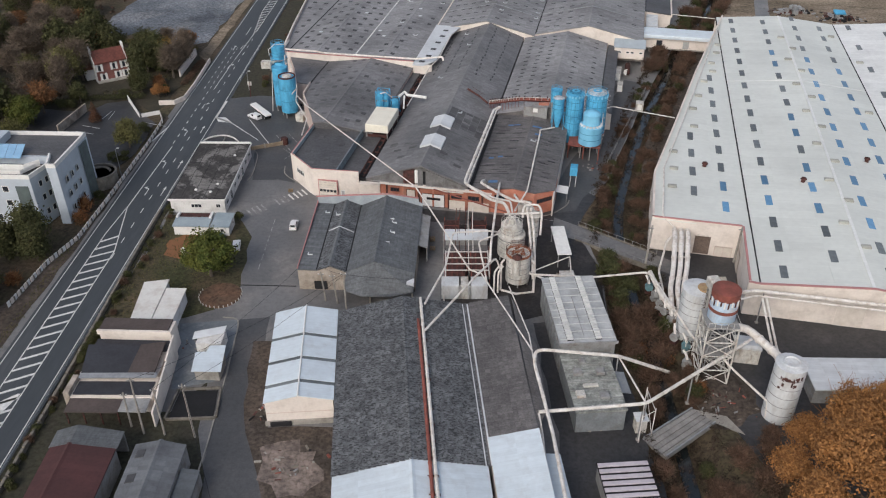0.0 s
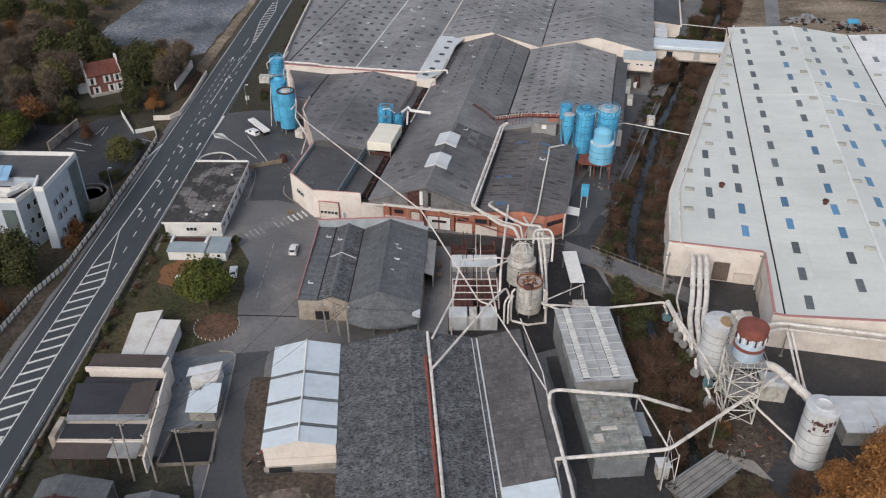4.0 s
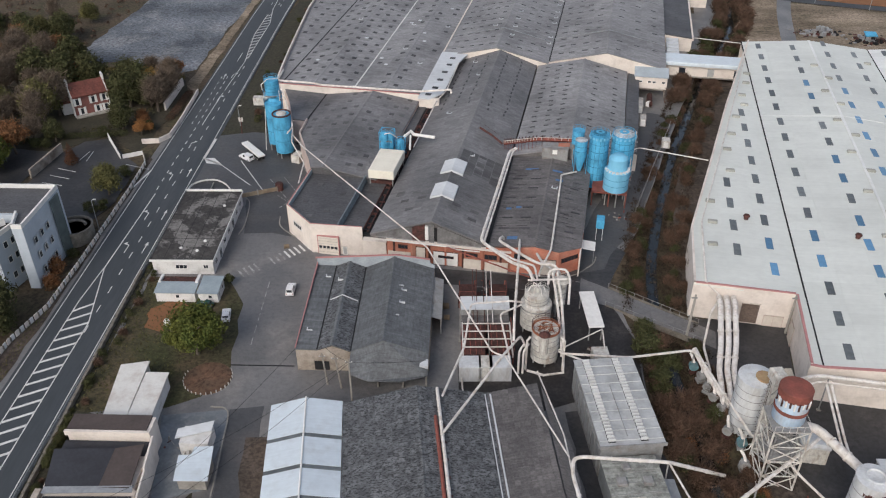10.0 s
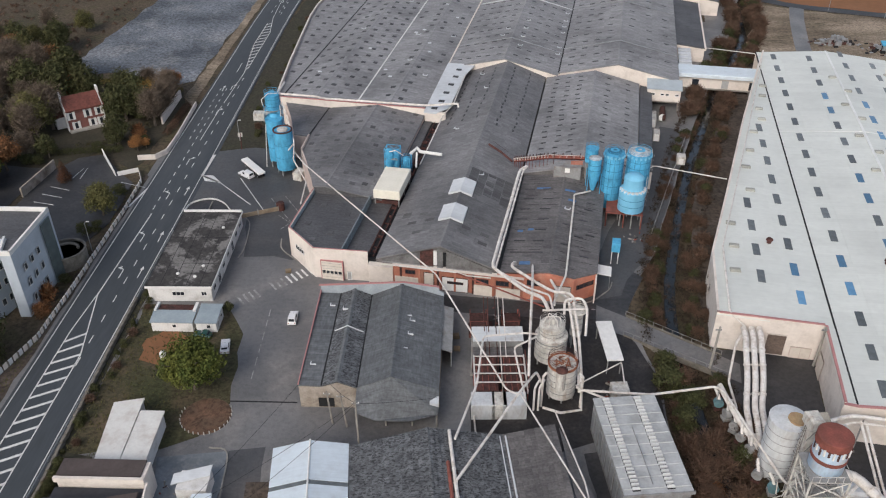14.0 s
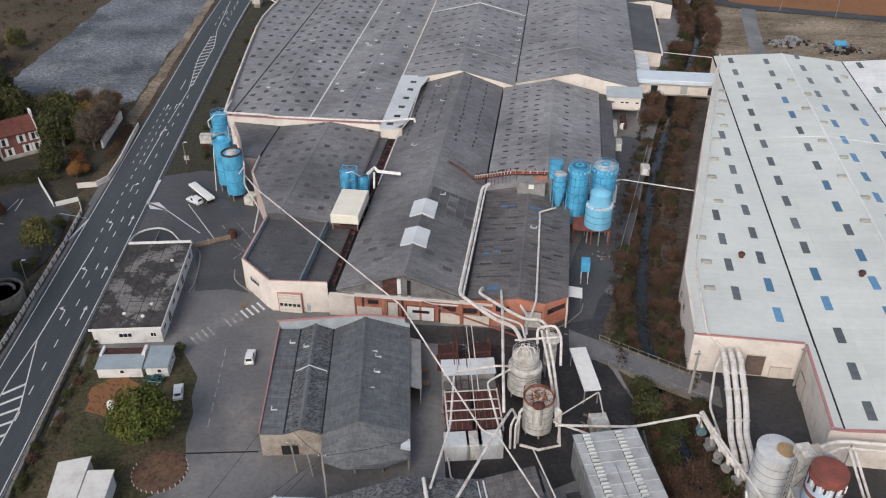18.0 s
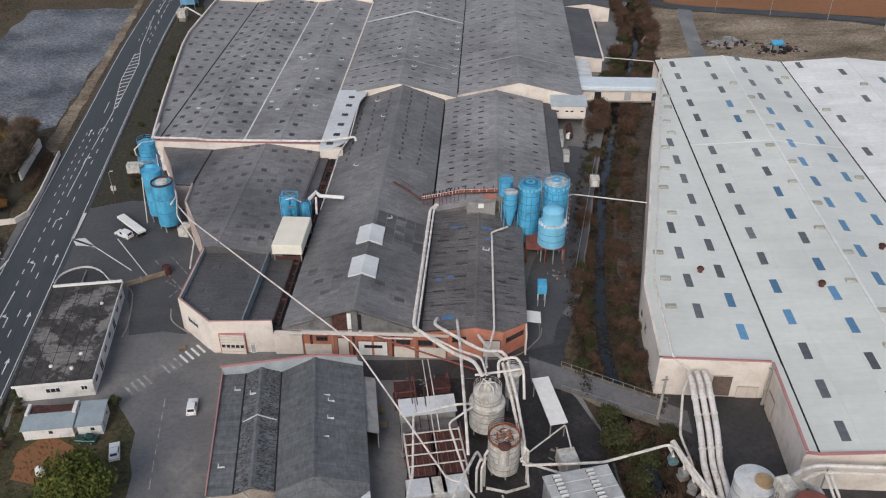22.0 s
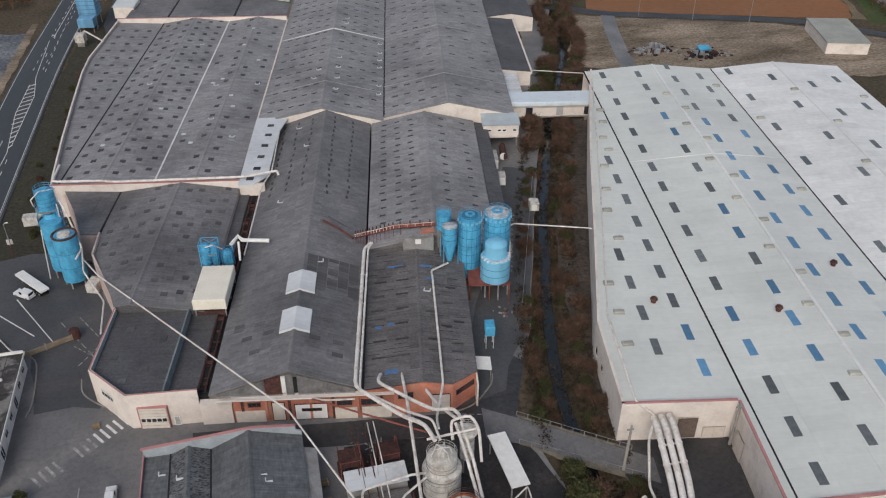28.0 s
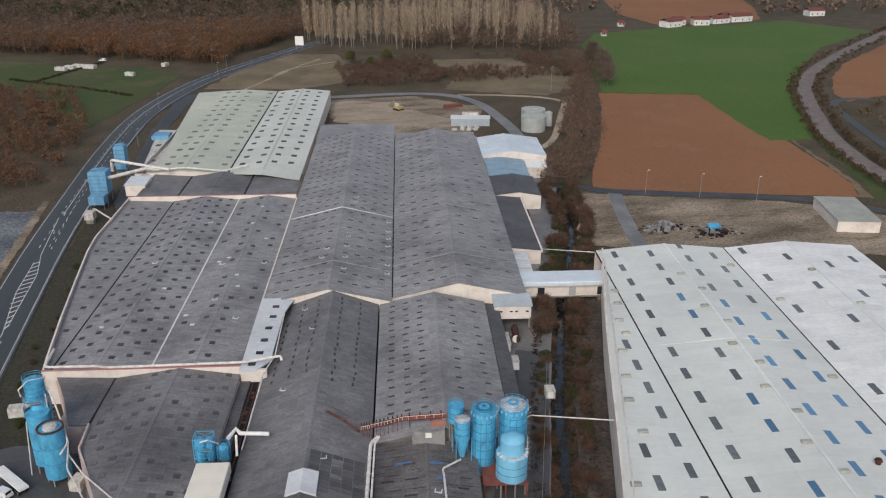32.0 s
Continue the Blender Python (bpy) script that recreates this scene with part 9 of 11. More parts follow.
t = fthing("round_terrace", -94.6, 182.5, 0, "round stone terrace with a dark floor beside the office", "terrace", m=ID)
G().lathe(-95.0, 183.5, [(4.2, 0), (4.2, 3.2), (4.35, 3.3), (4.35, 3.6), (3.9, 3.6), (3.9, 3.0)], 28).make("drum", STONE, t)
G().lathe(-95.0, 183.5, [(3.9, 2.6), (3.9, 3.0)], 28).make("floor_disc", DARKYARD, t)
G().hoop(-95.0, 183.5, 3.3, 2.6, 0.35, 24, 20, 220).make("bench", STONE, t)
t = thing("house", -118.4, 253.6, 0, 34, "dark red house with tiled roof and white shutters", "house")
t.matrix_world = t.matrix_world @ Matrix.Diagonal((0.86, 1.0, 1.0, 1.0))
G().box(-5.8, -3.6, 0, 5.8, 4.4, 6.4).make("wall", mat("dark_red_wall", (0.24, 0.1, 0.085), (0.18, 0.08, 0.07), 0.9, scale=0.5, fine=3, amount=0.2), t)
TILE = mat("red_roof_tile", (0.17, 0.06, 0.048), (0.13, 0.05, 0.04), 0.9, scale=0.4, fine=3, amount=0.3, island=0.2)
for sgn in (-1, 1):
    e = -4.2 if sgn < 0 else 5.0
    sl = G().slab([(-6.2, e, 6.2), (6.2, e, 6.2), (6.2, 0.4, 9.0), (-6.2, 0.4, 9.0)] if sgn < 0 else [(6.2, e, 6.2), (-6.2, e, 6.2), (-6.2, 0.4, 9.0), (6.2, 0.4, 9.0)], 0.25).make("roof", TILE, t)
    tl = G()
    for r in range(9):
        for k in range(20):
            y0, z0 = e + (0.4 - e) * r / 9, 6.24 + 2.76 * r / 9
            y1, z1 = e + (0.4 - e) * (r + 1) / 9, 6.24 + 2.76 * (r + 1) / 9
            x = -6.2 + k * 0.62
            tl.add([(x, y0, z0 + 0.06), (x + 0.6, y0, z0 + 0.06), (x + 0.6, y1, z1), (x, y1, z1)], [(0, 1, 2, 3) if sgn < 0 else (3, 2, 1, 0)])
    tl.make("roof_tile", TILE, sl, kind="stuff")
for x in (-6.0, 5.8):
    G().box(x - 0.3, -0.6, 6, x + 0.3, 1.4, 10.2).make("chimney", WHITEWASH, t)
    G().wall(x, -4.2, x, 0.4, 0.3, 0, [(0, 6.4), (1, 9.2)]).make("gable", WHITEWASH, t)
for x, z in ((-4.6, 3.4), (0.6, 3.4), (4.2, 3.4), (-3.6, 0.4), (1.6, 0.4), (4.4, 0.4)):
    w = opening(t, x - 0.6, -3.68, x + 0.6, -3.68, z, z + 2.0, WHITEPAINT, WINDOW)
    for o in (-1.15, 0.65):
        G().box(x + o - 0.15, -3.84, z - 0.1, x + o + 0.65, -3.7, z + 2.2).make("shutter", WHITEPAINT, w)
G().box(-6.2, -5.4, 0, 6.4, -3.7, 0.4).make("terrace", CONCRETE, t)
G().box(-9.2, -0.6, 0, -5.9, 2.6, 3.6).make("side_wing", WHITEWASH, t), G().slab([(-9.5, -1, 3.7), (-5.8, -1, 3.7), (-5.8, 3, 4.4), (-9.5, 3, 4.4)], 0.2).make("wing_roof", TILE, t)

# ---- vehicles ----
TYRE = mat("tyre", (0.02, 0.02, 0.02), None, 0.9)
CARWHITE = mat("white_car_paint", (0.75, 0.75, 0.76), (0.7, 0.7, 0.71), 0.25, scale=1, fine=3, bump=0, amount=0.06, spec=0.6)


def vehicle(name, x, y, yaw, label, l=4.2, w=1.75, h=1.5, van=False, cat="car", paint=None):
    t = thing(name, x, y, 0.02, yaw, label, cat)
    paint = paint or CARWHITE
    hb = 0.85
    prof = [(-l / 2, 0.35), (-l / 2, hb), (-l / 2 + 0.1, hb + 0.08)]
    G().cham(-w / 2, -l / 2, 0.3, w / 2, l / 2, hb + 0.05, 0.12).make("body", paint, t)
    c0, c1 = (-l / 2 + 0.08, l / 2 - 1.2) if van else (-l / 2 + 0.35, l / 2 - 1.15)
    k = len([])
    bx = G().add([(-w / 2 + 0.06, c0, hb), (w / 2 - 0.06, c0, hb), (w / 2 - 0.06, c1, hb), (-w / 2 + 0.06, c1, hb), (-w / 2 + 0.18, c0 + (0.1 if van else 0.45), h), (w / 2 - 0.18, c0 + (0.1 if van else 0.45), h), (w / 2 - 0.18, c1 - 0.7, h), (-w / 2 + 0.18, c1 - 0.7, h)],
                 [(3, 2, 1, 0), (4, 5, 6, 7), (0, 1, 5, 4), (1, 2, 6, 5), (2, 3, 7, 6), (3, 0, 4, 7)])
    bx.make("cabin", paint, t)
    G().slab([(-w / 2 + 0.22, c1 - 0.1, hb + 0.14), (w / 2 - 0.22, c1 - 0.1, hb + 0.14), (w / 2 - 0.3, c1 - 0.62, h - 0.04), (-w / 2 + 0.3, c1 - 0.62, h - 0.04)][::-1], 0.03).make("windscreen", WINDOW, t)
    G().box(-w / 2 + 0.3, c0 + 0.02 if van else c0 + 0.1, hb + 0.15, w / 2 - 0.3, c0 + 0.12 if van else c0 + 0.36, h - 0.15).make("rear_window", WINDOW, t)
    for sx in (-1, 1):
        G().box(sx * (w / 2 - 0.1) - 0.03, c0 + 0.6 if not van else c1 - 1.3, hb + 0.12, sx * (w / 2 - 0.1) + 0.03, c1 - 0.6, h - 0.16).make("side_window", WINDOW, t)
        for yy in (-l / 2 + 0.75, l / 2 - 0.8):
            wl = G().tube([(sx * (w / 2 - 0.2), yy, 0.31), (sx * (w / 2 + 0.01), yy, 0.31)], 0.31, 14).make("wheel", TYRE, t)
            G().tube([(sx * (w / 2 - 0.02), yy, 0.31), (sx * (w / 2 + 0.02), yy, 0.31)], 0.19, 10).make("rim", STEEL, wl)
        G().box(sx * 0.55 - 0.2, l / 2 - 0.06, 0.6, sx * 0.55 + 0.2, l / 2 + 0.02, 0.78).make("headlight", GLASSW, t)
        G().box(sx * 0.62 - 0.12, -l / 2 - 0.02, 0.6, sx * 0.62 + 0.12, -l / 2 + 0.05, 0.8).make("tail_light", REDTRIM, t)
    return t


vehicle("van", -42.0, 164.6, 1, "small white delivery van parked in the yard", 3.8, 1.7, 1.75, True, "van")
vehicle("car", -53.4, 155.6, 10, "white hatchback parked beside the tree", 3.8, 1.7, 1.45)
vehicle("car", -58.6, 159.0, 80, "small dark green car parked behind the tree", 3.5, 1.6, 1.4, paint=mat("dark_green_paint", (0.012, 0.06, 0.05), (0.01, 0.05, 0.042), 0.3, scale=1, fine=3, bump=0, amount=0.1, spec=0.6))
vehicle("car", -64.6, 222.9, 52, "white van parked beside the trailer", 4.4, 1.8, 1.7, True, "van")
vehicle("car", -114, 700, 60, "white vehicle parked at the far meadow", 5, 2, 2, True)
t = thing("truck_trailer", -63.4, 225.9, 0, 39, "long flat white semi-trailer parked by the gate", "trailer")
G().cham(-0.95, -5.0, 1.2, 0.95, 5.0, 1.75, 0.08).make("body", WHITEPAINT, t)
G().box(-0.7, -4.8, 0.7, 0.7, 4.8, 1.2).make("chassis", BLACK, t)
for yy in (-4.0, -3.0, -2.0):
    for sx in (-1, 1):
        wl = G().tube([(sx * 0.6, yy, 0.45), (sx * 0.95, yy, 0.45)], 0.45, 14).make("wheel", TYRE, t)
        G().tube([(sx * 0.93, yy, 0.45), (sx * 0.97, yy, 0.45)], 0.25, 10).make("rim", STEEL, wl)
for sx in (-0.6, 0.6):
    G().tube([(sx, 3.4, 0), (sx, 3.4, 0.8)], 0.09, 6).make("landing_leg", GREYSTEEL, t)

# ---- poles and cables ----
WOODPOLE = mat("grey_wood_pole", (0.3, 0.28, 0.25), (0.22, 0.2, 0.18), 0.9, scale=0.8, fine=4, amount=0.3)
for (x, y), (tx, ty), h in (((-55.3, 98.8), (-57.2, 102.6), 9.2), ((-51.7, 98.7), (-53.2, 101.6), 8.0), ((-46.4, 98.3), (-48.2, 101.8), 9.0), ((-58.0, 100.4), (-58.8, 102.0), 6.4), ((-24.5, 128.6), (-24.5, 128.4), 13.6), ((-27.6, 136.0), (-28.4, 136.4), 7.2), ((-30.2, 136.8), (-30.8, 137.2), 7.0)):
    t = thing("utility_pole", x, y, 0, 0, "weathered grey utility pole, slightly leaning", "utility pole", "utility poles")
    G().tube([(0, 0, 0), (tx - x, ty - y, h)], [0.2, 0.13], 8).make("shaft", WOODPOLE, t)
    G().box(tx - x - 0.6, ty - y - 0.06, h - 0.7, tx - x + 0.6, ty - y + 0.06, h - 0.55).make("crossarm", GREYSTEEL, t)
    for o in (-0.5, 0.5):
        G().lathe(tx - x + o, ty - y, [(0.05, h - 0.55), (0.08, h - 0.45), (0.04, h - 0.35)], 6).make("insulator", WHITEPAINT, t)


def cable(p, q, sag, label="thin black overhead cable"):
    p, q = Vector(p), Vector(q)
    t = fthing("cable", p.x, p.y, 0, label, "cable", "overhead cables", m=ID)
    G().tube([tuple(p.lerp(q, k / 12) - Vector((0, 0, sag * 4 * (k / 12) * (1 - k / 12)))) for k in range(13)], 0.035, 4).make("wire", BLACK, t)


cable((-48.2, 101.8, 8.6), (-24.5, 128.4, 12.8), 1.2), cable((-57.2, 102.6, 8.8), (-24.5, 128.4, 13.1), 1.4), cable((-53.2, 101.6, 7.8), (-36.3, 140.6, 5.2), 0.8)
cable((-24.5, 128.4, 12.9), (-12.0, 139.2, 4.2), 0.3), cable((-24.5, 128.4, 13.0), (-31, 140.6, 5.8), 0.4), cable((-48.2, 101.8, 8.4), (-28, 60, 7), 1.2)
cable(tuple(F(18.4, 312, 5.2)), tuple(F(34.6, 302, 8.3)), 0.2, "white pipe-like cable over the river")
pipe("river_pipe", [(34.6, 210.6, 10.2), (36.7, 212.6, 10.0), (53.4, 209.8, 8.2)], 0.14, PIPEWHITE, "slim white pipe over the river", n=6)
pipe("river_pipe", [tuple(F(18.6, 312, 5.0)), tuple(F(34.4, 302, 7.6))], 0.14, PIPEWHITE, "slim white pipe from the lean-to to the white hall", n=6)
for x, y, h in ((130.2, 359, 9), (148.1, 350.3, 9), (167.1, 342.7, 9), (-91.5, 187.8, 7.5), (-71, 243, 6), (-66, 470, 8), (-63.5, 545, 8), (-35, 630, 8), (-30, 655, 8), (155, 540, 14)):
    t = thing("street_lamp", x, y, 0, 0, "slender grey street lamp on a pole", "street lamp", "street lamps")
    G().tube([(0, 0, 0), (0, 0, h), (0.5, 0.2, h + 0.3)], [0.12, 0.07, 0.05], 6).make("pole", STEEL, t)
    G().cham(0.3, 0.05, h + 0.2, 1.0, 0.35, h + 0.36, 0.05).make("head", WHITEPAINT, t)
t = thing("roadside_totem", -69.4, 238, 0, 0, "rusty roadside post by the entrance", "post")
G().tube([(0, 0, 0), (0.3, 0, 5)], 0.15, 6).make("shaft", RUST, t), G().box(-0.4, -0.1, 3.8, 0.8, 0.1, 5).make("plate", DIRTYWHITE, t)
# small white box by the river lane
t = thing("white_cabinet", 48.4, 233.2, 0, -TH, "small white cabinet beside the river lane", "cabinet")
G().cham(-1.1, -1.3, 0, 1.1, 1.3, 2.2, 0.1).make("body", DIRTYWHITE, t), G().box(-0.6, -1.36, 0.2, 0.6, -1.3, 1.8).make("door", WHITEPAINT, t)

# ---- far buildings and things ----
t = thing("white_hut", 186.2, 317.8, 0, -16.5, "long white hut with a grey-green flat roof", "hut")
G().box(-7.0, -12.2, 0, 7.0, 12.2, 3.9).make("wall", CREAM, t)
G().box(-7.3, -12.5, 3.9, 7.3, 12.5, 4.2).make("roof_deck", mat("grey_green_roof", (0.36, 0.37, 0.33), (0.3, 0.31, 0.28), 0.8, scale=0.2, fine=2, amount=0.2), t)
GREY_TANK = mat("grey_green_tank", (0.4, 0.42, 0.4), (0.33, 0.35, 0.34), 0.6, scale=0.3, fine=2, amount=0.2)
for x, y, r, h in ((117.8, 458.4, 5.9, 7), (122.1, 472.2, 6, 7), (127.6, 465, 1.9, 6.6)):
    t = silo(x, y, 0, h, r, GREY_TANK, "squat pale grey storage tank", "cone", 4, 0, "storage tanks", cat="tank")
t = thing("site_office", 90.6, 475.4, 0, -14, "pale blue-grey site office block", "hut")
G().box(-9.5, -3, 0, 9.5, 3, 3.6).make("wall", mat("blue_grey_wall", (0.38, 0.44, 0.48), (0.33, 0.38, 0.42), 0.7, scale=0.3, fine=2, amount=0.15), t)
G().box(-9.8, -3.2, 3.6, 9.8, 3.2, 4.0).make("roof_deck", PALE_SHEET, t), G().box(-4, 3.2, 0, 4, 6, 5.0).make("annex", DIRTYWHITE, t)
for k in range(6):
    x, y = 84 + RNG.uniform(-4, 9), 466 + RNG.uniform(-3, 3)
    bx = thing("pallet_stack", x, y, 0, RNG.uniform(0, 90), "stack of white crates in the yard", "crates", "crate stacks")
    G().cham(-0.9, -1.1, 0, 0.9, 1.1, RNG.uniform(0.8, 1.8), 0.06).make("crate", DIRTYWHITE, bx)
YELLOW = mat("faded_yellow", (0.45, 0.33, 0.12), (0.35, 0.25, 0.1), 0.7, scale=1, fine=3, amount=0.3)
t = thing("digger", 60.9, 513.7, 0, 30, "faded yellow digger on the back lot", "digger")
G().cham(-1.5, -2.6, 0.9, 1.5, 2.4, 2.2, 0.15).make("body", YELLOW, t), G().cham(-1.2, -0.4, 2.2, 0.3, 1.6, 3.6, 0.15).make("cab", DIRTYWHITE, t)
for sx in (-1.4, 1.4):
    G().cham(sx - 0.35, -2.4, 0, sx + 0.35, 2.4, 0.9, 0.2).make("track", BLACK, t)
G().tube([(0.8, 2, 2), (0.9, 5, 4), (0.9, 7.5, 1)], 0.25, 6).make("boom", YELLOW, t)
t = thing("rubble_skip", 90.5, 513.6, 0, 10, "orange-red skip on the back lot", "skip")
G().cham(-5, -1.3, 0, 5, 1.3, 1.6, 0.1).make("bin", REDSTEEL, t)
# scrap heaps on the gravel lot
for cx, cy, mt, label, cat in ((121, 324, GREYSTEEL, "heap of grey scrap metal on the gravel", "scrap heap"), (135.5, 316.5, BLACK, "heap of dark scrap with a blue tarpaulin", "scrap heap")):
    t = thing("scrap_heap", cx, cy, 0, 0, label, cat, "scrap heaps")
    for k in range(80):
        x, y = RNG.gauss(0, 4.2), RNG.gauss(0, 2.4)
        h = max(0.3, 3.0 - 0.45 * math.hypot(x, y)) * RNG.uniform(0.4, 1.1)
        G().cham(x - RNG.uniform(0.15, 0.8), y - RNG.uniform(0.15, 0.6), 0, x + RNG.uniform(0.15, 0.8), y + RNG.uniform(0.15, 0.6), h, 0.08).make("scrap_piece", RNG.choice([mt, GREYSTEEL, BLACK, RUST, STEEL]), t)
    if mt is BLACK:
        G().slab([(-2.6, -1.6, 2.4), (1.4, -1.8, 2.5), (1.6, 1.2, 3.0), (-2.4, 1.4, 3.1)], 0.3).make("tarpaulin", BLUE, t, "bright blue tarpaulin")
# pale blue plant at the northern end of the road front
DULLBLUE = mat("dull_blue_steel", (0.17, 0.37, 0.56), (0.13, 0.3, 0.46), 0.6, scale=0.3, fine=2, bump=0.06, amount=0.25, stain=(0.08, 0.16, 0.25), stain_scale=0.5, stain_amt=0.6, stretch=(1, 1, 0.35))
for x, y, z1, w, d, label in ((-70.4, 394.5, 12.4, 6.4, 6, "tall dull blue filter house by the road"), (-66.6, 424, 13.4, 4.2, 4.4, "dull blue filter tower by the road")):
    t = thing("filter_tower", x, y, 0, -TH, label, "filter tower", "filter towers")
    G().cham(-w / 2, -d / 2, 4, w / 2, d / 2, z1, 0.2).make("body", DULLBLUE, t)
    for sx in (-1, 1):
        for sy in (-1, 1):
            G().tube([(sx * w * 0.42, sy * d * 0.42, 0), (sx * w * 0.42, sy * d * 0.42, 4)], 0.15, 6).make("leg", GREYSTEEL, t)
    G().add([(-w / 2, -d / 2, 4), (w / 2, -d / 2, 4), (w / 2, d / 2, 4), (-w / 2, d / 2, 4), (0, 0, 1.6)], [(0, 1, 2, 3), (1, 0, 4), (2, 1, 4), (3, 2, 4), (0, 3, 4)]).make("hopper", DULLBLUE, t)
    for k in range(5):
        G().box(-w / 2 - 0.06, -d / 2 - 0.06, 5 + k * (z1 - 5) / 5, w / 2 + 0.06, d / 2 + 0.06, 5.15 + k * (z1 - 5) / 5).make("rib", DARKBLUE, t)
    G().tube([(-w * 0.3, -d * 0.3, z1), (-w * 0.3, -d * 0.3, z1 + 0.7), (w * 0.3, d * 0.2, z1 + 0.7), (w * 0.3, d * 0.2, z1)], 0.3, 8).make("top_duct", DULLBLUE, t)
t = thing("filter_bin", -71.2, 387.4, 0, -TH, "lower dull blue bin beside the filter house", "filter bin")
G().cham(-2.4, -2.2, 2.0, 3.2, 2.4, 5.2, 0.2).make("body", DULLBLUE, t)
for sx in (-2.1, 2.9):
    for sy in (-1.9, 2.1):
        G().tube([(sx, sy, 0), (sx, sy, 2.0)], 0.12, 6).make("leg", GREYSTEEL, t)
t = thing("roadside_cabin", -71.4, 372.5, 0, -TH, "small white cabin on a stand beside the road", "cabin")
G().cham(-1.6, -1.6, 1.5, 1.6, 1.6, 4.2, 0.1).make("body", DIRTYWHITE, t), G().box(-1.2, -1.2, 0, 1.2, 1.2, 1.5).make("stand", CONCRETE, t)
pipe("road_duct", [(-67.4, 393.0, 9.6), (-54.2, 402.6, 9.5), (-51.4, 402.0, 9.0)], 0.7, PIPEWHITE, "thick white duct to the filter house", n=10)
pipe("road_duct", [(-69.5, 417.0, 5.0), (-69.2, 416.0, 9.6), (-68.2, 414.0, 10.2), (-46.0, 398.8, 9.5)], 0.6, PIPEWHITE, "thick white duct from the filter tower over the yard lane", n=10)
pipe("road_duct", [(-51.4, 401.5, 9.0), (-40.0, 401.2, 9.2), (-26.2, 394.6, 9.0), (-16.8, 399.6, 9.0)], 0.36, PIPEWHITE, "white pipe along the front edge of the green hall", flange=5)
pipe("road_duct", [(-70.4, 374.0, 4.4), (-69.4, 372.0, 5.2), (-60.6, 351.4, 8.2)], 0.28, PIPEWHITE, "white pipe from the roadside cabin to the eave", n=6)
t = thing("duct_cabin", *F(-120.9, 375.6)[:2], 0, -TH, "cream plant cabin at the corner of the hall", "cabin")
G().cham(-3.6, -4.6, 4.2, 3.6, 4.6, 8.4, 0.15).make("body", CREAM, t), G().box(-3.2, -4, 0, 3.2, 4, 4.2).make("stand", GREYSTEEL, t)
G().slab([(-3.9, -4.9, 8.4), (3.9, -4.9, 8.4), (3.9, 4.9, 8.9), (-3.9, 4.9, 8.9)], 0.16).make("roof_slab", PALE_SHEET, t)
t = fthing("lean_hut", -127, 425, 0, "long low hut with a pale roof and blue unit", "hut")
lean = [(-119.0, 391.5), (-126.6, 400.5), (-135.4, 460.5), (-126.6, 459.4)]
G().prism(lean, 0, 5.3).make("wall", WHITEWASH, t)
G().prism([(a - 0.2, b) for a, b in lean], 5.3, 5.6).make("roof_deck", DIRTYWHITE, t)
G().cham(-134.2, 442.4, 5.6, -126.8, 449.6, 7.6, 0.2).make("unit", DULLBLUE, t, "dull blue roof unit")
for a, b in ((-125.4, 411), (-126.8, 424), (-129, 434)):
    G().box(a - 1.0, b - 1.2, 5.6, a + 1.0, b + 1.2, 5.75).make("skylight", DARKGLASS, t)
# billboard, houses and farm things in the distance
t = thing("billboard", 21.5, 718, 0, -20, "plain white roadside hoarding on two posts", "hoarding")
G().box(-3.2, -0.15, 3, 3.2, 0.15, 9.5).make("board", WHITEPAINT, t), G().box(-2.4, -0.1, 0, -2.1, 0.1, 3).make("post", GREYSTEEL, t), G().box(2.1, -0.1, 0, 2.4, 0.1, 3).make("post", GREYSTEEL, t)
for x, y, w, d, h, yw in ((341, 764, 16, 11, 5, 20), (352, 772, 10, 9, 5, 5), (371, 768, 14, 9, 5, -10), (392, 775, 18, 10, 4.5, 12), (416, 781, 22, 10, 5, 8), (404, 786, 12, 10, 5, 30), (300, 775, 5, 4, 3, 0), (505, 800, 16, 10, 5, 0), (265, 728, 4, 3, 2.5, 0)):
    t = thing("farmhouse", x, y, 0, yw, "distant white farmhouse with a red-brown roof", "house", "distant houses")
    G().box(-w / 2, -d / 2, 0, w / 2, d / 2, h).make("wall", WHITEWASH, t)
    G().slab([(-w / 2 - 0.4, -d / 2 - 0.4, h), (w / 2 + 0.4, -d / 2 - 0.4, h), (w / 2 + 0.4, 0, h + 2.4), (-w / 2 - 0.4, 0, h + 2.4)], 0.3).make("roof", TILE, t)
    G().slab([(w / 2 + 0.4, d / 2 + 0.4, h), (-w / 2 - 0.4, d / 2 + 0.4, h), (-w / 2 - 0.4, 0, h + 2.4), (w / 2 + 0.4, 0, h + 2.4)], 0.3).make("roof", TILE, t)
    for k in range(3):
        G().box(-w / 3 + k * w / 3 - 0.5, -d / 2 - 0.05, 1.2, -w / 3 + k * w / 3 + 0.5, -d / 2 + 0.05, 2.6).make("window", WINDOW, t)
for x, y, w, l in ((-135, 668, 3, 8), (-130, 672, 3, 7), (-125, 676, 3, 8), (-118, 672, 4, 9), (-89, 640, 3, 6), (-70, 668, 5, 3)):
    t = thing("caravan", x, y, 0, 60, "small white caravan parked in the meadow", "caravan", "caravans")
    G().cham(-w / 2, -l / 2, 0.5, w / 2, l / 2, 2.8, 0.25).make("body", DIRTYWHITE, t)
    for sx in (-1, 1):
        G().tube([(sx * (w / 2 - 0.25), 0, 0.35), (sx * w / 2, 0, 0.35)], 0.35, 10).make("wheel", TYRE, t)

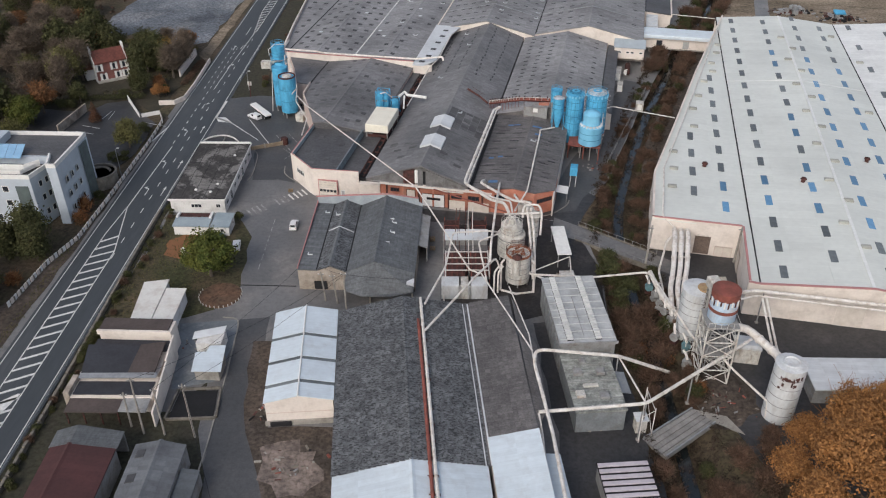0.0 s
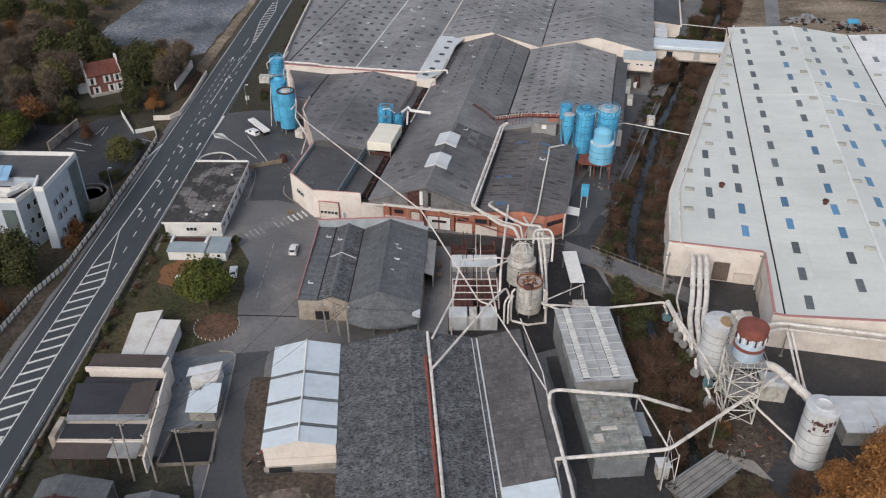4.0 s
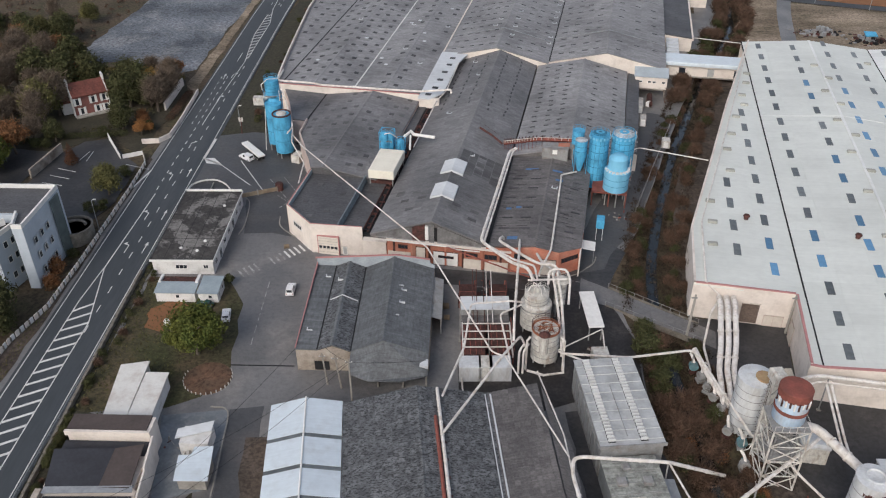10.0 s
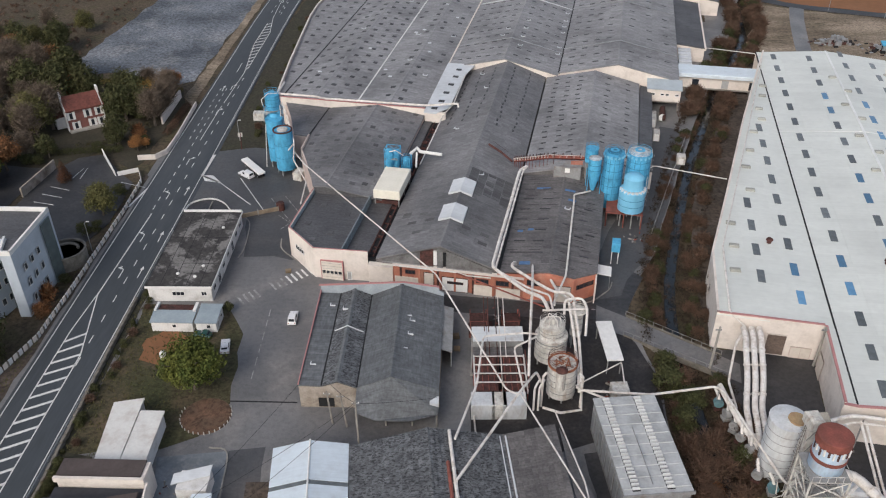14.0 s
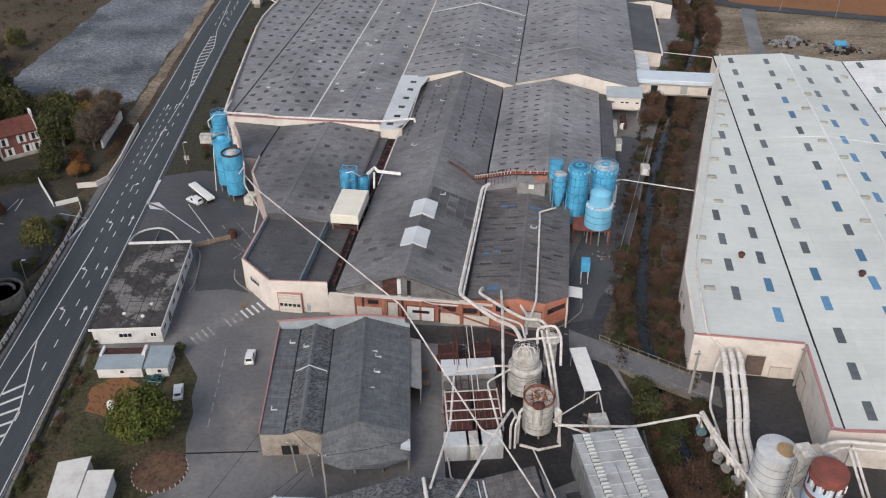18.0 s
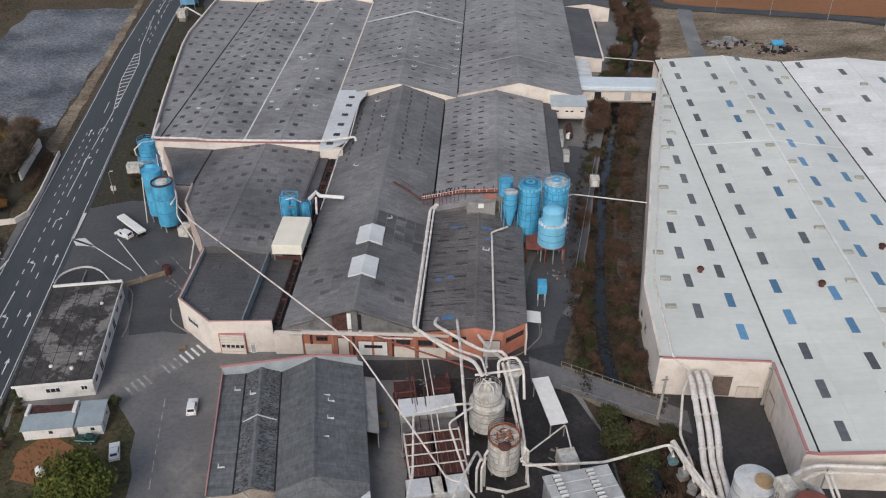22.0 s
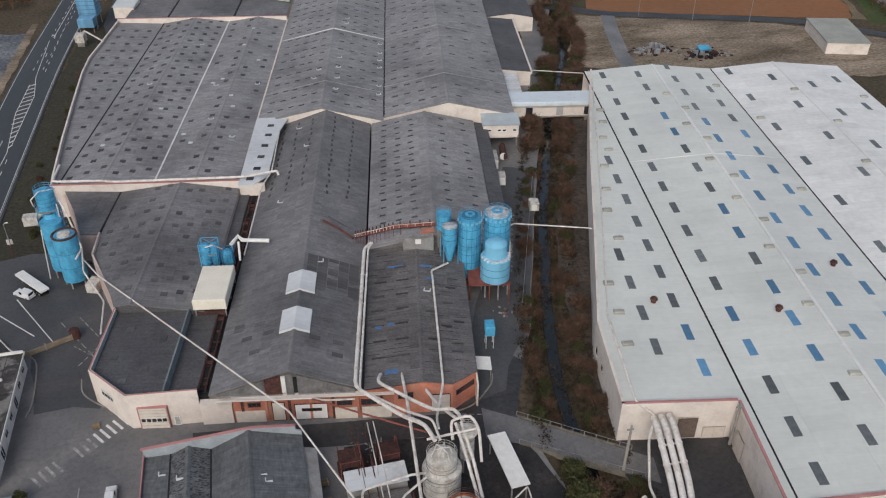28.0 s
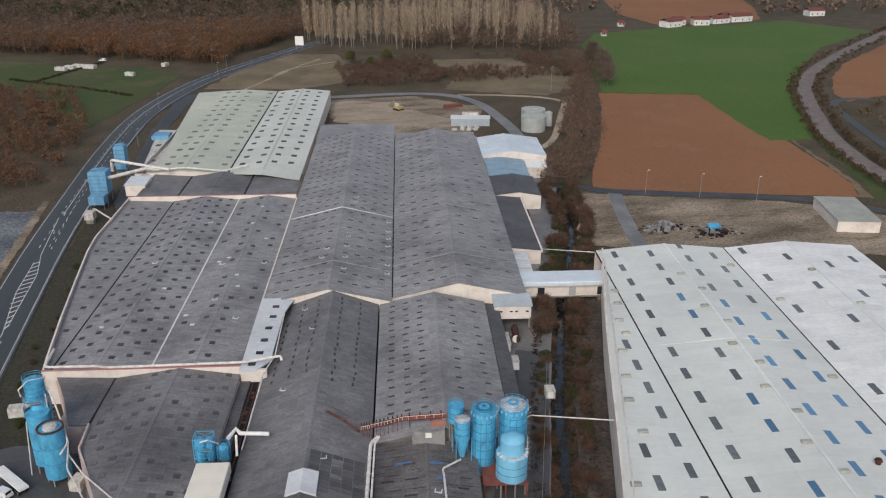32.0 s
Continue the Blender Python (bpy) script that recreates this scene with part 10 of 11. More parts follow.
# loose clutter in the yards
HEAPS = ((44.5, 109.5, 4.0, 34, "rubble and broken boards round the tower foot"), (-28.5, 93, 4.0, 26, "broken boards and rubble on the soil"), (-36, 104, 2.0, 14, "planks and litter beside the white shed"),
         (-12.5, 132.5, 2.6, 18, "litter and scrap beside the barn"), (-1, 166.5, 3.4, 20, "stacked odds and ends in front of the brick hall"), (18.5, 146.5, 2.0, 14, "rusty red scrap beside the kiosk"),
         (21, 104.5, 2.6, 16, "scrap and offcuts beside the plant block"), (-54, 121, 2.4, 16, "fallen white sheets and rubble by the wrecked shed"), (31, 196, 2.4, 16, "scrap beneath the blue silos"), (-51, 233, 2.2, 12, "scrap beside the western silos"))
for hx, hy, hr, hn, label in HEAPS:
    t = thing("scrap_pile", hx, hy, 0, 0, label, "scrap pile", "yard clutter")
    for k in range(hn):
        x, y = RNG.gauss(0, hr * 0.55), RNG.gauss(0, hr * 0.55)
        l, w, h = RNG.uniform(0.2, 1.3), RNG.uniform(0.08, 0.4), RNG.uniform(0.06, 0.35)
        ob = G().cham(-l / 2, -w / 2, 0, l / 2, w / 2, h, 0.03).make("scrap_piece", RNG.choice([CONCRETE, GREYSTEEL, RUST, STONE, REDSTEEL, STONE, BLACK]), t)
        ob.location, ob.rotation_euler = (x, y, 0.02), (0, 0, RNG.uniform(0, 3.1))
# stacks of pallets
PAL = mat("pallet_wood", (0.3, 0.22, 0.14), (0.2, 0.15, 0.1), 0.9, scale=0.6, fine=4, amount=0.3, rand=0.2)
bearer = G().box(-0.05, -0.5, 0, 0.05, 0.5, 0.11).data("bearer", PAL)
pal_slat = G().box(-0.6, -0.06, 0, 0.6, 0.06, 0.025).data("slat", PAL)
for px, py, pn, yw in ((-9.4, 160, 6, 10), (-9.2, 156.5, 4, 0), (25.2, 140, 5, 20), (17, 128.5, 4, 40), (32.5, 221, 6, -15), (-46, 181, 4, 10)):
    t = thing("pallet_stack", px, py, 0, yw, "stack of weathered wooden pallets", "pallets", "pallet stacks")
    for k in range(pn):
        pl = G().box(-0.05, -0.5, k * 0.15, 0.05, 0.5, 0.11 + k * 0.15).make("pallet", PAL, t)
        for j in (-0.5, 0.5):
            piece("bearer", bearer, pl, pose(j, 0, k * 0.15))
        for j in range(5):
            piece("slat", pal_slat, pl, pose(0, -0.44 + j * 0.22, 0.11 + k * 0.15))

# ---- vegetation ----
VR = random.Random(21)


def leaf_cloud(g, blobs, n, size, flat=1.0, shell=0.55, rng=None):
    """Loose leaf clumps over a few rounded masses, with gaps between them."""
    rng = rng or VR
    wts = [b[3] * b[4] * b[5] for b in blobs]
    for _ in range(n):
        x, y, z, rx, ry, rz = rng.choices(blobs, wts)[0]
        while True:
            d = Vector((rng.gauss(0, 1), rng.gauss(0, 1), rng.gauss(0, 1)))
            if d.length > 0.01:
                break
        d.normalize()
        if d.z < -0.55:
            d.z *= -0.6
        k = rng.uniform(shell, 1.0) * (1 + 0.42 * noise.noise(Vector((d.x * 2.9 + x, d.y * 2.9 + y, d.z * 2.9 + z))))
        c = Vector((x + d.x * rx * k, y + d.y * ry * k, z + d.z * rz * k))
        nrm = (d + Vector((rng.uniform(-1, 1), rng.uniform(-1, 1), rng.uniform(-0.6, 1.0))) * 0.9).normalized()
        u = nrm.orthogonal().normalized()
        w = nrm.cross(u)
        a = rng.uniform(0, 6.28)
        u, w = u * math.cos(a) + w * math.sin(a), w * math.cos(a) - u * math.sin(a)
        s_ = size * rng.uniform(0.6, 1.35)
        u, w = u * s_, w * s_ * flat * rng.uniform(0.6, 1.0)
        k0 = len(g.v)
        g.v += [tuple(c - u), tuple(c - w * 0.8 + nrm * s_ * 0.2), tuple(c + u), tuple(c + w)]
        g.f.append((k0, k0 + 1, k0 + 2, k0 + 3))
    return g


def twigs(g, x, y, z0, h, r, n, rng=None, width=0.06, up=0.7):
    """Thin bare twigs spreading from a stem."""
    rng = rng or VR
    for _ in range(n):
        f = rng.uniform(0.15, 1.0)
        a = rng.uniform(0, 6.28)
        p = Vector((x + rng.gauss(0, r * 0.22), y + rng.gauss(0, r * 0.22), z0 + h * f * 0.85))
        d = Vector((math.cos(a), math.sin(a), up + rng.uniform(-0.3, 0.6))).normalized()
        q = p + d * r * rng.uniform(0.4, 1.0) * (1.15 - 0.6 * f)
        sd = d.cross(Vector((rng.uniform(-1, 1), rng.uniform(-1, 1), rng.uniform(-1, 1)))).normalized() * width * rng.uniform(0.6, 1.4)
        k0 = len(g.v)
        g.v += [tuple(p - sd), tuple(p + sd), tuple(q + sd * 0.3), tuple(q - sd * 0.3)]
        g.f.append((k0, k0 + 1, k0 + 2, k0 + 3))
    return g


def trunk(h, r, limbs, rng, spread=1.0):
    g = G().tube([(0, 0, 0), (rng.uniform(-0.2, 0.2), rng.uniform(-0.2, 0.2), h * 0.45), (rng.uniform(-0.5, 0.5), rng.uniform(-0.5, 0.5), h)], [r, r * 0.7, r * 0.2], 7)
    for k in range(limbs):
        a, z = 6.28 * k / limbs + rng.uniform(-0.4, 0.4), h * rng.uniform(0.3, 0.65)
        l = spread * rng.uniform(0.6, 1.0)
        g.tube([(0, 0, z), (math.cos(a) * l * 0.5, math.sin(a) * l * 0.5, z + l * 0.35), (math.cos(a) * l, math.sin(a) * l, z + l * 0.8)], [r * 0.45, r * 0.3, r * 0.08], 5)
    return g


def make_tree(name, label, h, r, leafmat, n, size, blobs=5, bark=None, cat="tree", bare=0, low=0.32):
    rng = random.Random(sum(map(ord, label)))
    t = thing(name, 0, 0, 0, 0, label, cat)
    trunk(h * 0.8, 0.035 * h, 6, rng, r * 0.8).make("trunk", bark or BARK, t)
    bl = [(0, 0, h * 0.62, r * 0.72, r * 0.72, h * 0.34)]
    for k in range(blobs):
        a = 6.28 * k / blobs + rng.uniform(-0.5, 0.5)
        q = rng.uniform(0.35, 0.6) * r
        bl.append((math.cos(a) * q, math.sin(a) * q, h * rng.uniform(low + 0.1, 0.72), r * rng.uniform(0.38, 0.55), r * rng.uniform(0.38, 0.55), h * rng.uniform(0.15, 0.24)))
    g = G()
    if n:
        leaf_cloud(g, bl, n, size, 0.8, 0.5, rng)
    if bare:
        twigs(g, 0, 0, h * 0.15, h * 0.85, r, bare, rng, 0.05)
    g.make("crown", leafmat, t)
    return t


def plant(src, x, y, s=1.0, yaw=None, z=0.0, sz=None):
    sz = sz or s
    return copy_thing(src, pose(x, y, z, 0, 0, VR.uniform(0, 360) if yaw is None else yaw) @ Matrix.Diagonal((s, s, sz, 1)))


def place(src, x, y, s=1.0, z=0.0):
    src.matrix_world = pose(x, y, z, 0, 0, 30) @ Matrix.Scale(s, 4)


# the large evergreen in its ring of earth
big = make_tree("tree", "large round evergreen tree with dense yellow-green foliage", 10.5, 5.6, EVERGREEN, 11000, 0.25, 12, low=0.02)
place(big, -56.0, 144.4, 1.15)
t = fthing("tree_ring", -52.6, 137.6, 0, "ring of low white stakes round bare soil", "tree ring", m=ID)
G().lathe(-52.4, 137.8, [(4.4, 0.0), (4.3, 0.1), (3.0, 0.16)], 24).make("soil_bed", mat("reddish_soil", (0.15, 0.085, 0.055), (0.09, 0.06, 0.042), 0.97, scale=0.3, fine=2.5, bump=0.5, amount=0.5, pits=0.4), t)
for k in range(20):
    a = radians(160 + k * 12)
    G().box(-52.4 + 4.4 * math.cos(a) - 0.07, 137.8 + 4.4 * math.sin(a) - 0.07, 0, -52.4 + 4.4 * math.cos(a) + 0.07, 137.8 + 4.4 * math.sin(a) + 0.07, 0.55).make("stake", DIRTYWHITE, t)
ivory = make_tree("shrub", "small dark green shrub in the yard", 2.6, 1.3, DARKGREEN, 500, 0.2, 4, cat="shrub")
place(ivory, -55.4, 166.6)
stone = thing("white_boulder", -64.4, 152.6, 0, 0, "pale upright boulder on the grass plot", "boulder")
G().lathe(0, 0, [(0.7, 0), (0.8, 0.5), (0.65, 1.3), (0.35, 1.7), (0.1, 1.8)], 6).make("stone", WHITEWASH, stone)

# orange trees at the east yard
orange = make_tree("tree", "tall autumn tree with dense rusty orange foliage", 15, 6.6, ORANGE, 11000, 0.26, 12, bare=250)
place(orange, 57.6, 91.5)
orange2 = make_tree("tree", "broad autumn tree with thinning orange leaves", 14, 6.2, ORANGE, 8500, 0.25, 12, bare=400)
place(orange2, 62.5, 100.5)
for x, y, s in ((69, 93, 1.0), (63, 84, 1.0), (71, 103, 0.8), (51.5, 83, 0.8), (50, 92, 0.62), (78, 97, 0.9), (54.5, 98.5, 0.6)):
    plant(orange if x % 2 else orange2, x, y, s)

# kinds for the woods
dark_t = make_tree("tree", "dark evergreen tree with heavy foliage", 11, 4.6, DARKGREEN, 4200, 0.3, 11, low=0.1)
olive_t = make_tree("tree", "olive green tree with thinning foliage", 9, 4.4, OLIVE, 3400, 0.27, 11, low=0.12, bare=300)
russet_t = make_tree("tree", "russet autumn tree with loose foliage", 9, 4.2, RUSSET, 3000, 0.26, 11, bare=500)
bare_t = make_tree("tree", "bare brown winter tree with fine twigs", 11, 4.6, GREYTWIG, 1700, 0.17, 11, bare=1600)
brown_b = make_tree("bush", "brown leafless thicket bush on the bank", 3.4, 2.6, BROWNBUSH, 1000, 0.16, 8, cat="bush", bare=700, low=0.05)
green_b = make_tree("bush", "dense olive green bush on the bank", 4.0, 2.6, DARKGREEN, 1600, 0.18, 8, cat="bush", low=0.05)
rust_b = make_tree("bush", "low russet bush with loose leaves", 3.0, 2.4, RUSSET, 1300, 0.16, 8, cat="bush", bare=300, low=0.05)
kinds = dict(d=dark_t, o=olive_t, r=russet_t, b=bare_t, B=brown_b, G=green_b, R=rust_b)
for k, (src, x, y) in enumerate(((dark_t, -99, 153.6), (olive_t, -94.6, 203.2), (russet_t, -128, 268), (bare_t, -138, 238), (brown_b, 31.5, 148), (green_b, -97.4, 210), (rust_b, -100.6, 246.6))):
    place(src, x, y, 1.15 if k == 0 else 1.0)
for c, x, y, s in (("d", -103, 149, 0.9), ("d", -96, 149, 0.8), ("d", -108, 138, 1.0), ("d", -101, 136, 0.8), ("R", -94, 170, 1.2), ("R", -93, 165, 0.9), ("G", -92.6, 176, 0.6), ("G", -93.6, 196.6, 0.7), ("G", -93.8, 212.8, 0.85), ("G", -96.4, 209.6, 0.6), ("G", -96, 195, 0.8),
                   ("d", -136, 216, 1.25), ("o", -142, 222, 1.1), ("d", -150, 212, 1.2), ("o", -139, 205, 0.9), ("d", -145, 200, 1.0), ("G", -121, 228, 0.8),
                   ("b", -128, 240, 1.1), ("b", -133, 247, 1.0), ("b", -126, 232, 0.7), ("o", -136, 255, 1.0), ("d", -104, 240, 0.8), ("d", -107, 255, 1.0), ("d", -101, 256, 0.9), ("d", -107, 264, 1.0), ("o", -104, 264, 1.0), ("b", -98, 268, 1.0), ("r", -99, 274, 0.9), ("R", -99, 243, 1.0), ("G", -96.5, 240, 0.8), ("G", -108, 236, 0.8), ("d", -120, 232, 0.6), ("G", -124, 228, 0.8), ("b", -105, 272, 0.9),
                   ("d", -122, 266, 1.1), ("d", -130, 264, 1.2), ("d", -140, 268, 1.2), ("b", -150, 262, 1.2), ("b", -147, 248, 1.1), ("b", -158, 240, 1.2), ("d", -155, 225, 1.2), ("d", -162, 258, 1.2), ("r", -144, 292, 1.0), ("d", -134, 282, 1.1), ("b", -152, 280, 1.2), ("d", -165, 275, 1.2), ("r", -170, 240, 1.1), ("d", -176, 260, 1.2), ("b", -182, 285, 1.2), ("r", -160, 300, 1.1), ("d", -172, 305, 1.2), ("b", -186, 240, 1.2), ("d", -100, 128, 0.9), ("d", -110, 126, 0.9), ("R", -97, 140, 1.0)):
    plant(kinds[c], x, y, s)
for _ in range(95):
    x, y = VR.uniform(-215, -121), VR.uniform(198, 330)
    if math.dist((x, y), (-118, 251)) < 14 or (y > 284 and x > -146) or (x > -124 and y < 236):
        continue
    r = VR.random()
    plant(kinds["b" if r < 0.45 else "o" if r < 0.72 else "d" if r < 0.84 else "r"], x, y, VR.uniform(0.7, 1.2))
# garden trees, hedges and a clipped cone by the parking lot
for src, x, y, sc_ in ((olive_t, -128.4, 244.5, 1.45), (bare_t, -126, 249, 1.3), (big, -128.5, 215, 0.85), (orange, -97.4, 236.4, 0.33), (orange2, -95.6, 238, 0.24), (bare_t, -97.6, 252, 1.05), (bare_t, -96.6, 259, 1.0), (dark_t, -110, 256, 0.9), (dark_t, -112, 268, 0.9)):
    plant(src, x, y, sc_)
gold = make_tree("tree", "autumn tree with thinning golden yellow leaves", 9, 4.2, leaf("golden_leaf", (0.32, 0.2, 0.06), (0.2, 0.13, 0.05)), 3000, 0.26, 11, bare=500)
place(gold, -102.4, 263.4, 1.05)
plant(gold, -107.5, 268, 0.9)
t = thing("topiary", -110.6, 219.6, 0, 0, "clipped russet cone-shaped bush", "topiary")
tg = G()
leaf_cloud(tg, [(0, 0, 0.5 + k * 0.62, 1.95 - k * 0.2, 1.95 - k * 0.2, 0.75) for k in range(9)], 2600, 0.13, 0.8, 0.75)
tg.make("foliage", leaf("dark_russet_leaf", (0.12, 0.055, 0.032), (0.08, 0.045, 0.028)), t)
G().tube([(0, 0, 0), (0, 0, 4)], [0.12, 0.05], 6).make("stem", BARK, t)
for x0, y0, x1, y1, h, mt, label in ((-123, 232.6, -101.5, 235.6, 2.0, DARKGREEN, "dark green clipped hedge before the house"), (-137, 229.8, -122, 230.4, 1.8, DARKGREEN, "dark green hedge behind the upper parking lot"), (-92.6, 246, -92.2, 266, 1.1, BROWNBUSH, "long clipped russet-brown hedge on the garden wall")):
    t = fthing("hedge", x0, y0, 0, label, "hedge", m=ID)
    hg2 = G()
    nseg = int(math.dist((x0, y0), (x1, y1)) / 1.3)
    for k in range(nseg):
        f = (k + 0.5) / nseg
        leaf_cloud(hg2, [(x0 + (x1 - x0) * f, y0 + (y1 - y0) * f, h * 0.5, 1.5, 1.5, h * 0.55)], 230, 0.14, 0.8, 0.6)
    hg2.make("foliage", mt, t)
# ground cover under the trees round the house
wf = G()
for _ in range(1500):
    x, y = VR.uniform(-205, -98), VR.uniform(192, 300)
    if math.dist((x, y), (-118, 250)) < 11 or inside(x, y, [(-138, 170), (-92, 170), (-92, 236), (-110, 236), (-138, 229)]) or (x > -141 and y > 283):
        continue
    h = VR.uniform(0.4, 1.9)
    leaf_cloud(wf, [(x, y, h * 0.4, h * 0.9, h * 0.9, h * 0.5)], 22, 0.24, 0.8, 0.3)
wf.make("undergrowth", leaf("wood_floor_leaf", (0.07, 0.06, 0.032), (0.045, 0.046, 0.026), 0.45), None, "dark undergrowth beneath the trees", kind="stuff", category="undergrowth")
# clipped olive hedge behind the house
t = fthing("hedge", -112, 277, 0, "long clipped yellow-olive hedge", "hedge", m=ID)
hg = G()
for k in range(14):
    x = -138 + k * 3.1
    leaf_cloud(hg, [(x, 284 - k * 0.75, 1.4, 2.0, 1.5, 1.4)], 190, 0.26)
hg.make("foliage", mat("yellow_olive_leaf", (0.16, 0.12, 0.03), (0.1, 0.085, 0.025), 0.8, scale=0.5, fine=4, bump=0, island=0.35, amount=0.3), t)
# brown slope with scrub, left of the rubble lot
sc = G()
for _ in range(520):
    x, y = VR.uniform(-200, -134), VR.uniform(285, 470)
    if x > -141 + (y - 290) * 0.06:
        continue
    leaf_cloud(sc, [(x, y, 0.4, VR.uniform(0.5, 1.6), VR.uniform(0.5, 1.6), VR.uniform(0.3, 1.2))], 14, 0.35)
sc.make("scrub", BROWNBUSH, None, "low brown scrub on the slope", kind="stuff", category="scrub")

# river banks: brown thickets, some green
def along(line, step, lo, hi, side, fn):
    d = 0.0
    for p, q in zip(line, line[1:]):
        l = (q - p).length
        u = (q - p).normalized()
        while d < l:
            o = VR.uniform(lo, hi) * side
            c = p + u * d
            fn(c.x + u.y * o, c.y - u.x * o)
            d += step * VR.uniform(0.6, 1.4)
        d -= l


bank = [p for p in RIVER if 60 < p.y < 385]
nb = [0]


def bank_bush(x, y):
    if math.dist((x, y), (33, 158)) < 7.5 or math.dist((x, y), (36.4, 102)) < 6.5 or 284 < y - 0.17 * x + 12 < 0:
        return
    nb[0] += 1
    r = VR.random()
    gap = river_gap(x, y)
    z = ground_z(x, y, gap) - 0.1
    plant(brown_b if r < 0.74 else rust_b if r < 0.76 else green_b, x, y, VR.uniform(0.5, 1.0) if y < 262 else VR.uniform(0.8, 1.5), z=z)


along(bank, 2.6, 2.5, 5.2, -1, bank_bush)
along(bank, 2.6, 2.5, 6.2, 1, bank_bush)
# dense low undergrowth on the banks
ug = G()


def undergrowth(x, y):
    if math.dist((x, y), (33, 158)) < 6.0:
        return
    z = ground_z(x, y, river_gap(x, y)) - 0.1
    h = VR.uniform(0.6, 2.2)
    leaf_cloud(ug, [(x, y, z + h * 0.45, h * 0.8, h * 0.8, h * 0.55)], 26, 0.2, 0.8, 0.3)
    twigs(ug, x, y, z, h * 1.3, h * 0.8, 9, None, 0.04)


for side in (-1, 1):
    for _ in range(2):
        along(bank, 0.85, 1.5, 6.6, side, undergrowth)
for side in (-1, 1):
    along(bank, 1.7, 0.5, 2.0, side, undergrowth)
ug.make("undergrowth", leaf("dark_bank_twigs", (0.055, 0.038, 0.029), (0.034, 0.028, 0.019), 0.45), None, "dark brown undergrowth on the river banks", kind="stuff", category="undergrowth")
for x, y, s in ((29.5, 153, 1.1), (29.0, 147, 1.5), (32.4, 143.5, 1.2), (30.0, 138.5, 1.2), (38.6, 147, 0.8), (28.0, 166.5, 0.9)):
    plant(green_b, x, y, s, z=-1.0)
for x, y, s in ((44, 96, 1.1), (47, 91, 1.2), (49, 98, 1.0), (52, 93, 1.1), (46, 84, 1.2), (42, 88, 1.0), (50.5, 101.5, 0.8), (31, 128, 0.9), (30.5, 122, 0.9), (41, 113, 0.8), (40, 117, 0.7)):
    plant(rust_b if VR.random() < 0.2 else brown_b, x, y, s, z=-0.6 if x < 45 else 0)
for x, y, s in ((29.6, 132.4, 1.2), (33.6, 133, 1.3), (30.4, 126.5, 1.3), (34, 128, 1.2), (30.2, 121.4, 1.2), (35.6, 122.4, 1.1), (33, 116.8, 1.1), (36.6, 114.5, 1.0)):
    plant(brown_b, x, y, s, z=-1.6)
# strip of thicket along the far river, beside the ploughed field
fb = G()
for p in RIVER:
    if 380 < p.y < 660:
        for _ in range(16):
            x, y = p.x + VR.uniform(-9, 8), p.y + VR.uniform(-8, 8)
            h = VR.uniform(2.5, 8)
            leaf_cloud(fb, [(x, y, h * 0.45, h * 0.55, h * 0.55, h * 0.5)], 70, 0.34, 0.7, 0.3)
            twigs(fb, x, y, 0, h, h * 0.4, 8, None, 0.09)
fb.make("thicket", leaf("thicket_twig", (0.165, 0.108, 0.078), (0.11, 0.077, 0.057), 0.45), None, "brown leafless thicket along the river", kind="stuff", category="thicket")

# grass tufts and litter on the verges
tf = G()
for _ in range(2600):
    x, y = (VR.uniform(-73.6, -58), VR.uniform(128, 168)) if VR.random() < 0.45 else (VR.uniform(-75, -73), VR.uniform(45, 200)) if VR.random() < 0.5 else (VR.uniform(-92, -90), VR.uniform(100, 220))
    for _k in range(3):
        a = VR.uniform(0, 6.28)
        l = VR.uniform(0.15, 0.45)
        dx, dy = math.cos(a) * 0.1, math.sin(a) * 0.1
        k0 = len(tf.v)
        tf.v += [(x - dx, y - dy, 0.02), (x + dx, y + dy, 0.02), (x + dy * 2, y - dx * 2, l)]
        tf.f.append((k0, k0 + 1, k0 + 2))
tf.make("grass", leaf("tuft_green", (0.075, 0.085, 0.03), (0.12, 0.1, 0.05)), None, "tufts of green and straw-coloured grass", kind="stuff", category="grass")
# weeds along the office roof edge
for k in range(9):
    plant(green_b, -73.6 + VR.uniform(-0.4, 0.3), 172 + k * 3 + VR.uniform(-1, 1), VR.uniform(0.3, 0.55))
# shrubs along the retaining wall
for k in range(46):
    plant(green_b if k % 3 else brown_b, -73.3 + VR.uniform(-0.9, 1.2), 62 + k * 2.9 + VR.uniform(-1.4, 1.4), VR.uniform(0.22, 0.5))
for k in range(5):
    plant(dark_t, -72.6, 116 + k * 2.3, 0.24)
for k in range(12):
    plant(brown_b if k % 2 else green_b, -68.5 + VR.uniform(-2.5, 2), 244 + k * 9 + VR.uniform(-3, 3), VR.uniform(0.3, 0.6))

# field hedges across the meadow
hg = G()
for line in ([(-160, 644), (-144, 632), (-111, 606.5), (-82.5, 581)], [(-144, 632), (-128, 664), (-113, 693)]):
    for p in spline(line, 14):
        for _ in range(3):
            h = VR.uniform(0.7, 1.7)
            leaf_cloud(hg, [(p.x + VR.uniform(-1, 1), p.y + VR.uniform(-1, 1), h * 0.5, h * 0.8, h * 0.8, h * 0.5)], 40, 0.25)
hg.make("field_hedge", leaf("field_hedge_leaf", (0.06, 0.055, 0.03), (0.045, 0.042, 0.024)), None, "low dark hedges across the meadow", kind="stuff", category="hedge")

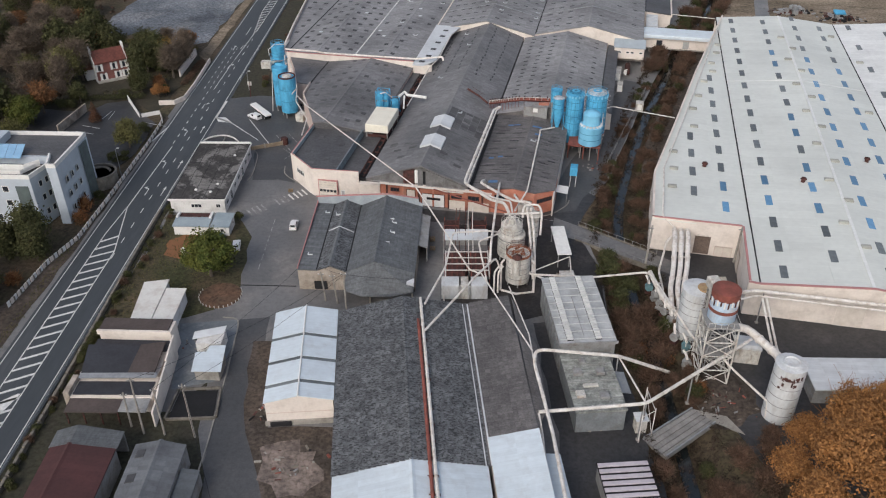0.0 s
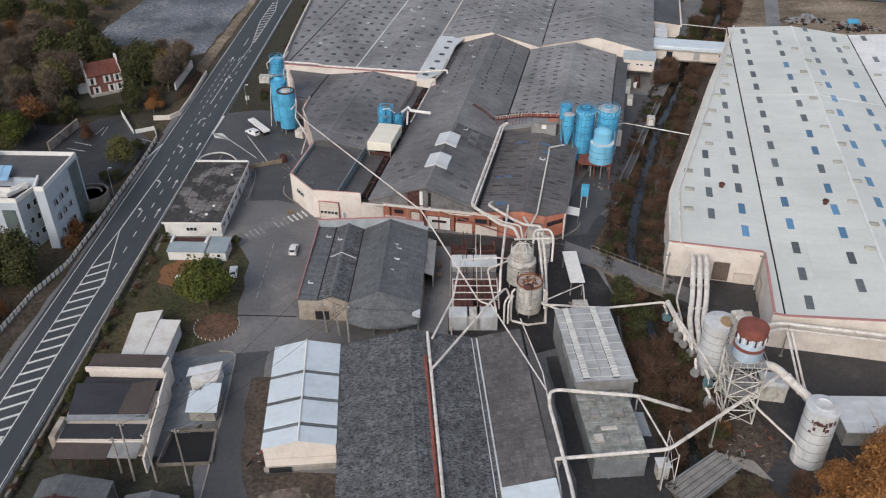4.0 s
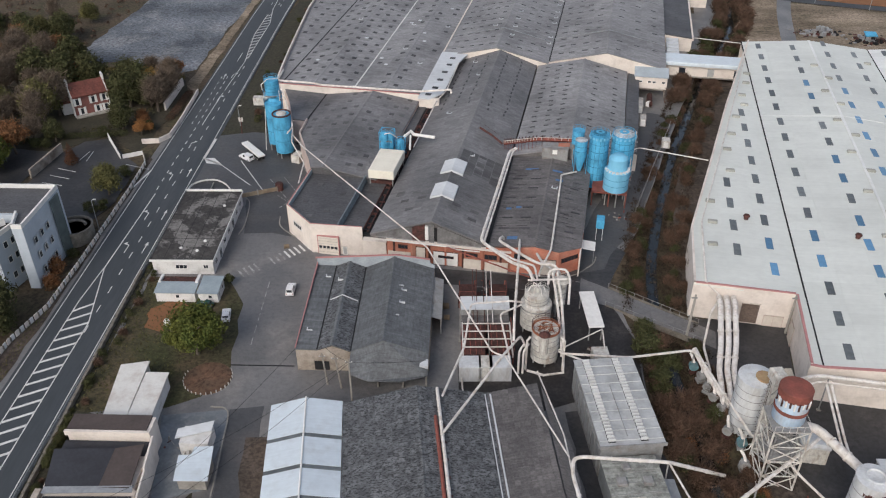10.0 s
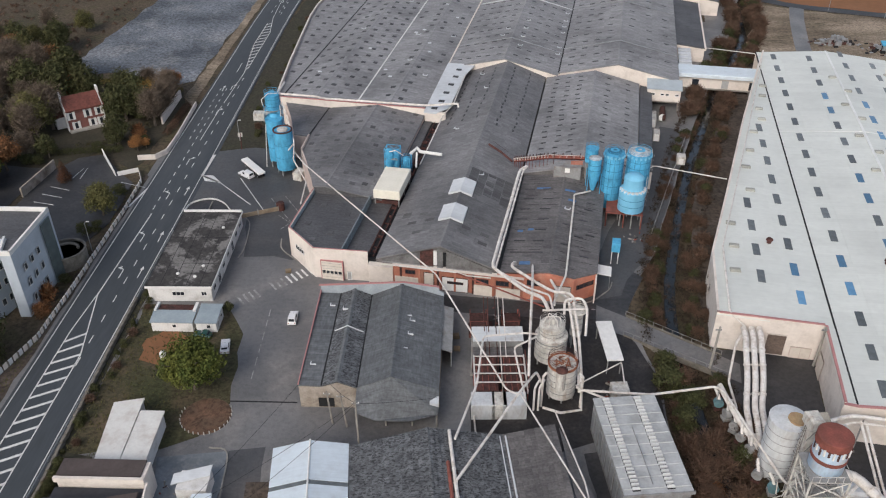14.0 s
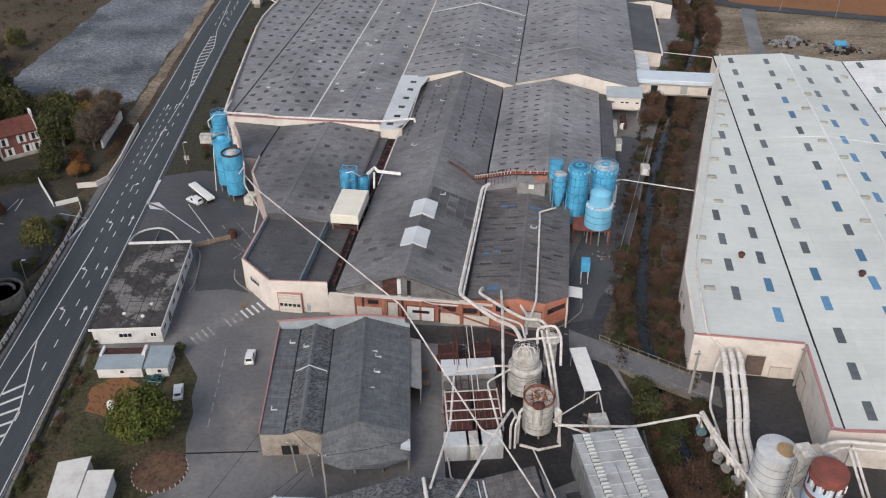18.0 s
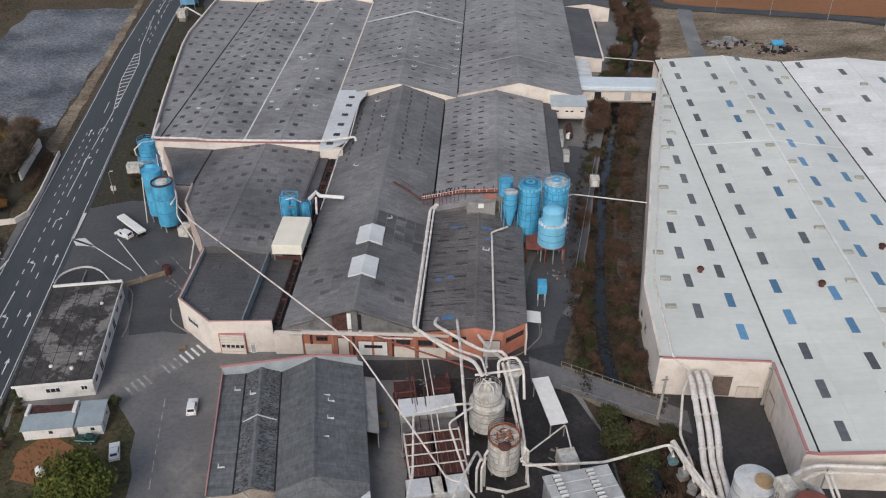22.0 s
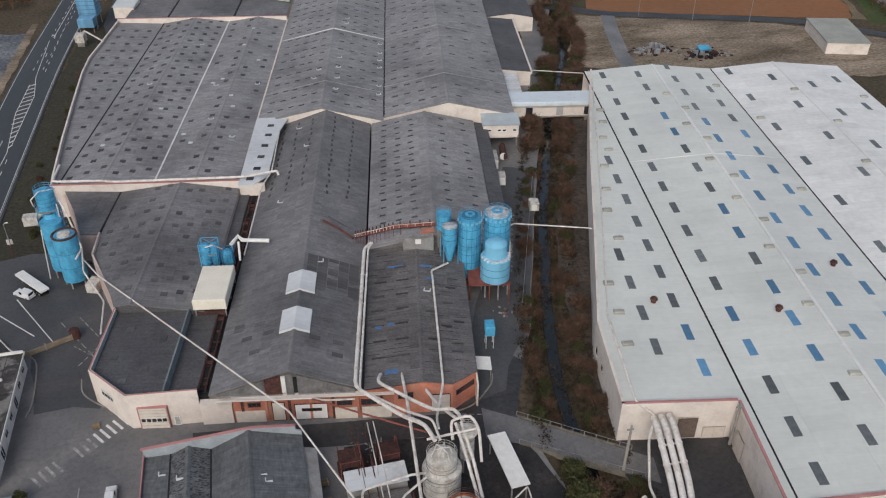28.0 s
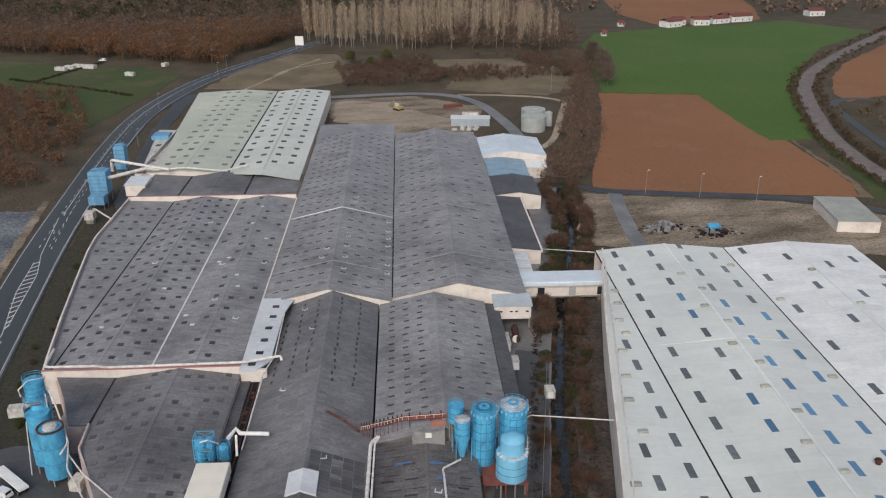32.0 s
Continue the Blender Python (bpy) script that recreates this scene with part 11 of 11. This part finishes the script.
# distant woods
def wood(name, label, mt, area, n, hmin, hmax, clump=18, size=1.1, skip=None, twig=14):
    g = G()
    made = 0
    while made < n:
        x, y = VR.uniform(area[0], area[2]), VR.uniform(area[1], area[3])
        if skip and skip(x, y):
            made += 0.2
            continue
        made += 1
        h = VR.uniform(hmin, hmax)
        r = h * VR.uniform(0.36, 0.56)
        leaf_cloud(g, [(x, y, h * 0.62, r, r, h * 0.36), (x + VR.uniform(-1, 1) * r * 0.7, y + VR.uniform(-1, 1) * r * 0.7, h * 0.42, r * 0.9, r * 0.9, h * 0.36)], clump, size, 0.8, 0.3)
        if twig:
            twigs(g, x, y, h * 0.1, h * 0.9, r, twig, None, 0.12)
        g.tube([(x, y, 0), (x, y, h * 0.6)], [0.14, 0.04], 4, False)
    return g.make(name, mt, None, label, kind="stuff", category="woodland")


def left_wood(x, y):        # keep the road, the meadow and the lot free
    edge_y = 742 - (x + 190) * 0.53 if x < -30 else 690 + (x + 30) * 1.35
    return y < edge_y + 8


RUST_WOOD = leaf("russet_wood_leaf", (0.2, 0.098, 0.05), (0.11, 0.07, 0.042), 0.6)
GREY_WOOD = leaf("grey_wood_twig", (0.165, 0.115, 0.086), (0.105, 0.078, 0.06), 0.5)
wood("russet_wood", "russet autumn woodland beyond the road", RUST_WOOD, (-330, 650, 40, 800), 1100, 9, 19, 120, 0.5, left_wood)
wood("grey_wood", "bare grey trees among the russet woodland", leaf("pale_grey_twig", (0.16, 0.12, 0.1), (0.1, 0.078, 0.065), 0.5), (-330, 655, 40, 800), 420, 9, 20, 90, 0.5, left_wood)
wood("grey_wood", "grey-brown bare woodland beyond the road", GREY_WOOD, (-360, 740, 60, 1080), 1300, 10, 19, 64, 0.75, left_wood)
wood("olive_wood", "dark olive woodland on the slope", leaf("olive_wood_leaf", (0.06, 0.058, 0.03), (0.045, 0.045, 0.026)), (-420, 860, 330, 1300), 800, 10, 20, 36, 1.5, left_wood, 0)
wood("grey_wood", "grey-brown bare woodland behind the back lot", GREY_WOOD, (100, 640, 245, 900), 650, 8, 16, 80, 0.6, lambda x, y: x > 205 + (y - 640) * 0.4 or y < 700 - (x - 100) * 0.35)
wood("brown_thicket", "brown thicket behind the back lot", BROWNBUSH, (40, 575, 190, 655), 520, 2.5, 7, 70, 0.38, lambda x, y: (y > 640 and x < 70) or inside(x, y, [(104, 660), (168, 650), (168, 600), (104, 615)]))
wood("russet_wood", "russet thicket west of the road", leaf("west_thicket_leaf", (0.17, 0.092, 0.055), (0.11, 0.07, 0.045), 0.5), (-280, 418, -90, 640), 1250, 4, 10, 95, 0.42, lambda x, y: x > float(np.interp(y, [418, 440, 500, 588, 606, 640], [-96, -93, -93, -112, -157, -190])))
wood("grey_wood", "bare brown wood along the far hills", GREY_WOOD, (250, 800, 900, 1300), 800, 7, 14, 26, 1.6, lambda x, y: inside(x, y, [(335, 775), (440, 785), (480, 860), (520, 960), (360, 960), (330, 850)]) or (y < 830 and x < 460), 0)
wood("brown_thicket", "brown scrub beside the country lane", leaf("lane_scrub", (0.12, 0.085, 0.045), (0.09, 0.07, 0.035)), (258, 330, 420, 480), 130, 3, 8, 40, 0.6, lambda x, y: min((Vector((x, y)) - p).length for p in LANE) < 6 or min((Vector((x, y)) - p).length for p in RAIL) < 7 or y > 470)
# shrubs beside the railway
rs = G()
for p in RAIL:
    for o in (-6, 6):
        for _ in range(3):
            x, y = p.x + o + VR.uniform(-1.5, 1.5), p.y - o * 0.6 + VR.uniform(-4, 4)
            h = VR.uniform(1.2, 3.4)
            leaf_cloud(rs, [(x, y, h * 0.5, h * 0.5, h * 0.5, h * 0.5)], 50, 0.28)
rs.make("railway_scrub", leaf("railway_leaf", (0.1, 0.06, 0.035), (0.07, 0.055, 0.03)), None, "dark scrub along the railway", kind="stuff", category="scrub")
# stand of tall bare poplars
pg, tw = G(), G()
for k in range(170):
    x = 26 + VR.uniform(0, 190)
    y = 722 - (x - 26) * 0.32 + abs(VR.gauss(0, 42)) + (0 if x < 110 else VR.uniform(0, 80))
    h = VR.uniform(24, 34)
    lean = VR.uniform(-0.6, 0.6)
    pg.tube([(x, y, 0), (x + lean * 0.4, y, h * 0.5), (x + lean, y, h)], [0.34, 0.24, 0.07], 5, False)
    twigs(tw, x, y, h * 0.04, h * 1.1, 4.2, 190, None, 0.1, 2.2)
pg.make("poplar_stem", PALEBARK, None, "tall pale bare poplar stems", kind="stuff", category="trees")
tw.make("poplar_twig", leaf("poplar_twig", (0.46, 0.365, 0.265), (0.33, 0.26, 0.19)), None, "fine pale poplar twigs", kind="stuff", category="trees")
for x, y, s in ((52, 655, 1.0), (76, 650, 1.1), (64, 640, 0.8), (196, 560, 1.5), (200, 575, 1.6), (192, 545, 1.3), (204, 600, 1.7)):
    plant(olive_t if s < 1.2 else bare_t, x, y, s)
